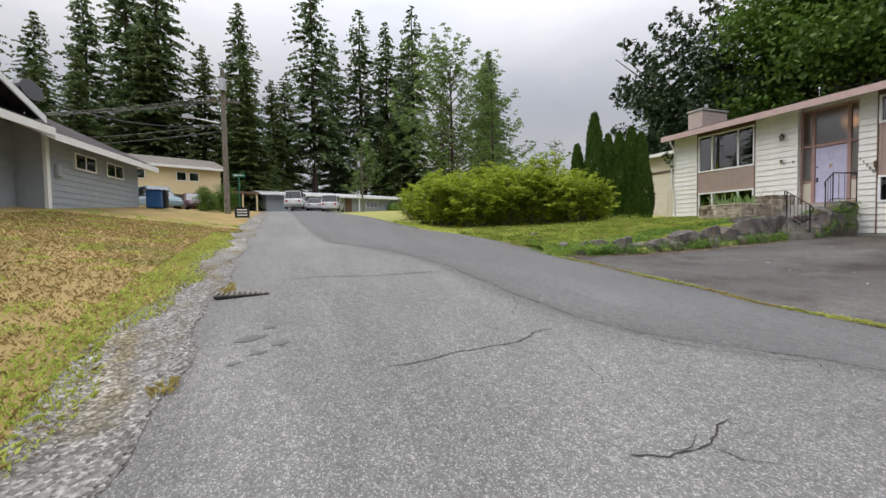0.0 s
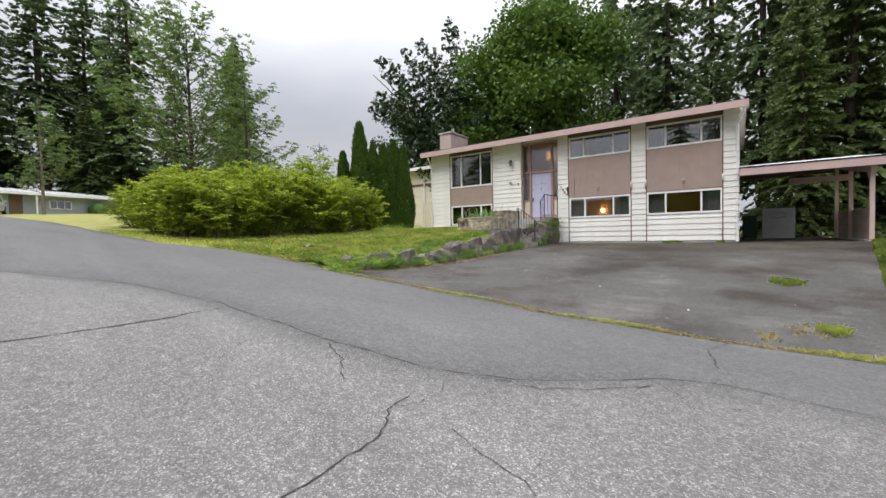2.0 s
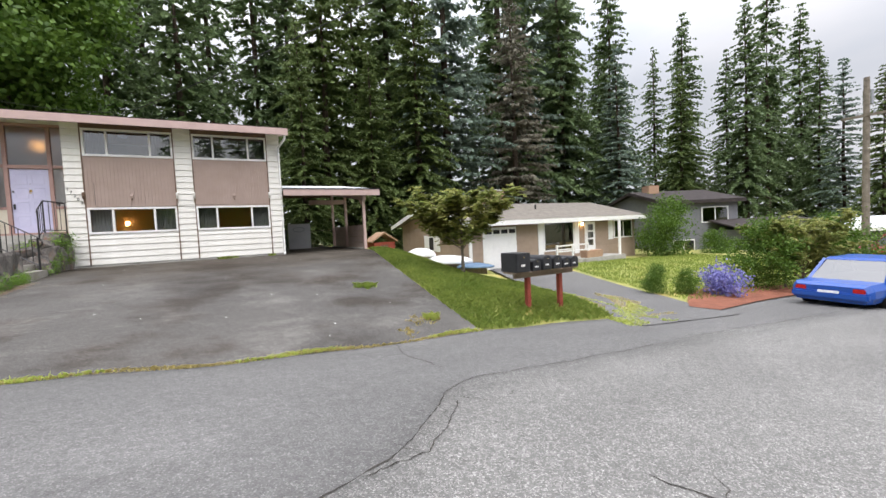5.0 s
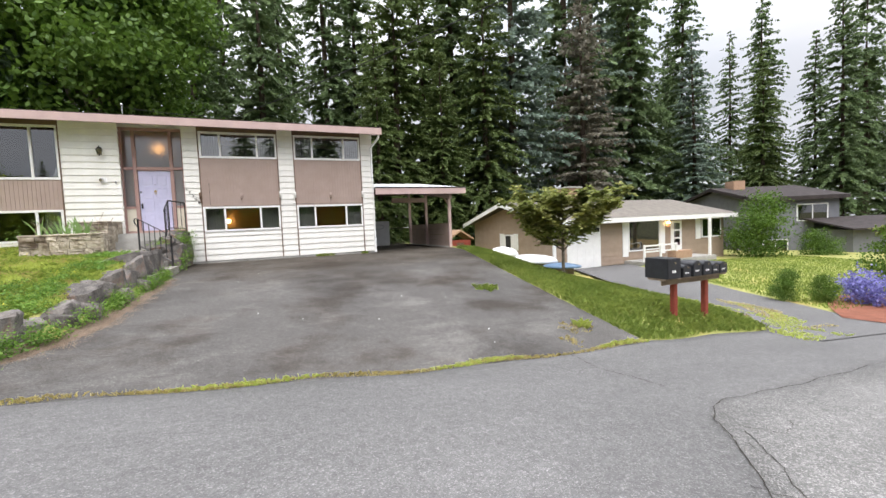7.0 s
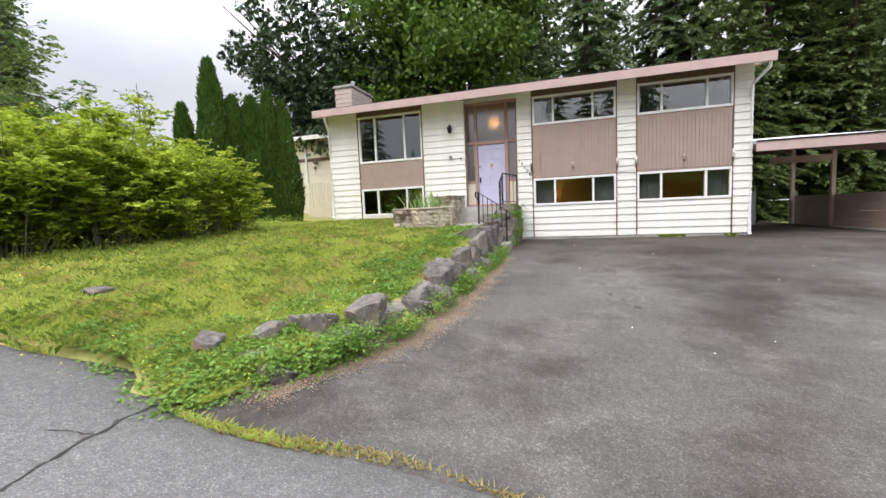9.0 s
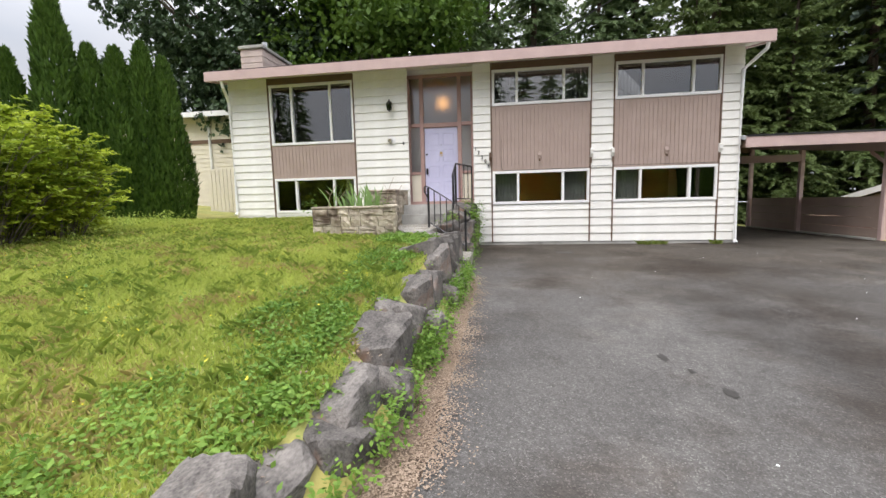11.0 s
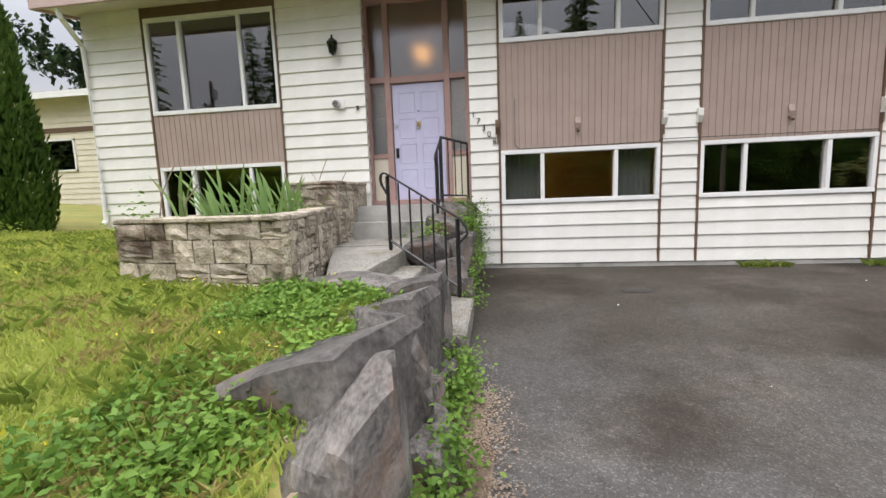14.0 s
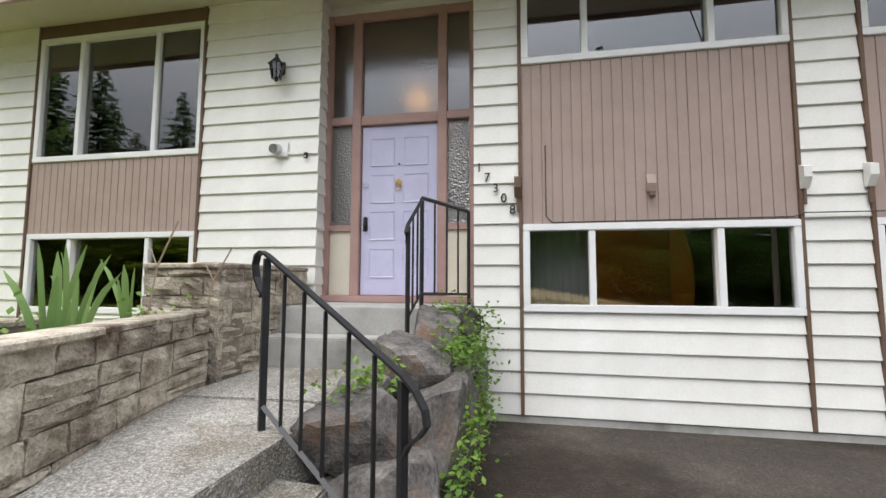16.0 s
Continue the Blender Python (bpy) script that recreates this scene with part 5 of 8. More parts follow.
def canes(seed, n, R, H):
    """Arching stems that fan out from a shrub's foot: start, end, bow."""
    r = random.Random(seed)
    out = []
    for i in range(n):
        a, q = r.uniform(0, 6.28), math.sqrt(r.uniform(0.0, 1))
        h = H * (1 - 0.5 * q * q) * r.uniform(0.5, 1.0) * (1.18 if r.random() < 0.12 else 1)
        out.append(((0.35 * q * R * math.cos(a), 0.35 * q * R * math.sin(a), 0.0), (q * R * math.cos(a), q * R * math.sin(a), h), 0.3 * h * q))
    return out


def boughs(seed, n, H, R, base, rise, taper=0.7):
    """Branches up a trunk, shorter towards its top: start, end, bow."""
    r = random.Random(seed)
    out = []
    for i in range(n):
        t = (i + r.random()) / n
        a, l = r.uniform(0, 6.28), R * ((1 - t) ** taper) * r.uniform(0.65, 1.15) + 0.3
        z = base + (H - base) * t
        out.append(((0, 0, z), (l * math.cos(a), l * math.sin(a), z + l * rise * r.uniform(0.7, 1.3)), 0.08 * l * (1 if rise < 0.5 else -1)))
    return out


def along(limb, s):
    p, q, bow = np.array(limb[0]), np.array(limb[1]), limb[2]
    return p + (q - p) * s[:, None] + np.array([0, 0, 1.0]) * (4 * bow * s * (1 - s))[:, None]


def spray_crown(seed, limbs, twigs, length, leaf, per, droop=0.15, start=0.25, tilt=0.35):
    """Leaves set along flat side twigs of each limb, in airy layered sprays."""
    r = np.random.default_rng(seed)
    C, A, W = [], [], []
    for limb in limbs:
        span = math.dist(limb[0], limb[1])
        k = max(3, int(twigs * span))
        s = r.uniform(start, 1.0, k)
        p = along(limb, s)
        az = r.uniform(0, 6.28, k)
        out = unit(np.array(limb[1]) - np.array(limb[0]) + 1e-6) * np.array([1, 1, 0.3])
        d = unit(np.stack([np.cos(az), np.sin(az), r.normal(0.05, 0.22, k)], 1) + out * 0.7)
        ln = length * r.uniform(0.4, 1.2, k) * (1.15 - 0.55 * s)
        u = (np.arange(per) + 0.7) / per
        c = p[:, None, :] + d[:, None, :] * (ln[:, None] * u)[:, :, None] - np.array([0, 0, droop]) * (ln[:, None] * u * u)[:, :, None]
        sg = np.where(np.arange(per) % 2 == 0, 1.0, -1.0)[None, :, None]
        side = unit(np.cross(d, np.array([0, 0, 1.0])))[:, None, :]
        al = unit(d[:, None, :] * 0.6 + side * sg * 0.8 + r.normal(0, 0.3, c.shape) + np.array([0, 0, -0.15])) * (leaf * r.uniform(0.6, 1.35, c.shape[:2] + (1,)))
        ac = unit(np.cross(al, np.array([0, 0, 1.0]) + r.normal(0, tilt, c.shape))) * leaf * 0.33
        C.append(c.reshape(-1, 3)), A.append(al.reshape(-1, 3)), W.append(ac.reshape(-1, 3))
    return diamonds(np.concatenate(C), np.concatenate(A), np.concatenate(W))


def limb_bm(limbs, r0, H=0.0, r_trunk=0.0):
    """Bent tapering limbs, with a trunk where there is one."""
    bm = tube([(0, 0, -0.3), (0.03, 0.02, H * 0.5), (0, 0, H)], r_trunk, 8, None, r_trunk * 0.15) if H else bmesh.new()
    for limb in limbs:
        tube([tuple(v) for v in along(limb, np.linspace(0, 0.97, 5))], r0, 4, bm, r0 * 0.2)
    return bm


def trunk_bm(H, r0, lean=(0, 0), limbs=(), seed=0, sides=9):
    r = random.Random(seed)
    pts = [(lean[0] * t * t * H + r.uniform(-1, 1) * r0 * 0.3, lean[1] * t * t * H + r.uniform(-1, 1) * r0 * 0.3, H * t - (0.3 if t == 0 else 0)) for t in (0, 0.12, 0.3, 0.5, 0.75, 1)]
    bm = tube(pts, r0, sides, None, r0 * 0.12)
    for p, q, w in limbs:
        mid = [(p[i] + q[i]) / 2 + (r.uniform(-0.1, 0.1) if i < 2 else 0.08) for i in range(3)]
        tube([p, mid, q], w, 6, bm, w * 0.25)
    return bm


PROTO = {}


def plant(key, x, y, z, s=1.0, rz=0.0, label="", category="tree", sz=None):
    """Plants one of the kinds in KINDS at a place, sharing its meshes with its like."""
    name, trunk, bark, crown, leaves = KINDS[key]
    root = thing(name, (0, 0, 0), label, category, "")
    if key not in PROTO:
        tm = None
        if trunk is not None:
            tm = bpy.data.meshes.new("trunk")
            b = trunk()
            bmesh.ops.recalc_face_normals(b, faces=b.faces)
            b.to_mesh(tm)
            b.free()
        PROTO[key] = tm, np_mesh("crown", *crown())
    tm, cm = PROTO[key]
    if tm is not None:
        link_mesh("trunk", tm, bark, root)
    link_mesh("crown", cm, leaves, root)
    root.matrix_basis = Matrix.LocRotScale((x, y, z), Euler((0, 0, rz)), (s, s, sz or s))
    return root


def limbs_for(lobes, z0, r0):
    return [((0, 0, z0 + 0.25 * (l[2] - z0) * (0.4 + 0.1 * (i % 4))), (l[0] * 0.85, l[1] * 0.85, l[2]), r0 * 0.4) for i, l in enumerate(lobes)]


def blob_lobes(seed, n, R, z0, z1, lr):
    r = random.Random(seed)
    out = []
    for i in range(n):
        a, t = r.uniform(0, 6.28), (i + 0.5) / n
        rad = R * math.sin(math.pi * (0.18 + 0.75 * t)) * r.uniform(0.45, 1.0)
        q = lr * r.uniform(0.75, 1.25)
        out.append((rad * math.cos(a), rad * math.sin(a), z0 + (z1 - z0) * t, q, q, q * 0.8))
    return out


MAPLE_L = blob_lobes(3, 26, 4.6, 3.5, 16.5, 2.1)
ROUND_L = blob_lobes(8, 16, 1.15, 0.4, 2.9, 0.8)
PINE_L = [(-0.7 * i + 0.5 * math.sin(i * 2.1), 1.2 * math.sin(i * 1.3), 5.0 + 0.62 * i + (1.2 if i % 3 == 0 else 0), 2.3 - 0.06 * i, 2.0, 1.3) for i in range(15)]


def cypress():
    r = np.random.default_rng(9)
    n = 9500
    t = r.uniform(0, 1, n) ** 1.15
    a = r.uniform(0, 6.28, n)
    rad = (0.86 * (1 - t) ** 0.62 * np.minimum(1, 0.72 + t)) * r.uniform(0.72, 1.05, n) * (1 + 0.12 * np.sin(a * 3 + t * 9)) + 0.03
    c = np.stack([rad * np.cos(a), rad * np.sin(a), 4.6 * t], 1)
    out = np.stack([np.cos(a), np.sin(a), np.zeros(n)], 1)
    al = unit(out * 0.5 + np.array([0, 0, 1.0]) + r.normal(0, 0.25, (n, 3))) * r.uniform(0.1, 0.24, (n, 1))
    ac = unit(np.cross(al, out + r.normal(0, 0.7, (n, 3)))) * 0.035
    return diamonds(c, al, ac)


def pine_crown():
    """Long needle-clad limbs that sweep out to one side."""
    V, F, n = [], [], 0
    for i, (h0, tilt, H) in enumerate(((4.0, 66, 10.5), (5.0, 54, 12.0), (6.0, 42, 12.0), (7.0, 28, 10.5), (8.0, 12, 9.0), (4.5, 74, 8.0), (7.5, -12, 7.5), (6.0, -32, 6.0), (3.5, 48, 8.0), (5.5, 60, 11.5), (4.6, 48, 11.0), (6.5, 35, 11.5))):
        v, f = conifer_crown(50 + i, H, 2.3, 0.8, 0.06, -0.25, 1.6, 0.42)
        a = radians(-tilt)
        x, y, z = v[:, 0], v[:, 1], v[:, 2]
        V.append(np.stack([x * math.cos(a) + z * math.sin(a), y + 0.9 * math.sin(i * 2.4), z * math.cos(a) - x * math.sin(a) + h0], 1))
        F.append(f + n)
        n += len(v)
    return np.concatenate(V), np.concatenate(F)


KINDS = {
    "fir": ("fir_tree", lambda: trunk_bm(29, 0.42, seed=1), M_BARK, lambda: conifer_crown(1, 30, 5.6, 1.5, 0.06), M_FIR),
    "fir_b": ("fir_tree", lambda: trunk_bm(31, 0.45, seed=2), M_BARK, lambda: conifer_crown(2, 32, 5.6, 4.0, 0.3, 0.4, 1.3), M_FIR),
    "fir_thin": ("fir_tree", lambda: trunk_bm(31, 0.36, seed=3), M_BARK, lambda: conifer_crown(3, 32, 4.2, 7.0, 0.3, 0.4, 1.25), M_FIR),
    "fir_light": ("fir_tree", lambda: trunk_bm(25, 0.4, seed=4), M_BARK, lambda: conifer_crown(4, 26, 5.2, 1.0, 0.03, 0.3, 1.75, 0.45), M_FIR2),
    "spruce": ("spruce_tree", lambda: trunk_bm(22, 0.38, seed=5), M_BARK, lambda: conifer_crown(5, 23, 4.4, 1.5, 0.04, 0.2, 1.75, 0.42), M_BLUE),
    "spruce_rust": ("spruce_tree", lambda: trunk_bm(18, 0.34, seed=6), M_BARK, lambda: conifer_crown(6, 19, 3.6, 2.0, 0.08, 0.15, 1.75, 0.4), M_RUST),
    "cedar": ("larch_tree", lambda: limb_bm(boughs(7, 75, 8.6, 3.6, 0.8, 1.0, 0.35), 0.022, 9.4, 0.13), M_BARK, lambda: spray_crown(7, boughs(7, 75, 8.6, 3.6, 0.8, 1.0, 0.35), 6.5, 0.55, 0.15, 9, 0.45), M_LTREE),
    "maple": ("maple_tree", lambda: trunk_bm(11, 0.45, limbs=limbs_for(MAPLE_L, 2.5, 0.4), seed=8), M_BARK2, lambda: leaf_crown(8, MAPLE_L, 50000, 0.34), M_MAPLE),
    "light": ("young_tree", lambda: limb_bm(boughs(9, 40, 7.6, 2.2, 1.2, 0.7), 0.025, 8.0, 0.12), M_BARK2, lambda: spray_crown(9, boughs(9, 40, 7.6, 2.2, 1.2, 0.7), 6, 0.55, 0.15, 9, 0.2), M_LTREE),
    "alder": ("alder_tree", lambda: limb_bm(boughs(10, 52, 9.4, 3.0, 1.2, 0.55), 0.02, 9.8, 0.11), M_BARK, lambda: spray_crown(10, boughs(10, 52, 9.4, 3.0, 1.2, 0.55), 6.5, 0.65, 0.15, 9, 0.25), M_LTREE),
    "shrub": ("shrub", lambda: limb_bm(canes(11, 85, 2.0, 3.1), 0.016), M_BARK2, lambda: spray_crown(11, canes(11, 85, 2.0, 3.1), 10, 0.5, 0.11, 11, start=0.1), M_SHRUB),
    "shrub_b": ("shrub", lambda: limb_bm(canes(17, 75, 1.8, 3.5), 0.016), M_BARK2, lambda: spray_crown(17, canes(17, 75, 1.8, 3.5), 10, 0.55, 0.12, 11, start=0.1), M_SHRUB),
    "shrub_green": ("shrub", None, None, lambda: leaf_crown(12, ROUND_L, 8000, 0.12), M_MAPLE),
    "cherry": ("small_tree", lambda: limb_bm(boughs(13, 28, 2.5, 1.45, 0.9, 0.95, 0.5), 0.022, 2.6, 0.07), M_BARK2, lambda: spray_crown(13, boughs(13, 28, 2.5, 1.45, 0.9, 0.95, 0.5), 26, 0.42, 0.15, 9, 0.35), M_CHERRY),
    "pine": ("leaning_pine", lambda: trunk_bm(10, 0.4, lean=(-0.05, 0), limbs=limbs_for(PINE_L, 3.0, 0.3), seed=14), M_BARK, pine_crown, M_PINE),
    "cypress": ("columnar_cypress", lambda: trunk_bm(2.0, 0.06, seed=15), M_BARK, cypress, M_CYP),
}
tr = random.Random(40)
L_FIR = "tall dark green fir with drooping needle-covered branches"
WOODS = [
    # behind the house and the carport
    ("fir_b", -7.5, 44, 1.15), ("fir_b", -2.5, 48, 1.2), ("fir_thin", -9.5, 40, 1.0), ("fir_b", 1.2, 42, 1.1), ("fir", 4.2, 43, 1.1), ("fir_light", 4.6, 31, 1.0), ("fir_light", 8.6, 36, 1.1), ("fir_thin", -4.5, 33, 0.9),
    ("fir", 12.5, 38, 1.3), ("spruce", 16, 33, 1.55), ("spruce_rust", 22.0, 31, 1.25), ("fir_b", 25, 37, 1.5), ("fir_thin", 36, 40, 1.5), ("spruce", 29.5, 38, 1.7), ("fir", 32, 35, 1.2), ("fir_light", 12, 31, 0.95), ("fir", 40, 35, 1.1), ("spruce", 35, 30, 0.9), ("fir_light", 46, 30, 0.8), ("fir", 48, 24, 0.85), ("spruce", 54, 18, 0.8), ("fir", 60, 38, 1.1), ("fir", 66, 26, 1.0), ("fir_thin", 55, 25, 1.1), ("fir_light", 50, 14, 0.6), ("fir", 76, 16, 1.1),
    ("fir", 44, 40, 0.85), ("fir_b", 50, 36, 0.8), ("fir", 56, 30, 0.8), ("fir", 60, 22, 0.75), ("fir_b", 64, 14, 0.8), ("fir", 52, 46, 0.9), ("fir_light", 68, 30, 0.9), ("fir", 70, 5, 0.8), ("fir_b", 74, -6, 0.85),
    ("fir", -15, 42, 0.6), ("fir_b", -20, 40, 0.5), ("fir_light", 2.2, 27.5, 0.55), ("fir_light", 7.5, 29.5, 0.6), 
    # west end of the street
    ("fir_light", -52, -19, 0.6), ("fir", -54, -28, 0.82), ("fir_light", -58, -4, 0.75), ("fir_light", -60, -15, 0.95), ("fir", -66, -28, 0.8), ("fir", -60, -21, 0.85), ("fir_light", -56, -24, 0.6), ("fir", -62, -14, 1.1), ("fir_light", -60, -9, 0.8), ("fir", -72, -20, 1.2), ("fir_b", -74, -44, 0.6), ("fir", -58, -32, 0.5),
    ("fir", -64, -5, 0.95), ("fir_light", -66, -1, 0.75), ("fir_thin", -68, 5, 1.25), ("fir_light", -72, 1, 0.85), ("fir_b", -70, 13, 1.05), ("fir", -72, 18, 1.1), ("fir_b", -66, 21, 1.05), ("fir_light", -60, 24, 0.7), ("fir", -75, 9, 1.0), ("fir_light", -64, 16, 0.55), ("fir", -56, 30, 0.8), ("fir", -64, 34, 0.9), 
    ("fir", -40, 46, 0.7), ("fir_light", -33, 48, 0.6), ("fir_light", -80, -8, 0.9), ("fir", -82, 24, 1.1),
    # across the street, seen in the windows
    ("fir", -3, -36, 0.85), ("fir", -7.5, -37, 0.8), ("fir", 1.0, -38, 0.8), ("fir", 3.4, -27, 0.98), ("fir", -37, -31, 0.75), ("fir_b", -43, -36, 0.8), ("fir", 40, -30, 0.5), ("fir_b", 62, -22, 0.7),
    # low unseen trees added as a dark backdrop for the lower panes
    ("fir_light", -70, -40, 0.4), ("fir_light", -52, -44, 0.42), ("fir_light", -28, -26, 0.3), ("fir_light", -24, -29, 0.34), ("fir_light", -19.5, -26, 0.28), ("fir_light", -15, -28, 0.32), ("fir_light", -10.5, -26, 0.28), ("fir_light", -6, -28, 0.3), ("fir_light", -1.5, -26, 0.28), ("fir_light", 3, -28, 0.32), ("fir_light", 7.5, -26, 0.28), ("fir_light", 12, -28, 0.3), ("fir_light", 16.5, -26, 0.28), ("fir_light", 21, -28, 0.3), ("fir_light", 26, -27, 0.3), ("fir_light", 48, -41, 0.4), ("fir_light", 56, -36, 0.4), ("fir_light", -14, -45, 0.42), ("fir_light", 1, -46, 0.42), ("fir_light", 15, -46, 0.42), ("fir_light", 29, -46, 0.42),
]
for k, x, y, s in WOODS:
    lab = {"spruce": "broad blue-green spruce with dense needle branches", "spruce_rust": "spruce with rusty brown dying branch tips", "fir_light": "large olive-green fir with layered sweeping branches"}.get(k, L_FIR)
    plant(k, x, y, land(max(min(x, 90), -90), max(min(y, 26), -30)) - 0.2, s * tr.uniform(0.94, 1.06) * (1.35 if x < -45 else 1), tr.uniform(0, 6.28), lab, sz=s * 1.02)
plant("maple", -12.6, 30.0, 2.2, 1.0, 0.4, "big broad-leaved maple with dense dark green foliage")
# unseen row added so the lower windows mirror foliage, not bright sky
for x in range(-34, 45, 4):
    plant("maple", x, -25 - (x % 3), -1.2, 0.62, x, "unseen broad-leaved tree added to darken the lower windows' reflections", "tree")
plant("pine", -17.6, 28.0, 2.0, 1.02, 0.15, "dark pine leaning outward with a sweeping crown")
plant("cedar", -27.5, 11.5, 2.9, 1.25, 0.6, "airy light green tree with upswept branches", sz=1.3)
plant("alder", -24.0, 13.0, 2.8, 1.02, 0.2, "slender light green tree with sparse leaves")
plant("alder", -30.0, 15.5, 3.2, 0.95, 1.2, "slender light green tree with sparse leaves")
plant("light", -47.0, 8.5, 4.5, 1.15, 0.6, "young light green tree beside the parked cars")
plant("light", -20.5, 15.5, 2.6, 0.62, 2.0, "small thin light green tree behind the hedge")
for x, y, s in ((-17.0, 6.6, 0.85), (-15.7, 7.5, 0.8), (-15.3, 8.8, 0.9), (-18.9, 6.9, 0.95), (-16.6, 9.2, 1.05), (-15.0, 10.3, 0.9), (-14.6, 11.8, 0.85), (-18.3, 9.2, 1.1), (-20.6, 8.2, 0.95), (-22.5, 7.2, 0.75), (-16.4, 11.4, 1.05), (-19.4, 11.0, 1.15), (-14.7, 13.2, 0.8), (-16.4, 13.4, 1.0), (-18.2, 13.2, 1.1)):
    plant(tr.choice(("shrub", "shrub_b")), x, y, lawn_z(x, y) - 0.05, s * tr.uniform(0.88, 1.08), tr.uniform(0, 6), "overgrown yellow-green leafy shrub in a hedge", "shrub")
for i, (x, y, s) in enumerate(((-18.6, 16.9, 1.2), (-18.0, 17.35, 1.0), (-17.5, 17.7, 1.06), (-17.0, 18.1, 1.02), (-16.6, 18.4, 1.0), (-19.4, 16.3, 0.95))):
    plant("cypress", x, y, lawn_z(x, y) - 0.05, s * 0.8, i * 1.3, "dense dark green columnar cypress", "shrub", sz=s * (1.1 - 0.05 * (i % 3)))


# ---- neighbouring houses ----
M_GREY = mat("grey_siding_paint", (0.3, 0.33, 0.36), (0.37, 0.4, 0.43), 0.6, 3, 40, 0.06, spread=0.05)
M_TAN = mat("tan_siding_paint", (0.3, 0.225, 0.17), (0.37, 0.285, 0.22), 0.65, 3, 40, 0.06, spread=0.05)
M_YELLOW = mat("pale_yellow_paint", (0.66, 0.55, 0.33), (0.74, 0.63, 0.4), 0.65, 3, 40, 0.06)
M_DKGREY = mat("dark_grey_paint", (0.14, 0.145, 0.16), (0.19, 0.195, 0.21), 0.65, 3, 40, 0.06)
M_BRICK = mat("tan_brick", (0.34, 0.21, 0.14), (0.45, 0.3, 0.2), 0.9, 8, 60, 0.4)
M_DARKWIN = glass("far_window_glass", (0.25, 0.26, 0.28))
# near-black that carries the darkness of unlit interiors in its colour
M_BLACKROOM = mat("unlit_room_dark", (0.02, 0.02, 0.022), (0.04, 0.04, 0.042), 0.9, 2, 20, 0)


def wall_run(h, L, z0, z1, y, material, step=0.22):
    """Lapped boards along local x at the plane y, facing -y."""
    z = z0
    while z < z1 - 0.03:
        t = min(step, z1 - z)
        part("siding_board", extrude_profile([(y, z), (y - 0.028, z), (y - 0.006, z + t), (y, z + t)], "x", L[0], L[1]), material, h)
        z += step


def far_window(h, x0, x1, z0, z1, y, split=1):
    fr = bmesh.new()
    for a, b, c, d in ((x0, x1, z0, z0 + 0.07), (x0, x1, z1 - 0.07, z1), (x0, x0 + 0.07, z0, z1), (x1 - 0.07, x1, z0, z1)):
        bx(a, b, y - 0.05, y + 0.02, c, d, 0.0, fr)
    for i in range(1, split + 1):
        m = x0 + (x1 - x0) * i / (split + 1)
        bx(m - 0.03, m + 0.03, y - 0.045, y + 0.02, z0 + 0.07, z1 - 0.07, 0, fr)
    w = part("window", fr, M_WHITE, h, "white framed window")
    part("pane", bx(x0 + 0.07, x1 - 0.07, y - 0.035, y - 0.03, z0 + 0.07, z1 - 0.07), M_DARKWIN, w)
    # flat dark plate stands in for the unlit room
    part("room", bx(x0 + 0.05, x1 - 0.05, y - 0.028, y - 0.024, z0 + 0.05, z1 - 0.05), M_BLACKROOM, w)


def gable_house(name, L, D, z0, eave, ridge, wall_m, roof_m, label, over=0.5, boards=True, trim=None):
    """A house along local x from 0 to L, front at y = 0, ridge along x."""
    h = thing(name, (0, 0, 0), label, "house")
    part("wall", bx(0, L, 0, D, z0, eave), wall_m, h)
    part("gable_wall", extrude_profile([(0, eave), (D / 2, ridge - 0.12), (D, eave)], "x", 0.0, L), wall_m, h)
    if boards:
        wall_run(h, (-0.02, L + 0.02), z0, eave, -0.005, wall_m)
    sl = (ridge - eave) / (D / 2)
    trim = trim or M_WHITE
    part("roof", extrude_profile([(-over, eave - over * sl + 0.06), (D / 2, ridge + 0.06), (D + over, eave - over * sl + 0.06), (D + over, eave - over * sl + 0.14), (D / 2, ridge + 0.16), (-over, eave - over * sl + 0.14)], "x", -over, L + over), roof_m, h)
    part("fascia", bx(-over, L + over, -over - 0.04, -over, eave - over * sl - 0.12, eave - over * sl + 0.12), trim, h)
    for x in (-over - 0.03, L + over):
        part("rake_board", extrude_profile([(-over, eave - over * sl - 0.1), (D / 2, ridge - 0.08), (D + over, eave - over * sl - 0.1), (D + over, eave - over * sl + 0.12), (D / 2, ridge + 0.14), (-over, eave - over * sl + 0.12)], "x", x, x + 0.04), trim, h)
    return h


# grey house south of the street
gh = gable_house("grey_house", 6.2, 9, -0.9, 2.4, 4.6, M_GREY, M_DKROOF, "grey lap-sided house with white trim on a dry lawn", 0.65)
for a in (1.44, 3.5):
    far_window(gh, a, a + 1.34, 1.32, 1.95, -0.03, 1)
part("corner_board", bx(-0.05, 0.12, -0.06, 0.05, -0.8, 2.35, 0.005), M_WHITE, gh)
part("meter_box", bx(0.35, 0.6, -0.16, -0.03, 0.9, 1.35, 0.02), M_GREY, gh)
part("wing_wall", bx(-6.4, 0.0, 0.9, 9, -0.9, 2.6), M_GREY, gh)
wall_run(gh, (-6.4, -0.02), -0.9, 2.6, 0.89, M_GREY)
part("wing_roof", extrude_profile([(0.6, 2.9), (-4.0, 5.0), (-8.6, 2.9), (-8.6, 3.05), (-4.0, 5.15), (0.6, 3.05)], "y", 0.3, 9.4), M_DKROOF, gh)
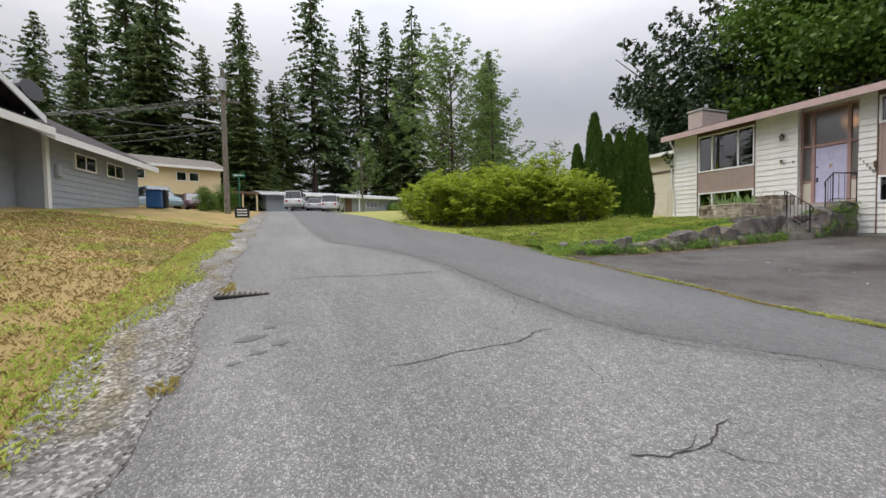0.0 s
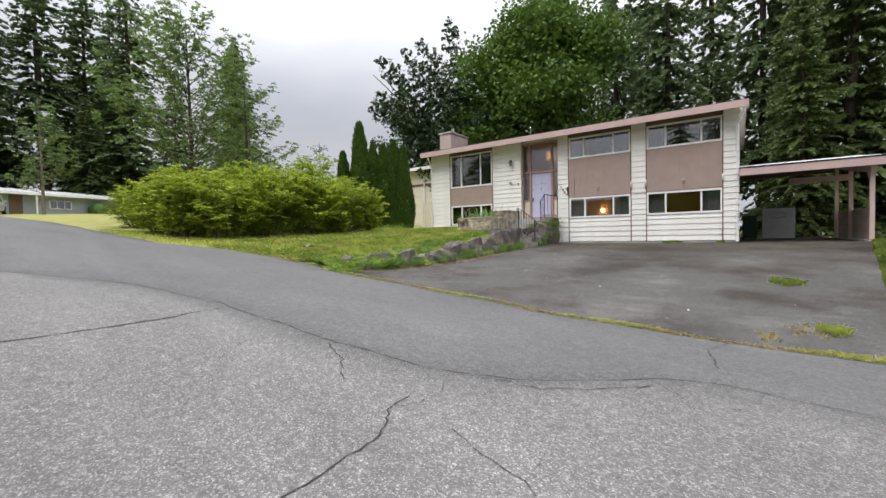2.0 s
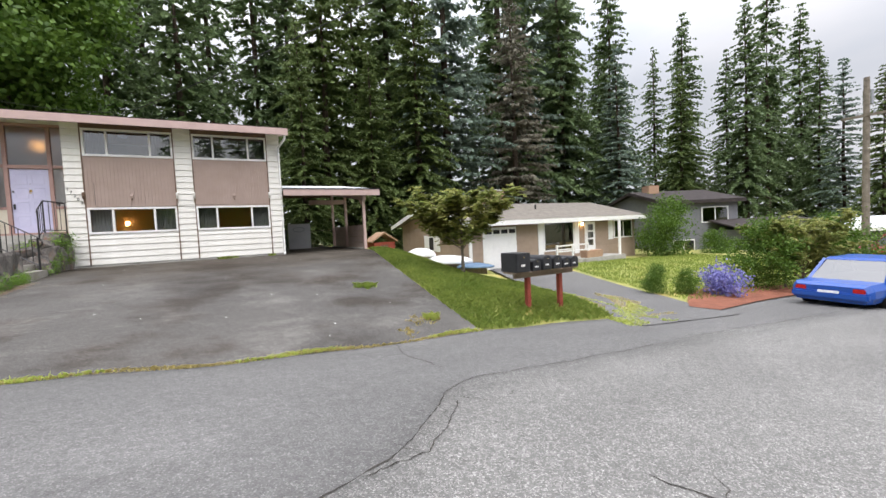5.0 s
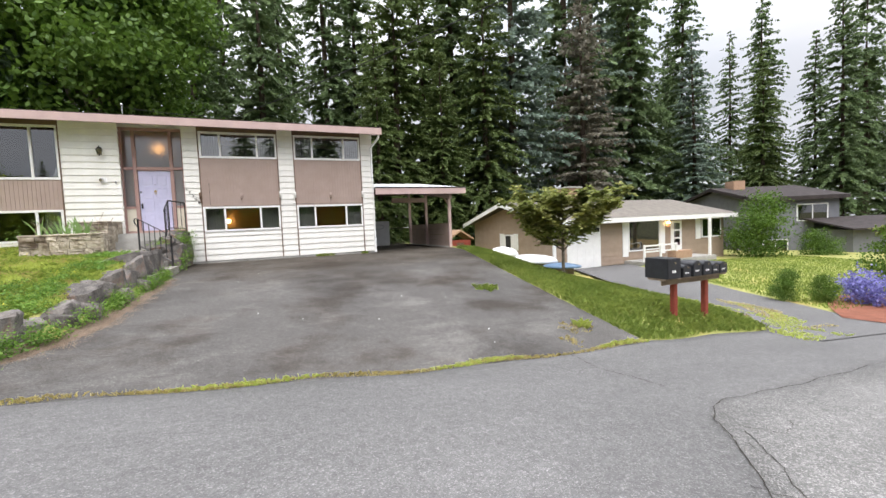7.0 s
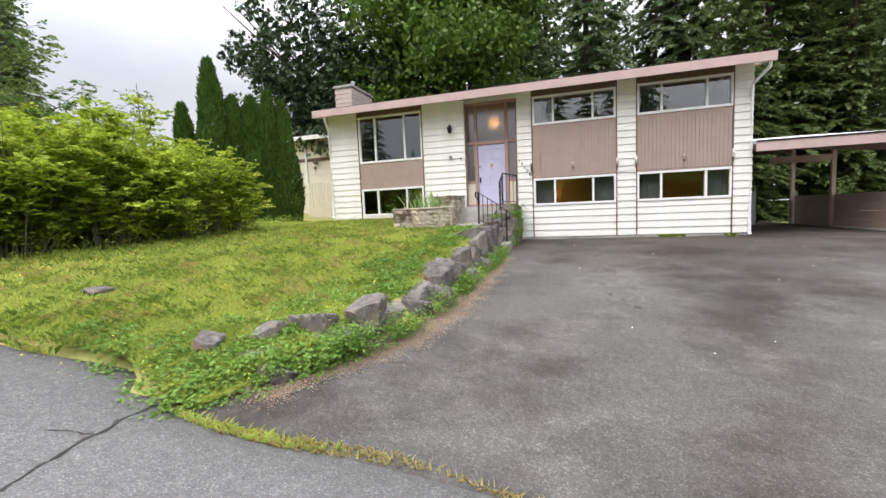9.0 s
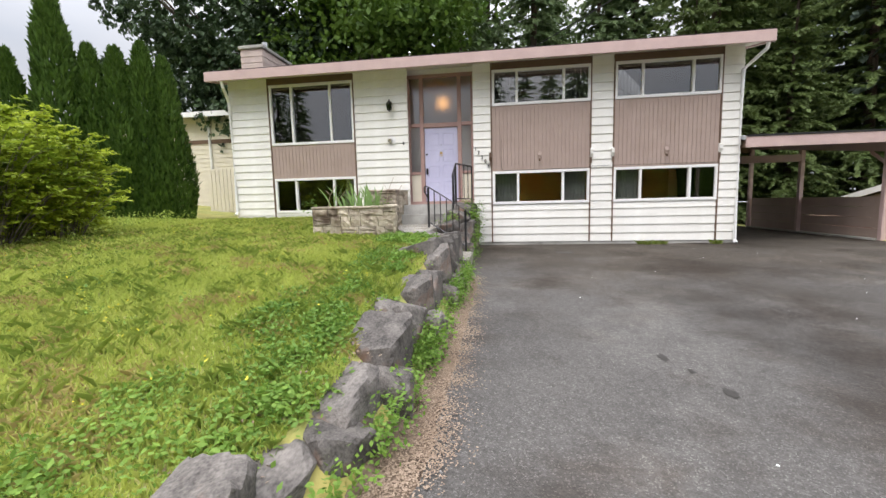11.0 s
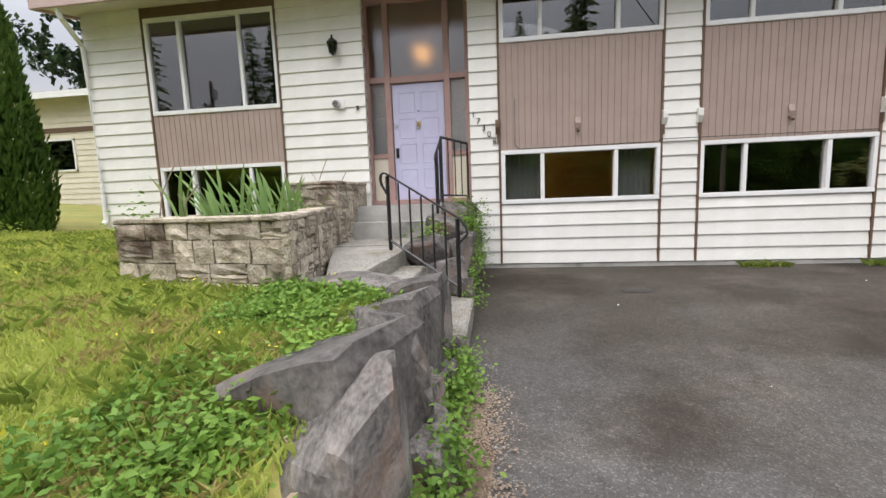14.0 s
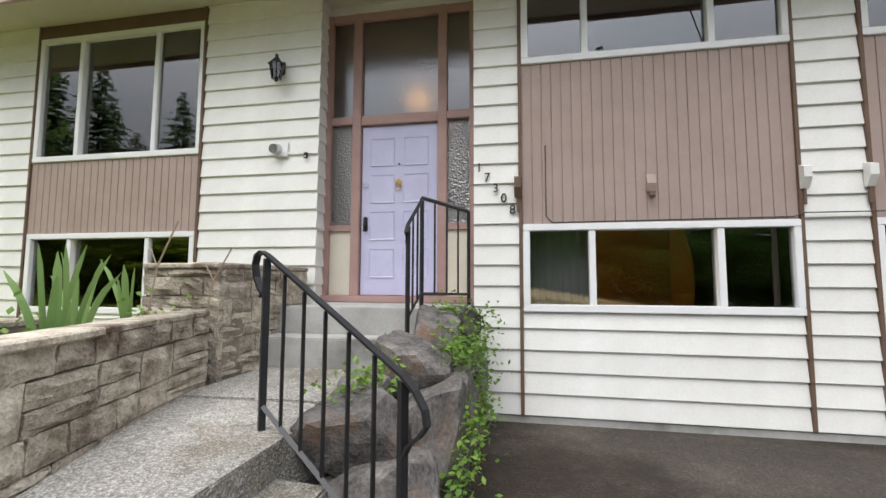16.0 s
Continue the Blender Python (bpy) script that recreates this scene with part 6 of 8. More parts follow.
part("wing_rake", extrude_profile([(0.6, 2.75), (-4.0, 4.85), (-8.6, 2.75), (-8.6, 3.0), (-4.0, 5.1), (0.6, 3.0)], "y", 0.25, 0.3), M_WHITE, gh)
part("wing_eave", bx(-6.8, -0.65, -0.72, -0.66, 2.1, 2.34), M_WHITE, gh)
part("porch_roof", extrude_profile([(-0.5, 2.4), (1.2, 2.75), (1.2, 2.82), (-0.5, 2.47)], "x", -6.8, -0.5), M_DKROOF, gh)
part("wing_gable", extrude_profile([(0.0, 2.5), (-4.0, 4.7), (-6.4, 3.5), (-6.4, 2.5)], "y", 0.9, 1.0), M_GREY, gh)
dish = part("satellite_dish", tube([(0.3, 0.6, 3.75), (0.25, 0.42, 3.8)], 0.42, 18, None, 0.38), M_IRON, gh, "dark satellite dish on the roof")
part("dish_arm", tube([(0.3, 0.7, 3.0), (0.3, 0.6, 3.7)], 0.03), M_CHROME, dish)
gh.matrix_basis = pose(-17.1, -7.85, 3.03, 0, 0, 171.1)

# pale yellow house behind it
yh = gable_house("yellow_house", 9.0, 9, 0.2, 3.0, 4.3, M_YELLOW, M_ROOF, "pale yellow split-level house with brown lower storey", 0.6)
part("lower_wall", bx(0.3, 8.7, 0.2, 8, -2.6, 0.2), M_DKGREY, yh, "dark brown lower storey")
for a in (0.6, 1.6, 5.0, 6.1):
    far_window(yh, a, a + 0.9, 1.5, 2.4, -0.03, 0)
part("carport_roof", bx(9.0, 13.0, 0.5, 7.5, 0.6, 0.85, 0.01), M_BROWN, yh)
for a in (10.0, 11.4, 12.9):
    part("carport_post", bx(a - 0.08, a + 0.08, 0.6, 0.76, -2.6, 0.6, 0.01), M_YELLOW, yh)
part("carport_wall", bx(9.0, 13.0, 7.3, 7.5, -2.6, 0.6), M_BROWN, yh)
yh.matrix_basis = pose(-45.0, -14.5, 5.85, 0, 0, 112)

# long low house at the street's end
fh = gable_house("rambler_house", 20.0, 9, 0.0, 2.35, 3.0, M_GREY, M_MEMB, "long low grey house with a pale roof and white eaves", 0.8, False)
part("garage_door", bx(3.2, 8.4, -0.04, 0.0, 0.0, 2.1), M_DKGREY, fh)
far_window(fh, 13.3, 15.2, 0.9, 1.8, -0.03, 2)
part("front_door", bx(10.2, 11.2, -0.05, 0.0, 0.1, 2.1), M_BROWN, fh)
for a in (12.0, 19.6):
    part("porch_post", bx(a - 0.06, a + 0.06, -0.7, -0.58, 0.0, 2.2), M_WHITE, fh)
part("shrub_clump", ball(17.4, -0.6, 0.8, 0.9), M_CYP, fh)
fh.matrix_basis = pose(-53.7, -1.9, 4.55, 0, 0, 105.9)

# tan house east of the driveway
th = gable_house("tan_house", 13.0, 7.8, -0.7, 2.4, 3.35, M_TAN, M_ROOF, "single-storey tan lap-sided house with white trim", 0.55)
part("garage_door", bx(0.75, 2.95, -0.05, 0.0, -0.1, 2.05, 0.01), M_WHITE, th, "white panelled garage door")
for i in range(4):
    part("garage_light", bx(0.9 + i * 0.52, 1.3 + i * 0.52, -0.062, -0.05, 1.72, 1.92, 0), M_BLACKROOM, th)
    for k in range(3):
        part("door_panel", bx(0.86 + i * 0.52, 1.3 + i * 0.52, -0.064, -0.05, 0.05 + k * 0.53, 0.45 + k * 0.53, 0.006), M_WHITE, th)
far_window(th, 4.9, 7.3, 0.55, 2.2, -0.03, 0)
for a in (4.5, 7.35):
    part("white_panel", bx(a, a + 0.4, -0.06, 0, 0.3, 2.3, 0.005), M_WHITE, th)
part("front_door", bx(8.25, 9.15, -0.06, 0.0, 0.05, 2.1, 0.005), M_WHITE, th, "white front door with glazed panels")
for k in range(3):
    part("door_light", bx(8.5, 8.95, -0.07, -0.055, 0.7 + k * 0.45, 1.05 + k * 0.45, 0), M_DARKWIN, th)
part("porch_lamp", ball(7.95, -0.12, 2.0, 0.07), M_BULB, th)
far_window(th, 10.9, 12.7, 1.0, 2.15, -0.03, 1)
part("shutter", bx(10.4, 10.83, -0.05, 0, 0.95, 2.2, 0.005), M_WHITE, th)
part("porch_slab", bx(4.6, 10.3, -1.3, 0, -0.4, 0.1, 0.02), M_CONC, th)
part("planter_box", bx(7.0, 8.3, -1.25, -0.75, 0.1, 0.5, 0.01), M_BRICK, th)
part("porch_post", bx(9.9, 10.02, -1.2, -1.08, 0.1, 2.2, 0.01), M_WHITE, th)
for z in (0.55, 0.85):
    part("porch_rail", bx(4.7, 7.2, -1.2, -1.12, z, z + 0.07, 0.005), M_WHITE, th)
for a in (4.7, 5.9, 7.1):
    part("rail_post", bx(a, a + 0.09, -1.21, -1.12, 0.1, 0.95, 0.005), M_WHITE, th)
part("chimney", bx(4.6, 5.7, 4.2, 5.2, 2.6, 4.35, 0.02), M_BRICK, th, "tan brick chimney")
part("chimney_cap", bx(4.52, 5.78, 4.12, 5.28, 4.35, 4.45, 0.01), M_CONC, th)
part("vent_pipe", tube([(6.3, 2.0, 2.9), (6.3, 2.0, 3.3)], 0.05), M_IRON, th)
for k in range(12):
    zz = -0.7 + k * 0.22
    part("siding_board", extrude_profile([(0, zz), (-0.028, zz), (-0.006, zz + 0.22), (0, zz + 0.22)], "y", 0, 7.8), M_TAN, th)
w = part("window", bx(-0.07, 0.0, 3.4, 4.3, 0.85, 1.7, 0.004), M_WHITE, th, "white framed window")
part("pane", bx(-0.08, -0.075, 3.6, 4.1, 0.92, 1.63), M_BLACKROOM, w)
for a in (2.95, 4.32):
    part("shutter", bx(-0.06, 0, a, a + 0.42, 0.82, 1.75, 0.004), M_WHITE, th)
part("corner_board", bx(-0.05, 0.08, -0.05, 0.08, -0.7, 2.3, 0.004), M_WHITE, th)
th.matrix_basis = pose(8.1, 17.6, 0.0, 0, 0, 2)

# grey two-storey house farther east
g2 = gable_house("grey_house", 6.0, 8, -2.2, 2.6, 3.5, M_DKGREY, M_DKROOF, "dark grey two-storey house with white windows", 0.4, trim=M_DKROOF)
far_window(g2, 3.0, 5.2, 0.9, 2.1, -0.03, 1)
far_window(g2, 0.6, 2.4, -1.6, -0.3, -0.03, 1)
part("lean_to_wall", bx(4.0, 10.5, -3.0, 0.0, -2.2, 0.3), M_DKGREY, g2)
part("lean_to_roof", extrude_profile([(-3.5, 0.3), (0.1, 1.0), (0.1, 1.1), (-3.5, 0.4)], "x", 3.5, 11.0), M_DKROOF, g2)
far_window(g2, 8.0, 9.6, -1.6, -0.4, -3.03, 0)
part("chimney", bx(0.8, 1.7, 3.0, 4.0, 2.4, 4.1, 0.02), M_BRICK, g2)
g2.matrix_basis = pose(26.5, 19.5, 0.7, 0, 0, -22)
g3 = gable_house("low_house", 9.0, 8, -1.4, 1.2, 1.9, M_DKGREY, M_MEMB, "low house with a pale roof far down the street", 0.5, False)
far_window(g3, 2.0, 4.0, -0.4, 0.6, -0.03, 1)
g3.matrix_basis = pose(40.0, 13.0, -0.6, 0, 0, -70)

# cream house and board fence to the north-west
ch = gable_house("cream_house", 9.0, 8, -1.6, 3.2, 3.9, M_CREAM, M_ROOF, "cream lap-sided house behind the hedge", 0.6)
part("brown_band", bx(-0.02, 9.02, -0.05, 0.0, 1.75, 1.95), M_BROWN, ch)
part("downpipe", tube([(7.2, -0.1, 3.1), (7.2, -0.1, -1.4)], 0.06), M_WHITE, ch)
far_window(ch, 2.0, 4.5, 0.2, 1.5, -0.03, 1)
ch.matrix_basis = pose(-28.2, 26.2, 4.1, 0, 0, 0)
fence = thing("board_fence", (-16.6, 23, 2.4), "cream vertical board fence beside the house", "fence")
for i in range(24):
    part("slat", bx(-18.9 + i * 0.18, -18.9 + i * 0.18 + 0.165, 23.0, 23.03, 2.3, 4.25, 0.004), M_CREAM, fence)
part("rail", bx(-18.9, -14.6, 23.03, 23.08, 3.9, 4.0), M_CREAM, fence)
wf = thing("wooden_fence", (-50, 20, 4.6), "weathered grey board fence at the street's end", "fence")
for i in range(40):
    part("slat", bx(-52 + i * 0.3, -52 + i * 0.3 + 0.28, 19.0, 19.03, 4.2, 6.0, 0), M_DKGREY, wf)
hf = thing("wire_fence", (-19, 10, 2.4), "low dark wooden fence behind the shrubs", "fence")
for i in range(9):
    part("post", bx(-22.5 + i * 0.75, -22.42 + i * 0.75, 11.7 + i * 0.22, 11.78 + i * 0.22, 2.1, 3.1, 0.01), M_BARK, hf)
for z in (2.5, 2.9):
    part("rail", bar([(-22.5, 11.75, z), (-16.4, 13.55, z)], 0.06), M_BARK, hf)


# ---- vehicles ----
M_TYRE = mat("tyre_rubber", (0.012, 0.012, 0.012), (0.025, 0.025, 0.025), 0.85, 10, 60, 0.1)
M_TAIL = mat("red_tail_light", (0.35, 0.01, 0.01), (0.45, 0.02, 0.02), 0.25, 10, 60, 0)
M_LAMPW = mat("headlight", (0.6, 0.6, 0.6), (0.75, 0.75, 0.75), 0.15, 10, 60, 0)
M_CARGLASS = glass("car_glass", (0.1, 0.11, 0.12))


def car(name, L, W, H, hood, trunk_len, colour, label, at, kind="sedan"):
    """A car along local x (front at +x): body, cabin, glass, wheels, lights, bumpers."""
    c = thing(name, (0, 0, 0), label, "car", "parked vehicles")
    paint = mat(name + "_paint", colour, tuple(min(1, v * 1.12) for v in colour), 0.28, 2, 40, 0.0, spec=0.5)
    belt, sill = H * 0.56, 0.24
    bm = bmesh.new()
    secs = []
    for x, zt, wf_ in ((-L / 2, belt * 0.9, 0.86), (-L / 2 + 0.12, belt, 0.96), (-L * 0.2, belt * 1.02, 1.0), (L * 0.2, belt * 1.0, 1.0), (L / 2 - hood * 0.5, belt * 0.94, 0.97), (L / 2 - 0.1, belt * 0.78, 0.9), (L / 2, belt * 0.6, 0.8)):
        w = W / 2 * wf_
        secs.append([bm.verts.new(p) for p in ((x, -w * 0.92, sill), (x, -w, sill + 0.15), (x, -w, zt * 0.8), (x, -w * 0.9, zt), (x, w * 0.9, zt), (x, w, zt * 0.8), (x, w, sill + 0.15), (x, w * 0.92, sill))])
    for a, b in zip(secs, secs[1:]):
        for i in range(8):
            bm.faces.new((a[i], a[(i + 1) % 8], b[(i + 1) % 8], b[i]))
    bm.faces.new(secs[0])
    bm.faces.new(secs[-1][::-1])
    part("body", bm, paint, c)
    xr0, xr1 = (-L / 2 + trunk_len, L / 2 - hood)
    lean_r, lean_f = (0.1 if kind != "sedan" else 0.55), 0.6

    def cab(z0, z1, ins0, ins1, w0, w1):
        b = bmesh.new()
        lo = [b.verts.new(p) for p in ((xr0 + ins0 * lean_r, -w0, z0), (xr1 - ins0 * lean_f, -w0, z0), (xr1 - ins0 * lean_f, w0, z0), (xr0 + ins0 * lean_r, w0, z0))]
        hi = [b.verts.new(p) for p in ((xr0 + ins1 * lean_r, -w1, z1), (xr1 - ins1 * lean_f, -w1, z1), (xr1 - ins1 * lean_f, w1, z1), (xr0 + ins1 * lean_r, w1, z1))]
        b.faces.new(lo[::-1])
        b.faces.new(hi)
        for i in range(4):
            j = (i + 1) % 4
            b.faces.new((lo[i], lo[j], hi[j], hi[i]))
        return b
    part("glasshouse", cab(belt * 0.98, H - 0.07, 0, 1, W * 0.455, W * 0.39), M_CARGLASS, c, "dark tinted windows")
    b = cab(H - 0.08, H, 0.97, 1.12, W * 0.4, W * 0.36)
    bmesh.ops.bevel(b, geom=b.edges[:], offset=0.02, segments=2, affect="EDGES")
    part("roof", b, paint, c)
    for sgn in (-1, 1):
        for xx, xt in ((xr0, xr0 + lean_r), (xr1, xr1 - lean_f), ((xr0 + xr1) / 2, (xr0 + xr1) / 2 - 0.05)):
            part("pillar", bar([(xx, sgn * W * 0.455, belt * 0.96), (xt, sgn * W * 0.39, H - 0.05)], 0.07), paint, c)
        for x in (-L * 0.3, L * 0.31):
            t = part("wheel", tube([(x, sgn * (W / 2 - 0.2), 0.33), (x, sgn * (W / 2 + 0.01), 0.33)], 0.33, 20), M_TYRE, c)
            part("rim", tube([(x, sgn * (W / 2 - 0.02), 0.33), (x, sgn * (W / 2 + 0.02), 0.33)], 0.2, 14), M_CHROME, t)
        part("tail_light", bx(-L / 2 - 0.02, -L / 2 + 0.08, sgn * W * 0.34 - 0.12, sgn * W * 0.34 + 0.12, belt * 0.68, belt * 0.86, 0.015), M_TAIL, c)
        part("headlight", bx(L / 2 - 0.12, L / 2 - 0.01, sgn * W * 0.32 - 0.14, sgn * W * 0.32 + 0.14, belt * 0.52, belt * 0.68, 0.02), M_LAMPW, c)
        part("mirror", bx(xr1 - 0.35, xr1 - 0.2, sgn * (W / 2 + 0.08) - 0.08, sgn * (W / 2 + 0.08) + 0.08, belt, belt + 0.14, 0.03), paint, c)
    part("bumper", bx(-L / 2 - 0.07, -L / 2 + 0.1, -W * 0.45, W * 0.45, 0.3, 0.5, 0.04), M_CHROME if kind == "truck" else paint, c)
    part("bumper", bx(L / 2 - 0.08, L / 2 + 0.05, -W * 0.42, W * 0.42, 0.28, 0.46, 0.04), paint, c)
    part("number_plate", bx(-L / 2 - 0.05, -L / 2 - 0.02, -0.22, 0.22, belt * 0.62, belt * 0.74, 0.004), M_WHITE, c)
    c.matrix_basis = pose(*at)
    return c


def on_road(x, y):
    return road_z(x, y) + 0.01


car("white_pickup", 5.6, 1.95, 1.95, 1.5, 0.15, (0.6, 0.61, 0.62), "white pickup truck with a canopy over the bed", (-49.5, 1.5, on_road(-49.5, 1.5) + 0.08, 0, 0, 168), "truck")
car("silver_suv", 4.7, 1.9, 1.75, 1.2, 0.15, (0.5, 0.51, 0.52), "silver-white sport utility vehicle parked at the street's end", (-48.0, 5.3, on_road(-48, 5.3), 0, 0, 163), "suv")
car("white_hatchback", 4.1, 1.75, 1.45, 1.0, 0.3, (0.55, 0.56, 0.58), "small white hatchback parked between larger vehicles", (-51.5, 3.8, on_road(-51.5, 3.8), 0, 0, 168), "hatch")
car("blue_sedan", 4.4, 1.75, 1.25, 1.2, 0.75, (0.012, 0.07, 0.32), "bright blue sedan parked at the street's edge", (12.9, 4.55, on_road(12.9, 4.55), 0, 0, -6))
car("blue_grey_suv", 4.5, 1.85, 1.7, 1.1, 0.2, (0.2, 0.28, 0.33), "blue-grey sport utility vehicle by the grey house", (-34.6, -8.9, land(-34.6, -8.9), 0, 0, 40), "suv")
car("maroon_sedan", 4.5, 1.8, 1.4, 1.2, 0.8, (0.1, 0.05, 0.07), "dark maroon sedan in the yellow house's driveway", (-38.0, -6.9, land(-38.0, -6.9), 0, 0, 20))
car("red_suv", 4.5, 1.85, 1.65, 1.1, 0.2, (0.22, 0.03, 0.03), "dark red vehicle parked far down the street", (33.5, 9.0, land(33.5, 9.0), 0, 0, 100), "suv")

# ---- street furniture ----
M_REDPOST = mat("red_stained_post", (0.22, 0.045, 0.03), (0.32, 0.075, 0.05), 0.8, 6, 50, 0.3)
M_MAIL = mat("black_mailbox_metal", (0.012, 0.013, 0.016), (0.028, 0.03, 0.035), 0.45, 5, 60, 0.05, spec=0.5)
M_BOARD = mat("weathered_board", (0.2, 0.15, 0.11), (0.34, 0.27, 0.21), 0.9, 6, 50, 0.4)
stand = thing("mailbox_stand", (3.2, 7.05, land(3.2, 7.05)), "wooden mailbox stand with two red posts", "mailbox stand")
for px in (2.82, 3.72):
    part("post", bx(px - 0.05, px + 0.05, 7.0, 7.1, land(px, 7.05) - 0.1, 1.17, 0.008), M_REDPOST, stand)
part("shelf", bx(2.35, 4.1, 6.85, 7.25, 1.14, 1.18, 0.005), M_BOARD, stand)
part("cross_board", bx(2.4, 4.05, 6.96, 7.0, 1.04, 1.14, 0.005), M_BOARD, stand)


def mailbox(x, w, h, d):
    m = thing("mailbox", (x, 7.02, 1.18), "black metal mailbox on a shared wooden stand", "mailbox", "row of mailboxes")
    prof = [(x - w / 2, 1.182), (x + w / 2, 1.182), (x + w / 2, 1.18 + h * 0.72)]
    if w < 0.3:
        prof += [(x + w / 2 * math.cos(a), 1.18 + h * 0.72 + h * 0.28 * math.sin(a)) for a in np.linspace(0.2, math.pi - 0.2, 9)]
    else:
        prof += [(x + w / 2, 1.18 + h), (x - w / 2, 1.18 + h)]
    prof += [(x - w / 2, 1.18 + h * 0.72)]
    part("box", extrude_profile(prof, "y", 7.05 - d / 2, 7.05 + d / 2), M_MAIL, m)
    part("door", extrude_profile([(x + (p[0] - x) * 0.93, 1.19 + (p[1] - 1.18) * 0.93) for p in prof], "y", 7.05 - d / 2 - 0.012, 7.05 - d / 2), M_MAIL, m)
    part("latch", bx(x - 0.02, x + 0.02, 7.05 - d / 2 - 0.035, 7.05 - d / 2 - 0.01, 1.18 + h * 0.75, 1.18 + h * 0.82, 0.004), M_CHROME, m)
    for i in range(3):
        part("number_bar", bx(x - 0.06 + i * 0.035, x - 0.035 + i * 0.035, 7.05 - d / 2 - 0.014, 7.05 - d / 2 - 0.012, 1.18 + h * 0.3, 1.18 + h * 0.42), M_WHITE, m)
    part("flag", bx(x + w / 2, x + w / 2 + 0.008, 7.0, 7.05, 1.25, 1.18 + h * 0.9, 0.001), M_REDPOST, m)


for x, w, h, d in ((2.52, 0.36, 0.39, 0.5), (2.88, 0.22, 0.24, 0.48), (3.16, 0.24, 0.3, 0.5), (3.45, 0.24, 0.28, 0.5), (3.72, 0.2, 0.22, 0.46), (3.96, 0.22, 0.23, 0.46)):
    mailbox(x, w, h, d)


def pole(x, y, z, H, label):
    p = thing("utility_pole", (x, y, z), label, "utility pole", "utility poles")
    part("post", tube([(x, y, z - 0.3), (x + 0.1, y, z + H)], 0.17, 12, None, 0.12), M_BARK2, p)
    part("crossarm", bx(x - 0.06, x + 0.06, y - 0.9, y + 0.9, z + H - 1.9, z + H - 1.78), M_BARK2, p)
    part("transformer", tube([(x + 0.32, y, z + H - 1.3), (x + 0.32, y, z + H - 0.6)], 0.2, 14), M_CHROME, p)
    part("lamp_arm", tube([(x, y, z + H * 0.63), (x - 0.1, y - 1.6, z + H * 0.66)], 0.03), M_CHROME, p)
    part("lamp_head", bx(x - 0.2, x, y - 2.2, y - 1.6, z + H * 0.655, z + H * 0.68, 0.02), M_CHROME, p)
    for a in (-0.8, -0.3, 0.3, 0.8):
        part("insulator", tube([(x, y + a, z + H - 1.78), (x, y + a, z + H - 1.6)], 0.04, 8), M_CURT, p)


pole(-27.3, -3.45, 3.1, 8.6, "weathered wooden utility pole with transformer")
pole(25.4, 8.25, -0.9, 9.4, "brown wooden utility pole down the street")
pole(9.0, -6.0, -0.3, 9.5, "wooden utility pole across the street")


def wire(a, b, sag, r=0.011):
    pts = [tuple(a[i] + (b[i] - a[i]) * t - (sag * 4 * t * (1 - t) if i == 2 else 0) for i in range(3)) for t in np.linspace(0, 1, 22)]
    w_ = part("overhead_wire", tube(pts, r, 5), M_IRON)
    tagged(w_, "thin black overhead wire", "wire", "overhead wires")


wire((-5.4, 18.5, 6.75), (9.0, -6.0, 8.6), 0.5)
wire((-9.3, 20.2, 7.3), (-5.4, 18.5, 6.75), 0.1, 0.008)
for dy, dz in ((0.8, -1.6), (0.3, -1.6), (-0.3, -1.6), (0, -3.2), (0, -3.6)):
    wire((-27.3, -3.45 + dy, 11.7 + dz), (-40.0, -32.0 + dy, 12.5 + dz), 1.0, 0.02)
wire((-27.3, -3.45, 8.6), (-20.5, -9.0, 7.2), 0.5, 0.02)
mast = thing("roof_mast", (-9.3, 20.2, 6.8), "thin service mast on the roof", "mast")
part("pipe", tube([(-9.3, 20.2, 6.7), (-9.3, 20.2, 7.35)], 0.025), M_CHROME, mast)
part("head", ball(-9.3, 20.2, 7.38, 0.05), M_CHROME, mast)
M_SIGN = mat("green_sign", (0.02, 0.16, 0.09), (0.03, 0.2, 0.12), 0.5, 10, 60, 0)
ss = thing("street_sign", (-30.3, -3.0, 3.3), "green street name sign on a thin post", "sign")
part("post", tube([(-30.3, -3.0, 3.2), (-30.3, -3.0, 6.0)], 0.035), M_SIGN, ss)
part("plate", bx(-30.32, -30.28, -3.4, -2.6, 5.75, 5.98, 0.004), M_SIGN, ss)
part("plate", bx(-30.7, -29.9, -3.02, -2.98, 5.5, 5.72, 0.004), M_SIGN, ss)
part("letter_bar", bx(-30.279, -30.274, -3.3, -2.7, 5.83, 5.9), M_WHITE, ss)
es = thing("yard_sign", (-21.5, -2.2, 2.6), "small black sandwich board with white text lines", "sign")
part("panel", bx(-21.53, -21.47, -2.55, -1.9, 2.65, 3.15, 0.005), M_IRON, es)
for i in range(3):
    part("text_bar", bx(-21.468, -21.462, -2.45, -2.0, 2.75 + i * 0.13, 2.8 + i * 0.13), M_WHITE, es)
M_BINBLUE = mat("blue_plastic", (0.02, 0.08, 0.22), (0.03, 0.11, 0.28), 0.5, 5, 50, 0.03)
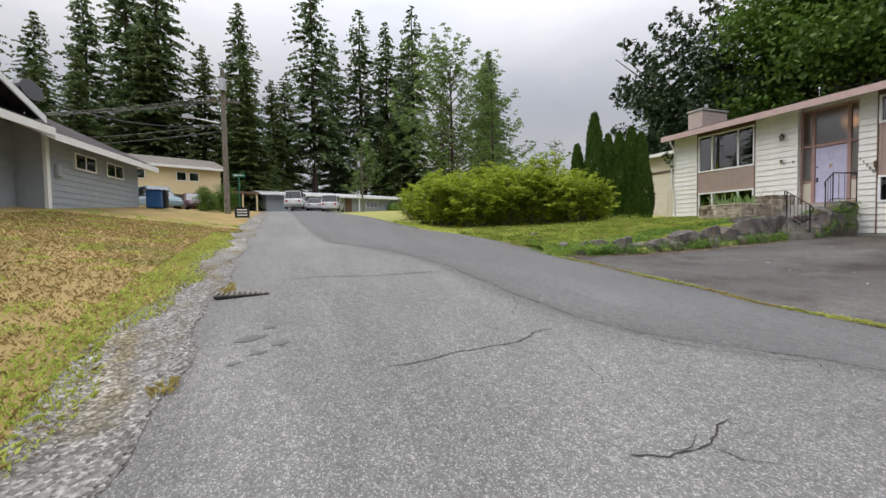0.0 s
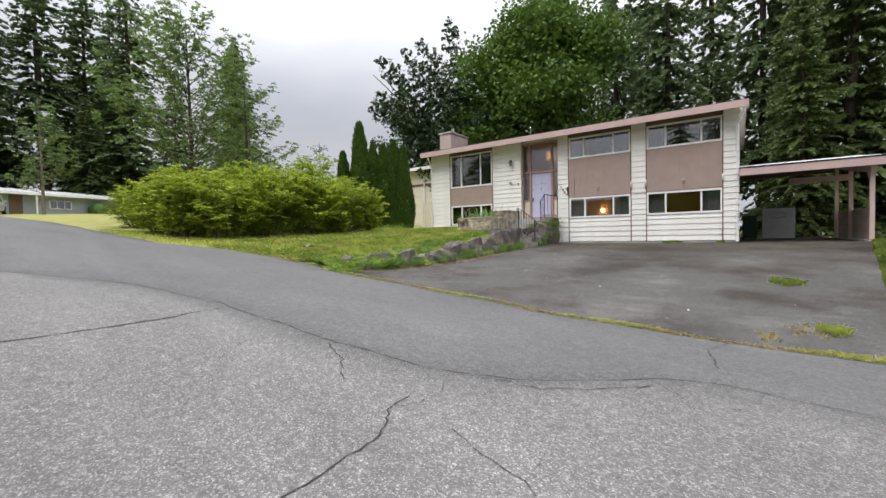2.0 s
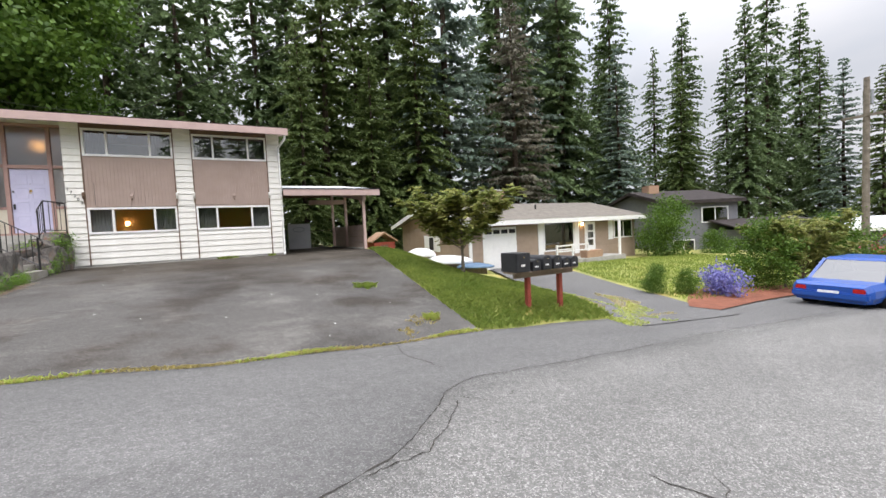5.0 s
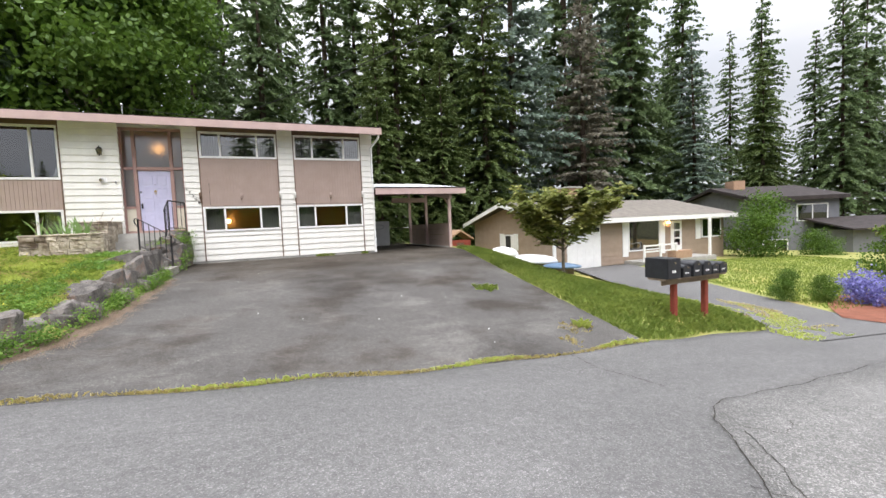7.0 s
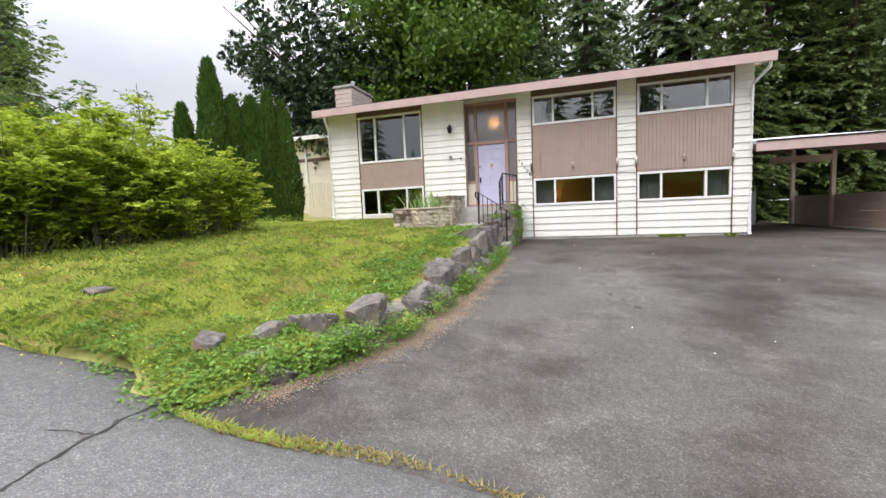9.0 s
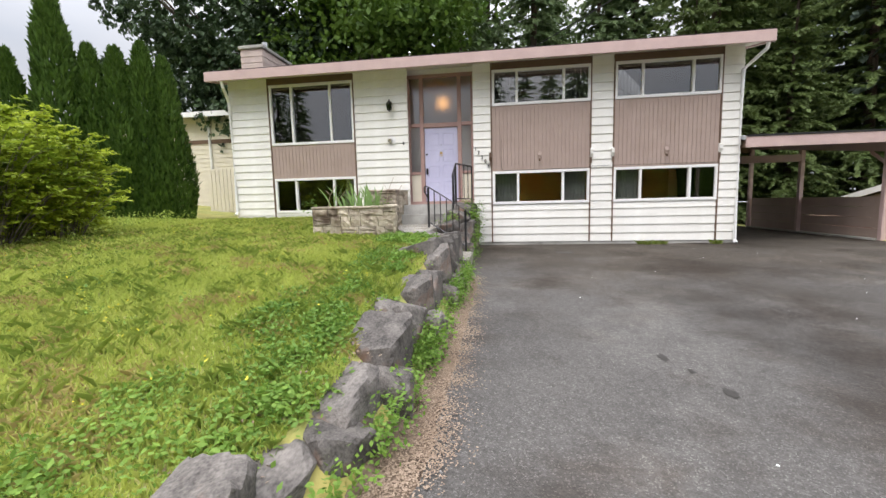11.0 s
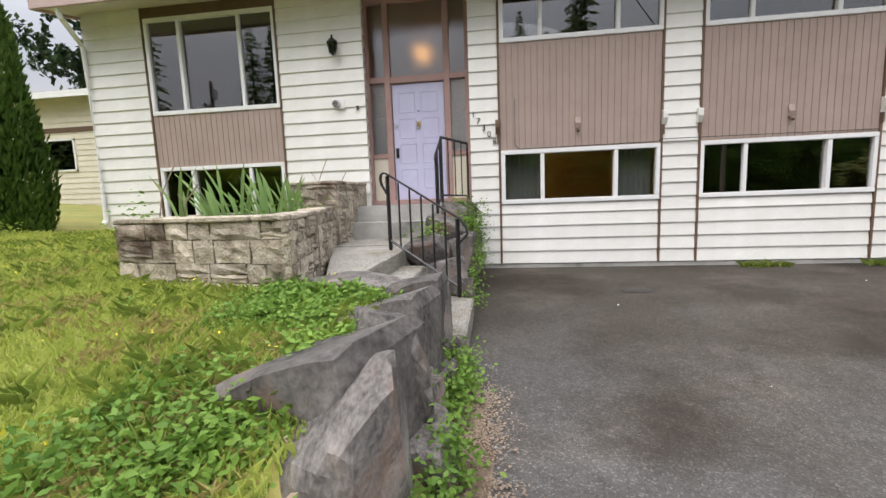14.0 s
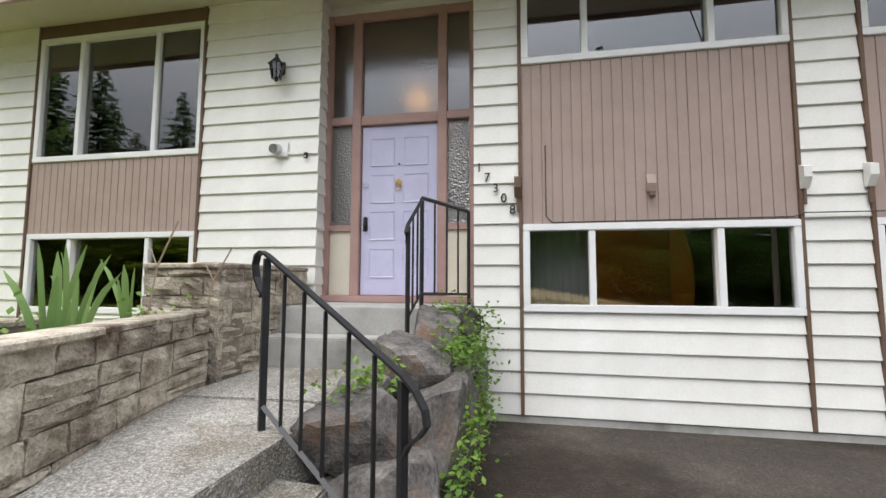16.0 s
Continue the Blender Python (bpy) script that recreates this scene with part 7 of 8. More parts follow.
for i, (x, y) in enumerate(((-23.6, -6.3), (-24.3, -6.2))):
    zb = land(x, y)
    rb = thing("recycling_bin", (x, y, zb), "blue plastic recycling bin on the lawn", "bin", "recycling bins")
    part("body", slab([(x - 0.3, y - 0.3), (x + 0.3, y - 0.3), (x + 0.3, y + 0.3), (x - 0.3, y + 0.3)], zb + 0.02, zb + 0.85, 0.04), M_BINBLUE if i == 0 else M_IRON, rb)
    part("lid", slab([(x - 0.34, y - 0.34), (x + 0.34, y - 0.34), (x + 0.34, y + 0.34), (x - 0.34, y + 0.34)], zb + 0.85, zb + 0.93, 0.03), M_BINBLUE if i == 0 else M_IRON, rb)

# covered boats and tarp beside the tan house
M_TARP = mat("white_tarp", (0.66, 0.67, 0.7), (0.78, 0.79, 0.82), 0.5, 3, 20, 0.2)
M_BTARP = mat("blue_tarp", (0.08, 0.14, 0.22), (0.12, 0.19, 0.28), 0.5, 5, 40, 0.2)


def hull(x, y, L, W, H, rz, m, name, label):
    z = land(x, y)
    b = bmesh.new()
    bmesh.ops.create_uvsphere(b, u_segments=20, v_segments=10, radius=1, matrix=Matrix.Diagonal((L / 2, W / 2, H, 1)))
    for v in b.verts:
        v.co.z = max(v.co.z, -0.05 * H)
        v.co.z += 0.04 * noise.noise(v.co * 2.2)
        s_ = abs(v.co.x) / (L / 2)
        v.co.y *= 1 - 0.25 * s_
    h_ = thing(name, (0, 0, 0), label, "boat" if "boat" in name else "tarp")
    part("cover", b, m, h_, smooth=True)
    part("keel", bx(-L * 0.3, L * 0.3, -0.08, 0.08, -0.35, 0.02, 0.01), M_BOARD, h_)
    h_.matrix_basis = pose(x, y, z + 0.3, 0, 0, rz)


hull(5.9, 18.7, 1.5, 0.9, 0.42, -30, M_TARP, "covered_boat", "white tarp-covered boat on the grass")
hull(6.9, 17.9, 2.6, 1.0, 0.4, -40, M_TARP, "covered_boat", "long white covered boat beside the tan house")
hull(7.7, 16.6, 1.8, 1.1, 0.22, -35, M_BTARP, "blue_tarp", "crumpled blue tarp on the ground")
shed = thing("playhouse", (5.6, 23.0, 0.9), "small reddish brown wooden playhouse", "shed")
part("wall", bx(4.9, 6.2, 22.8, 24.0, 0.6, 1.5, 0.01), M_REDPOST, shed)
part("roof", extrude_profile([(4.75, 1.5), (5.55, 2.0), (6.35, 1.5), (6.35, 1.58), (5.55, 2.1), (4.75, 1.58)], "y", 22.7, 24.1), M_BRICK, shed)
part("door", bx(5.3, 5.75, 22.77, 22.8, 0.7, 1.35, 0.005), M_BROWN, shed)

plant("cherry", 4.6, 12.6, land(4.6, 12.6) - 0.05, 1.2, 0.3, "small tree with bronze-green leaves on the grass strip", sz=0.95)
plant("shrub_green", 22.2, 16.6, -0.7, 1.2, 0.4, "large rounded dark green shrub by the tan house", "shrub")
plant("cherry", 15.2, 7.0, land(15.2, 7.0) - 0.6, 1.0, 4.4, "large bronze and green leafy shrub in a mulch bed", "shrub")
plant("shrub_green", 13.6, 7.4, land(13.6, 7.4), 0.7, 1.4, "rounded green shrub in a mulch bed", "shrub")
plant("cherry", 14.5, 7.2, land(14.5, 7.2) - 0.2, 0.75, 2.4, "bronze-leaved shrub in a mulch bed", "shrub")
plant("shrub_green", 18.0, 6.8, land(18, 6.8), 0.8, 2.4, "rounded green shrub in a mulch bed", "shrub")
plant("shrub_green", 26.0, 15.5, -1.2, 0.7, 2.4, "green shrub beside the tan house", "shrub")
plant("shrub_green", 8.9, 8.3, land(8.9, 8.3) - 0.05, 0.28, 0.4, "small green bush at the lawn's edge", "shrub")
plant("shrub_green", 9.7, 7.8, land(9.7, 7.8) - 0.05, 0.24, 1.4, "small green bush at the lawn's edge", "shrub")
plant("shrub_green", -30.0, -5.0, land(-30, -5) - 0.1, 0.5, 0.4, "clipped green bush beside the utility pole", "shrub")
plant("shrub_green", -32.5, -4.2, land(-32.5, -4.2) - 0.1, 0.62, 1.4, "clipped green bush beside the utility pole", "shrub")
KINDS["hydrangea"] = ("hydrangea", None, None, lambda: leaf_crown(31, [(0, 0, 0.45, 0.5, 0.5, 0.42)], 1800, 0.09), leafy("hydrangea_blooms", (0.12, 0.13, 0.35), (0.32, 0.3, 0.62), 0.3))
plant("hydrangea", 10.6, 7.2, land(10.6, 7.2), 1.0, 0, "hydrangea bush with blue-purple blooms", "shrub")
M_MULCH = mat("red_bark_mulch", (0.14, 0.05, 0.03), (0.26, 0.1, 0.06), 0.95, 4, 60, 0.8, dist=0.03)
mul = link_mesh("mulch_bed", sheet(list(np.arange(0, 1.01, 0.1)), list(np.arange(0, 1.01, 0.1)), lambda x, y: 0), M_MULCH, smooth=True)
for vtx in mul.data.vertices:
    u, v = vtx.co.x, vtx.co.y
    xx = 7.6 + 9 * u
    yy = 5.75 + 0.5 * math.sin(u * 3) + 2.0 * v * math.sin(math.pi * (0.12 + 0.8 * u))
    vtx.co = (xx, yy, land(xx, yy) + 0.03)
tagged(mul, "reddish bark mulch bed beside the street", "mulch", kind="structure")


# ---- grass, weeds, gravel and litter ----
def scatter(name, label, category, n, box, keep, height, width, material, seed, lean=0.5, f=None, clump=0):
    """Grass blades over an area, as one sheet of countless small blades."""
    r = np.random.default_rng(seed)
    x, y = r.uniform(box[0], box[1], n), r.uniform(box[2], box[3], n)
    if clump:
        cx, cy = r.uniform(box[0], box[1], clump), r.uniform(box[2], box[3], clump)
        i = r.integers(0, clump, n)
        x, y = cx[i] + r.normal(0, 0.09, n), cy[i] + r.normal(0, 0.09, n)
    ok = np.array([keep(a, b) for a, b in zip(x, y)])
    x, y = x[ok], y[ok]
    n = len(x)
    z = np.array([(f or land)(a, b) for a, b in zip(x, y)]) - 0.004
    h = height * r.uniform(0.4, 1.4, n)
    a = r.uniform(0, 6.28, n)
    d = np.stack([np.cos(a), np.sin(a), np.zeros(n)], 1)
    c = np.stack([x, y, z], 1)
    side = np.stack([-np.sin(a), np.cos(a), np.zeros(n)], 1) * (width * r.uniform(0.6, 1.4, n))[:, None]
    mid = c + np.array([0, 0, 1]) * (h * 0.6)[:, None] + d * (h * lean * 0.3 * r.uniform(0, 1, n))[:, None]
    tip = c + np.array([0, 0, 1]) * (h * r.uniform(0.7, 1.0, n))[:, None] + d * (h * lean * r.uniform(0.3, 1.2, n))[:, None]
    v = np.stack([c - side, c + side, mid + side * 0.7, tip, mid - side * 0.7], 1).reshape(-1, 3)
    fc = (np.arange(n) * 5)[:, None] + np.arange(5)
    ob = link_mesh(name, np_mesh(name, v, fc), material)
    return tagged(ob, label, category, kind="stuff")


def lawn_ok(x, y):
    if y < north_edge(x) + 0.02 + 0.05 * math.sin(x * 5) or x > wall_x(y) - 0.06:
        return False
    if x > -10.1 and y > 13.8 - 0.145 * (x + 8.28):
        return False
    return y < 18.1


def strip_ok(x, y):
    return drive_right(y) + 0.03 < x and y > north_edge(x) + 0.05 and not (4.0 + 0.42 * (y - 5.2) < x < 7.5 + 0.43 * (y - 5.2))


scatter("lawn_grass", "uneven green lawn grass with yellowing patches", "grass", 135000, (-12.5, -7.4, 6.0, 14.2), lawn_ok, 0.065, 0.0042, M_GRASS, 1)
scatter("lawn_grass", "uneven green lawn grass with yellowing patches", "grass", 46000, (-20, -11.6, 4.5, 18.1), lawn_ok, 0.09, 0.009, M_GRASS, 2)
scatter("lawn_grass", "uneven green lawn grass with yellowing patches", "grass", 16000, (-12.5, -9.9, 13.8, 18.1), lawn_ok, 0.075, 0.006, M_GRASS, 12)
scatter("tall_grass", "longer lush grass tufts in the lawn", "grass", 20000, (-14, -7.5, 5.6, 17.5), lawn_ok, 0.1, 0.0042, M_GRASSG, 3, 0.9, clump=900)
scatter("straw_grass", "dry straw-coloured grass in the lawn", "grass", 26000, (-14, -7.5, 5.4, 17.5), lawn_ok, 0.07, 0.0045, M_STRAW, 4, 0.9, clump=240)


def south_ok(x, y):
    return y < SOUTH - 0.46 - 0.1 * math.sin(x * 1.3) - 0.08 * math.sin(x * 3.1)


scatter("dry_grass", "dry straw-coloured lawn grass", "grass", 52000, (-16, 1.0, -7.5, -1.6), south_ok, 0.04, 0.005, M_DRYB, 5, 1.2)
scatter("lawn_grass", "green grass in a dry lawn", "grass", 15000, (-18, 1.0, -7.5, -1.6), south_ok, 0.045, 0.006, M_GRASS, 6, 0.9, clump=260)
scatter("edge_grass", "green grass along the street's edge", "grass", 12000, (-14, 0.5, -2.5, -1.5), south_ok, 0.055, 0.006, M_GRASS, 7, 0.8)
scatter("strip_grass", "lush green grass strip beside the driveway", "grass", 72000, (0.8, 7.0, 5.15, 17.5), strip_ok, 0.1, 0.008, M_GRASSD, 8, 0.8)
scatter("strip_grass", "lush green grass of the neighbour's lawn", "grass", 40000, (8, 24, 7.0, 16.5), lambda x, y: x > 7.7 + 0.43 * (y - 5.2), 0.07, 0.014, M_GRASSD, 9)
scatter("seam_weeds", "weedy grass growing along the driveway seam", "weeds", 9000, (-8.3, 1.0, 5.99, 6.29), lambda x, y: abs(y - (NORTH - 0.03 + 0.06 * math.sin(x * 2.7))) < 0.05 * (0.25 + abs(math.sin(x * 1.7 + 1))), 0.038, 0.005, M_STRAW, 10, 1.2, surface_z)
scatter("seam_weeds", "weedy grass growing along the driveway seam", "weeds", 8500, (-8.3, 1.0, 5.99, 6.29), lambda x, y: abs(y - (NORTH - 0.03 + 0.06 * math.sin(x * 2.7))) < 0.045 * max(0, math.sin(x * 2.3) + 0.35), 0.05, 0.006, M_GRASS, 11, 1.0, surface_z)


def patch(x, y, rx, ry, n, seed, m, h=0.07):
    scatter("weed_patch", "low weed patch growing through the asphalt", "weeds", n, (x - rx, x + rx, y - ry, y + ry), lambda a, b: ((a - x) / rx) ** 2 + ((b - y) / ry) ** 2 < (0.45 + 0.55 * math.sin(3 * math.atan2(b - y, a - x) + seed) ** 2) ** 2 * (0.4 + 0.6 * noise.noise(Vector((a * 6, b * 6, seed))) ** 2 * 4), h, 0.005, m, seed, 1.0, surface_z)


patch(0.3, 10.1, 0.42, 0.4, 900, 20, M_GRASSG, 0.09)
patch(0.3, 7.0, 0.5, 0.45, 500, 21, M_STRAW, 0.05)
patch(0.5, 7.05, 0.22, 0.2, 500, 22, M_GRASS, 0.11)
patch(-0.2, 6.5, 0.14, 0.35, 300, 23, M_STRAW, 0.05)
patch(-2.6, 18.0, 0.5, 0.13, 500, 24, M_GRASSG, 0.1)
patch(-1.0, 18.02, 0.25, 0.12, 300, 25, M_GRASSG, 0.09)
patch(-7.2, 15.85, 0.12, 0.12, 200, 26, M_GRASSG, 0.08)
patch(-5.4, -1.25, 0.5, 0.14, 500, 27, M_STRAW, 0.05)
patch(-2.45, -1.35, 0.4, 0.1, 350, 28, M_STRAW, 0.06)


def leaves(name, label, centres, n, spread, size, material, seed, lift=0.0, f=None, flat=False):
    """Broad leaves in mounds round the given centres."""
    r = np.random.default_rng(seed)
    cs = np.array(centres)[r.integers(0, len(centres), n)]
    p = cs[:, :2] + r.normal(0, spread, (n, 2))
    d2 = np.linalg.norm(p - cs[:, :2], axis=1)
    z = np.array([(f or land)(a, b) for a, b in p]) if cs.shape[1] == 2 else cs[:, 2] + r.normal(0, spread, n)
    z = z + lift * r.uniform(0.15, 1, n) * np.exp(-(d2 / (1.6 * spread)) ** 2)
    c = np.stack([p[:, 0], p[:, 1], z + 0.01], 1)
    al = unit(r.normal(0, 1, (n, 3)) * np.array([1, 1, 0.12 if flat else 0.5])) * (size * r.uniform(0.5, 1.3, (n, 1)))
    ac = unit(np.cross(al, np.array([0, 0, 1.0]) + r.normal(0, 0.1 if flat else 0.6, (n, 3)))) * size * 0.27
    return tagged(link_mesh(name, np_mesh(name, *diamonds(c, al, ac)), material), label, "weeds", kind="stuff")


def foot_z(x, y):
    edge = -6.8 + 0.09 * noise.noise(Vector((y * 1.3, 4, 0))) + 0.05 * noise.noise(Vector((y * 5, 9, 0)))
    return drive_z(x, y) + 0.016 + 0.035 * sm((-7.02 - x) / 0.1) - 0.03 * sm((x - edge + 0.05) / 0.1)


soil_strip = link_mesh("soil_strip", sheet(list(np.arange(-7.42, -6.6, 0.04)), list(np.arange(6.5, 13.7, 0.1)), foot_z), mat("leaf_mould", (0.05, 0.036, 0.026), (0.24, 0.175, 0.125), 0.95, 5, 60, 0.6, dist=0.02), smooth=True)
for vtx in soil_strip.data.vertices:
    dx = wall_x(vtx.co.y) + 7.38
    vtx.co.z += drive_z(vtx.co.x + dx, vtx.co.y) - drive_z(vtx.co.x, vtx.co.y)
    vtx.co.x += dx
tagged(soil_strip, "dark soil and leaf mould at the wall's foot", "soil", kind="structure")
wr = random.Random(77)
leaves("wall_weeds", "leafy green weeds spilling over the rock wall", [(wall_x(y0) + 0.3 + wr.uniform(-0.06, 0.08), y0, drive_z(wall_x(y0) + 0.3, y0) + wr.uniform(0.0, 0.18)) for y0 in [wr.uniform(6.6, 14.0) for i in range(105)]], 12500, 0.075, 0.045, M_WEED, 30)
leaves("lawn_weeds", "broad-leaved weeds in the lawn along the wall", [(wall_x(y0) - 0.57 + wr.uniform(-0.5, 0.25), y0) for y0 in [wr.uniform(6.7, 13.6) for i in range(75)]], 11000, 0.14, 0.045, M_WEED, 31, 0.12)
leaves("wall_weeds", "leafy green weeds tumbling over the wall's top", [(wall_x(y0) - 0.3 + wr.uniform(-0.12, 0.15), y0) for y0 in [wr.uniform(6.8, 13.6) for i in range(40)]] + [(-8.0 + wr.uniform(-0.45, 0.3), wr.uniform(13.1, 13.95)) for i in range(24)], 9400, 0.1, 0.05, M_WEED, 41, 0.12)
leaves("lawn_weeds", "broad-leaved weeds scattered through the lawn", [(wr.uniform(-14, -8.0), wr.uniform(6.5, 13.6)) for i in range(110)], 3800, 0.09, 0.038, M_WEED, 32, 0.1)
leaves("corner_weeds", "ivy and weeds at the lawn's corner", [(wall_x(y0) + wr.uniform(-0.45, 0.3), y0) for y0 in [wr.uniform(6.45, 7.6) for i in range(26)]] + [(x0, lawn_edge(x0) + wr.uniform(0.03, 0.4)) for x0 in [wr.uniform(-10.2, -8.1) for i in range(22)]], 8600, 0.13, 0.05, M_WEED, 33, 0.1)
leaves("bank_ivy", "ivy on the rock bank beside the house", [(-7.12, 16.2, 1.55), (-7.08, 16.4, 1.7), (-7.05, 17.4, 2.0), (-7.05, 17.7, 2.2), (-7.08, 17.9, 2.45), (-7.1, 17.1, 1.7), (-7.7, 16.2, 2.1), (-7.1, 15.7, 1.45), (-7.2, 16.9, 2.3), (-7.12, 17.2, 2.3), (-7.1, 16.6, 1.9), (-7.6, 16.4, 2.2), (-7.3, 17.5, 2.5), (-7.06, 17.6, 1.7)], 2500, 0.085, 0.055, M_WEED, 34)
leaves("dry_litter", "dry leaf litter and gravel along the wall's foot", [(wall_x(6.5 + 0.17 * i) + 0.5 + wr.uniform(-0.14, 0.1), 6.5 + 0.17 * i) for i in range(43)], 19000, 0.1, 0.021, M_LEAF_DRY, 35, 0.0, lambda a, b: drive_z(a, b) + 0.014, True)
leaves("dry_litter", "dry brown leaf litter between the rocks", [(wall_x(6.8 + 0.45 * i) - 0.25 + wr.uniform(-0.15, 0.1), 6.8 + 0.45 * i) for i in range(15)], 900, 0.12, 0.04, M_LEAF_DRY, 36, 0.04)
scatter("corner_grass", "weedy grass at the corner of lawn and driveway", "grass", 22000, (-9.6, -7.4, 6.1, 7.3), lambda x, y: y > north_edge(x) + 0.02 and x < wall_x(y) + 0.3, 0.07, 0.005, M_GRASS, 71, 1.0)
leaves("yellow_flowers", "small yellow flowers in the lawn", [(wr.uniform(-13.5, -7.8), wr.uniform(6, 17)) for i in range(330)], 1500, 0.04, 0.026, M_YFLOWER, 37, 0.16)
leaves("hedge_weeds", "tall weeds along the hedge foot", [(-13.7 - 0.12 * i, 13.8 - 0.55 * i) for i in range(13)] + [(wr.uniform(-18, -14.6), wr.uniform(15.2, 18.2)) for i in range(18)], 2600, 0.22, 0.07, M_GRASSG, 38, 0.35)
leaves("planter_weeds", "green leafy weeds in the planter", [(-9.0, 15.2, 2.5), (-9.3, 14.8, 2.5), (-9.3, 16.4, 2.55), (-10.2, 14.6, 2.5)], 300, 0.12, 0.06, M_WEED, 39)


def pebbles(name, label, n, place, size, material, seed):
    r = np.random.default_rng(seed)
    base = np.array([(1, 0, 0), (-1, 0, 0), (0, 1, 0), (0, -1, 0), (0, 0, 0.7), (0, 0, -0.7)], float)
    tri = np.array([(0, 2, 4), (2, 1, 4), (1, 3, 4), (3, 0, 4), (2, 0, 5), (1, 2, 5), (3, 1, 5), (0, 3, 5)])
    V, F = [], []
    for i in range(n):
        x, y, z = place(r)
        s = size * r.uniform(0.4, 1.5)
        a = r.uniform(0, 6.28)
        rot = np.array([(math.cos(a), -math.sin(a), 0), (math.sin(a), math.cos(a), 0), (0, 0, 1)])
        V.append((base * s * r.uniform(0.6, 1.2, (6, 3))) @ rot.T + (x, y, z + s * 0.2))
        F.append(tri + 6 * i)
    return tagged(link_mesh(name, np_mesh(name, np.concatenate(V), np.concatenate(F)), material), label, "gravel", kind="stuff")


def shoulder(r):
    x = r.uniform(-13, 0.8)
    y = SOUTH - 0.02 - abs(r.normal(0, 0.26)) - 0.05
    return x, y, land(x, y)


shoulder_strip = link_mesh("gravel_shoulder", strip(-60, 60, 0.4, lambda x: SOUTH - 0.66 - 0.1 * math.sin(x * 1.3), lambda x: south_edge(x) + 0.02, 6, lambda x, y: max(road_z(x, max(y, SOUTH)), land(x, y) + 0.008), 0.006), asphalt("shoulder_gravel", (0.085, 0.08, 0.072), (0.21, 0.2, 0.183), (0.46, 0.445, 0.41), 0.35, 0.3, 0.35, 48, (0.8, 1.6), 0.95, 0.03, ((0.75, 0.66, 0.45), 1.2)), smooth=True)
tagged(shoulder_strip, "crumbling pale gravel shoulder along the street", "gravel", kind="structure")
pebbles("gravel", "loose crushed gravel on the street's shoulder", 9000, shoulder, 0.014, M_GRAVEL, 50)
pebbles("gravel", "small pale gravel at the wall's foot", 4200, lambda r: (lambda x, y: (x, y, drive_z(x, y)))(*(lambda y: (wall_x(y) + 0.5 + r.normal(0, 0.075), y))(r.uniform(6.6, 14.2))), 0.011, M_GRAVEL, 51)
verge = lambda y, u: 3.95 + 0.42 * (y - 5.2) + u * max(0.15, 1.1 - 0.14 * (y - 5.2))
pebbles("gravel", "loose gravel spread over the neighbour's driveway edge", 3200, lambda r: (lambda y: (lambda x: (x, y, surface_z(x, y)))(verge(y, abs(r.normal(0, 0.5)))))(r.uniform(5.3, 12)), 0.02, M_GRAVEL, 53)
scatter("verge_grass", "yellowing grass along the neighbour's driveway edge", "grass", 16000, (3.6, 8.0, 5.25, 12), lambda x, y: verge(y, -0.2) < x < verge(y, 0.28 + 0.3 * noise.noise(Vector((x * 1.5, y * 1.5, 3)))) or verge(y, 0.8) < x < verge(y, 1.05 + 0.2 * noise.noise(Vector((x * 2, y * 2, 8)))), 0.05, 0.008, M_GRASS, 72, 1.1, surface_z)
apron = lambda x, y: land(x, y) + 0.018
scatter("verge_grass", "yellow moss and grass on the neighbour's worn driveway mouth", "grass", 9000, (3.9, 7.2, 5.9, 9.2), lambda x, y: noise.noise(Vector((x * 0.9 - y * 0.5, y * 0.8, 2))) > 0.08 and x < 5.6 + 0.42 * (y - 5.2), 0.03, 0.008, M_GRASS, 73, 1.2, apron)
scatter("verge_grass", "straw-coloured dead grass on the neighbour's driveway mouth", "grass", 7000, (3.9, 7.2, 5.9, 9.2), lambda x, y: noise.noise(Vector((x * 0.8 - y * 0.5, y * 0.8, 7))) > 0.05 and x < 5.9 + 0.42 * (y - 5.2), 0.025, 0.008, M_STRAW, 74, 1.3, apron)
pebbles("scraps", "tiny pale scraps scattered on the driveway", 26, lambda r: (lambda x, y: (x, y, surface_z(x, y)))(r.uniform(-6.8, 0.8), r.uniform(5.8, 17)), 0.011, M_WHITE, 52)


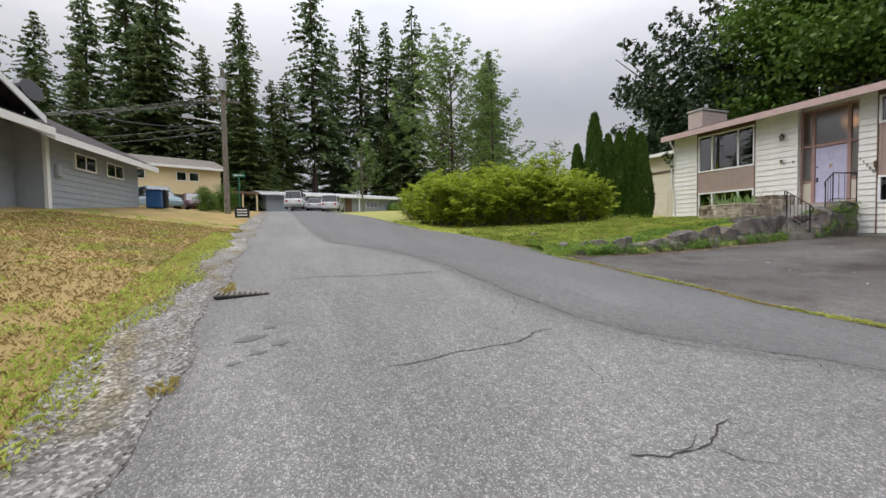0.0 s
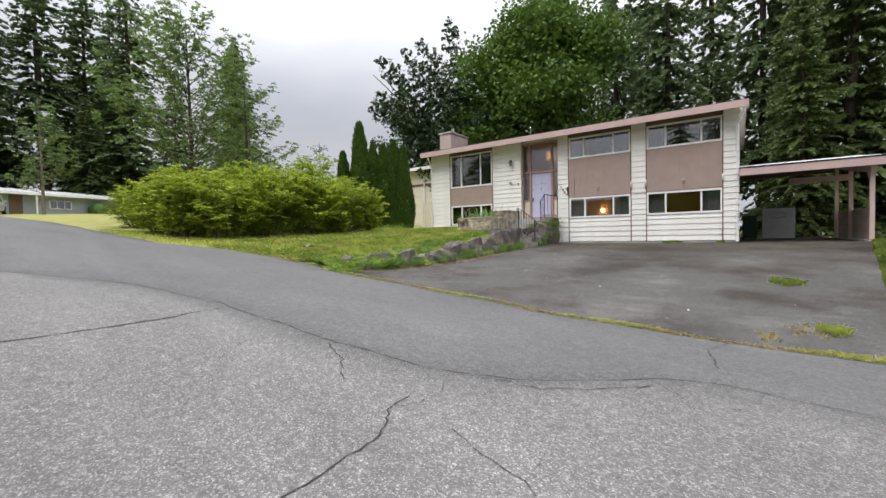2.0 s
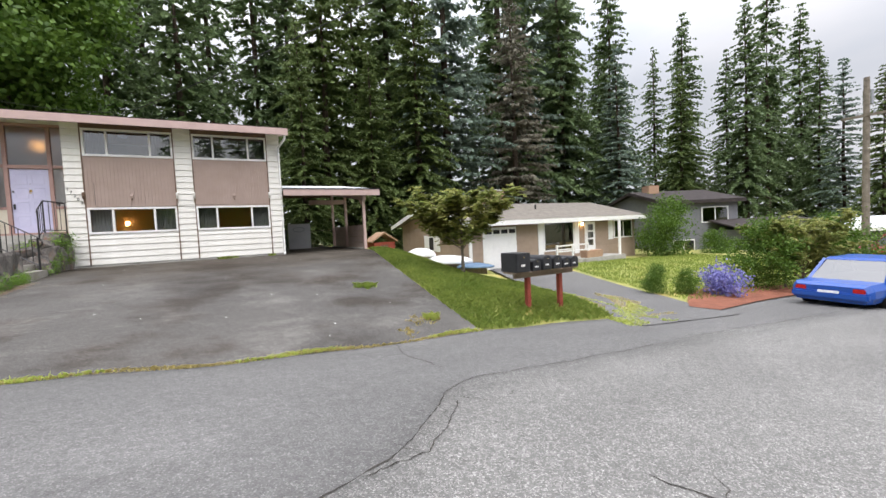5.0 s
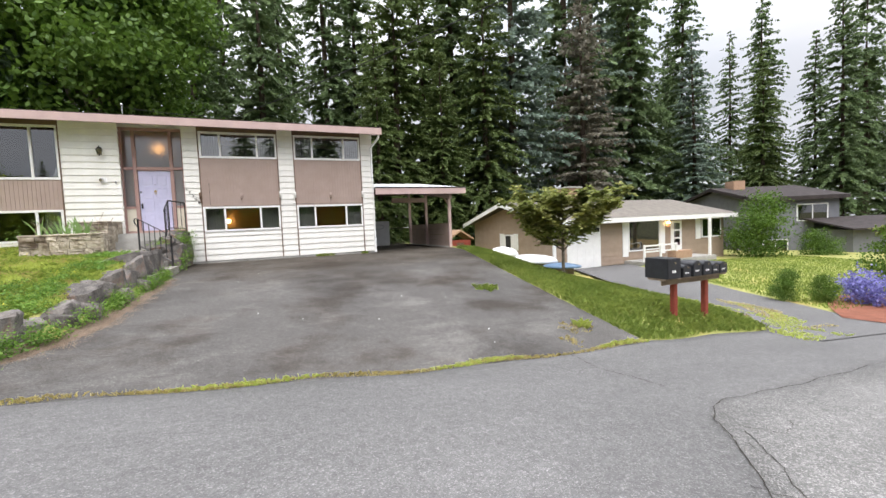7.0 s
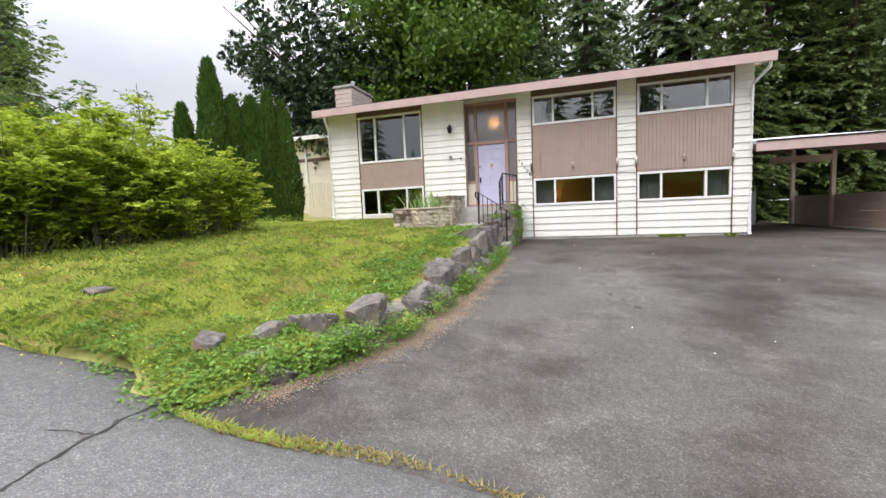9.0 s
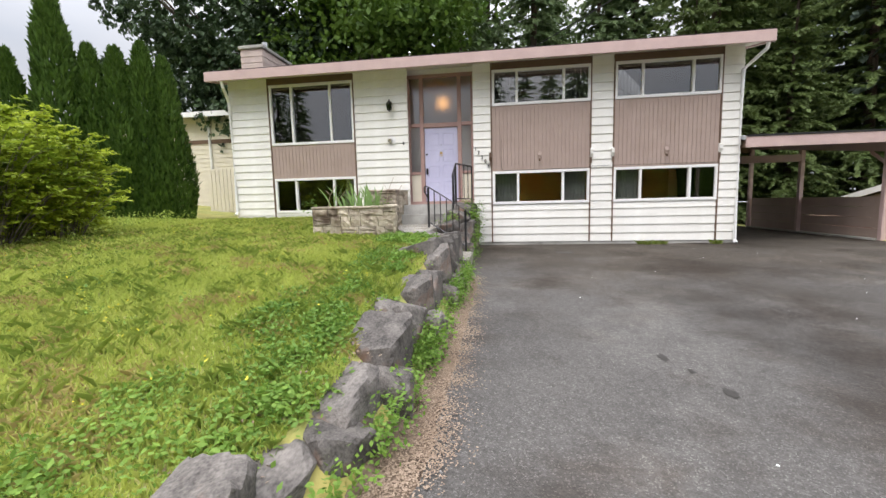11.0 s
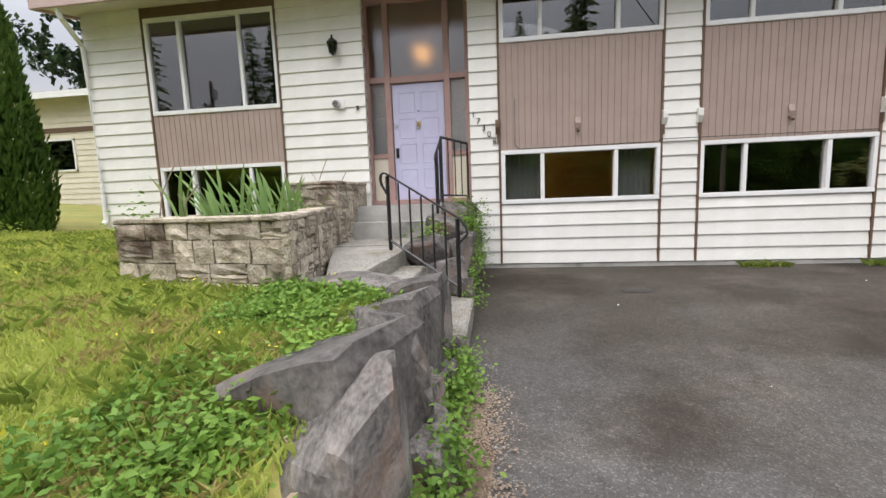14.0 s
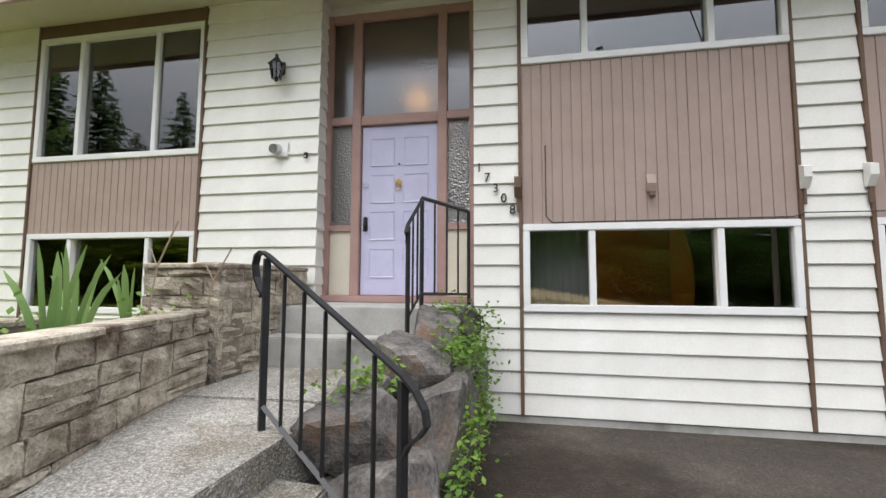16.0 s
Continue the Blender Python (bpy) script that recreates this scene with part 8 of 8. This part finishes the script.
# iris plants in the planter
def iris(x, y, seed):
    r = random.Random(seed)
    t = thing("iris_plant", (x, y, 2.47), "iris clump with broad sword-shaped green leaves", "plant", "iris plants")
    for i in range(r.randint(3, 5)):
        a, h, w = r.uniform(0, 6.28), r.uniform(0.32, 0.62), r.uniform(0.014, 0.027)
        fan = r.uniform(-0.65, 0.5)
        bm = bmesh.new()
        rows = []
        for k in range(6):
            s = k / 5
            c = Vector((x + 0.1 * fan + fan * h * (0.3 * s + 0.6 * s * s), y + 0.05 * math.sin(a) + 0.12 * h * math.sin(a) * s, 2.46 + h * (s - 0.18 * abs(fan) * s * s)))
            ww = w * (1 - 0.25 * s) * (1 if k < 5 else 0.05)
            rows.append([bm.verts.new(c + Vector((ww * math.cos(a * 0.3), ww * math.sin(a * 0.3), 0))), bm.verts.new(c + Vector((0, -0.004, 0))), bm.verts.new(c - Vector((ww * math.cos(a * 0.3), ww * math.sin(a * 0.3), 0)))])
        for p, q in zip(rows, rows[1:]):
            for j in (0, 1):
                bm.faces.new((p[j], p[j + 1], q[j + 1], q[j]))
        part("leaf", bm, M_IRIS, t)


for i, (x, y) in enumerate(((-9.75, 14.6), (-9.6, 14.85), (-9.35, 14.6), (-9.1, 14.5), (-9.5, 15.2), (-9.1, 14.95), (-9.2, 15.3), (-9.6, 15.6), (-9.2, 15.7), (-9.4, 15.95), (-9.65, 16.15), (-9.35, 16.3))):
    iris(x, y, i + 60)
for i, (x, y, h) in enumerate(((-9.8, 14.35, 0.55), (-9.7, 14.5, 0.4), (-9.15, 16.2, 0.75), (-9.05, 16.6, 0.6), (-8.3, 15.2, 0.0))):
    if h:
        st = thing("dry_stem", (x, y, 2.46), "thin dry branching plant stem", "plant", "dry stems")
        part("stem", tube([(x, y, 2.44), (x + 0.08, y, 2.46 + h * 0.6), (x + 0.22, y, 2.46 + h)], 0.006, 5), M_LEAF_DRY, st)
        part("twig", tube([(x + 0.08, y, 2.46 + h * 0.6), (x - 0.02, y + 0.03, 2.46 + h * 0.8)], 0.004, 5), M_LEAF_DRY, st)
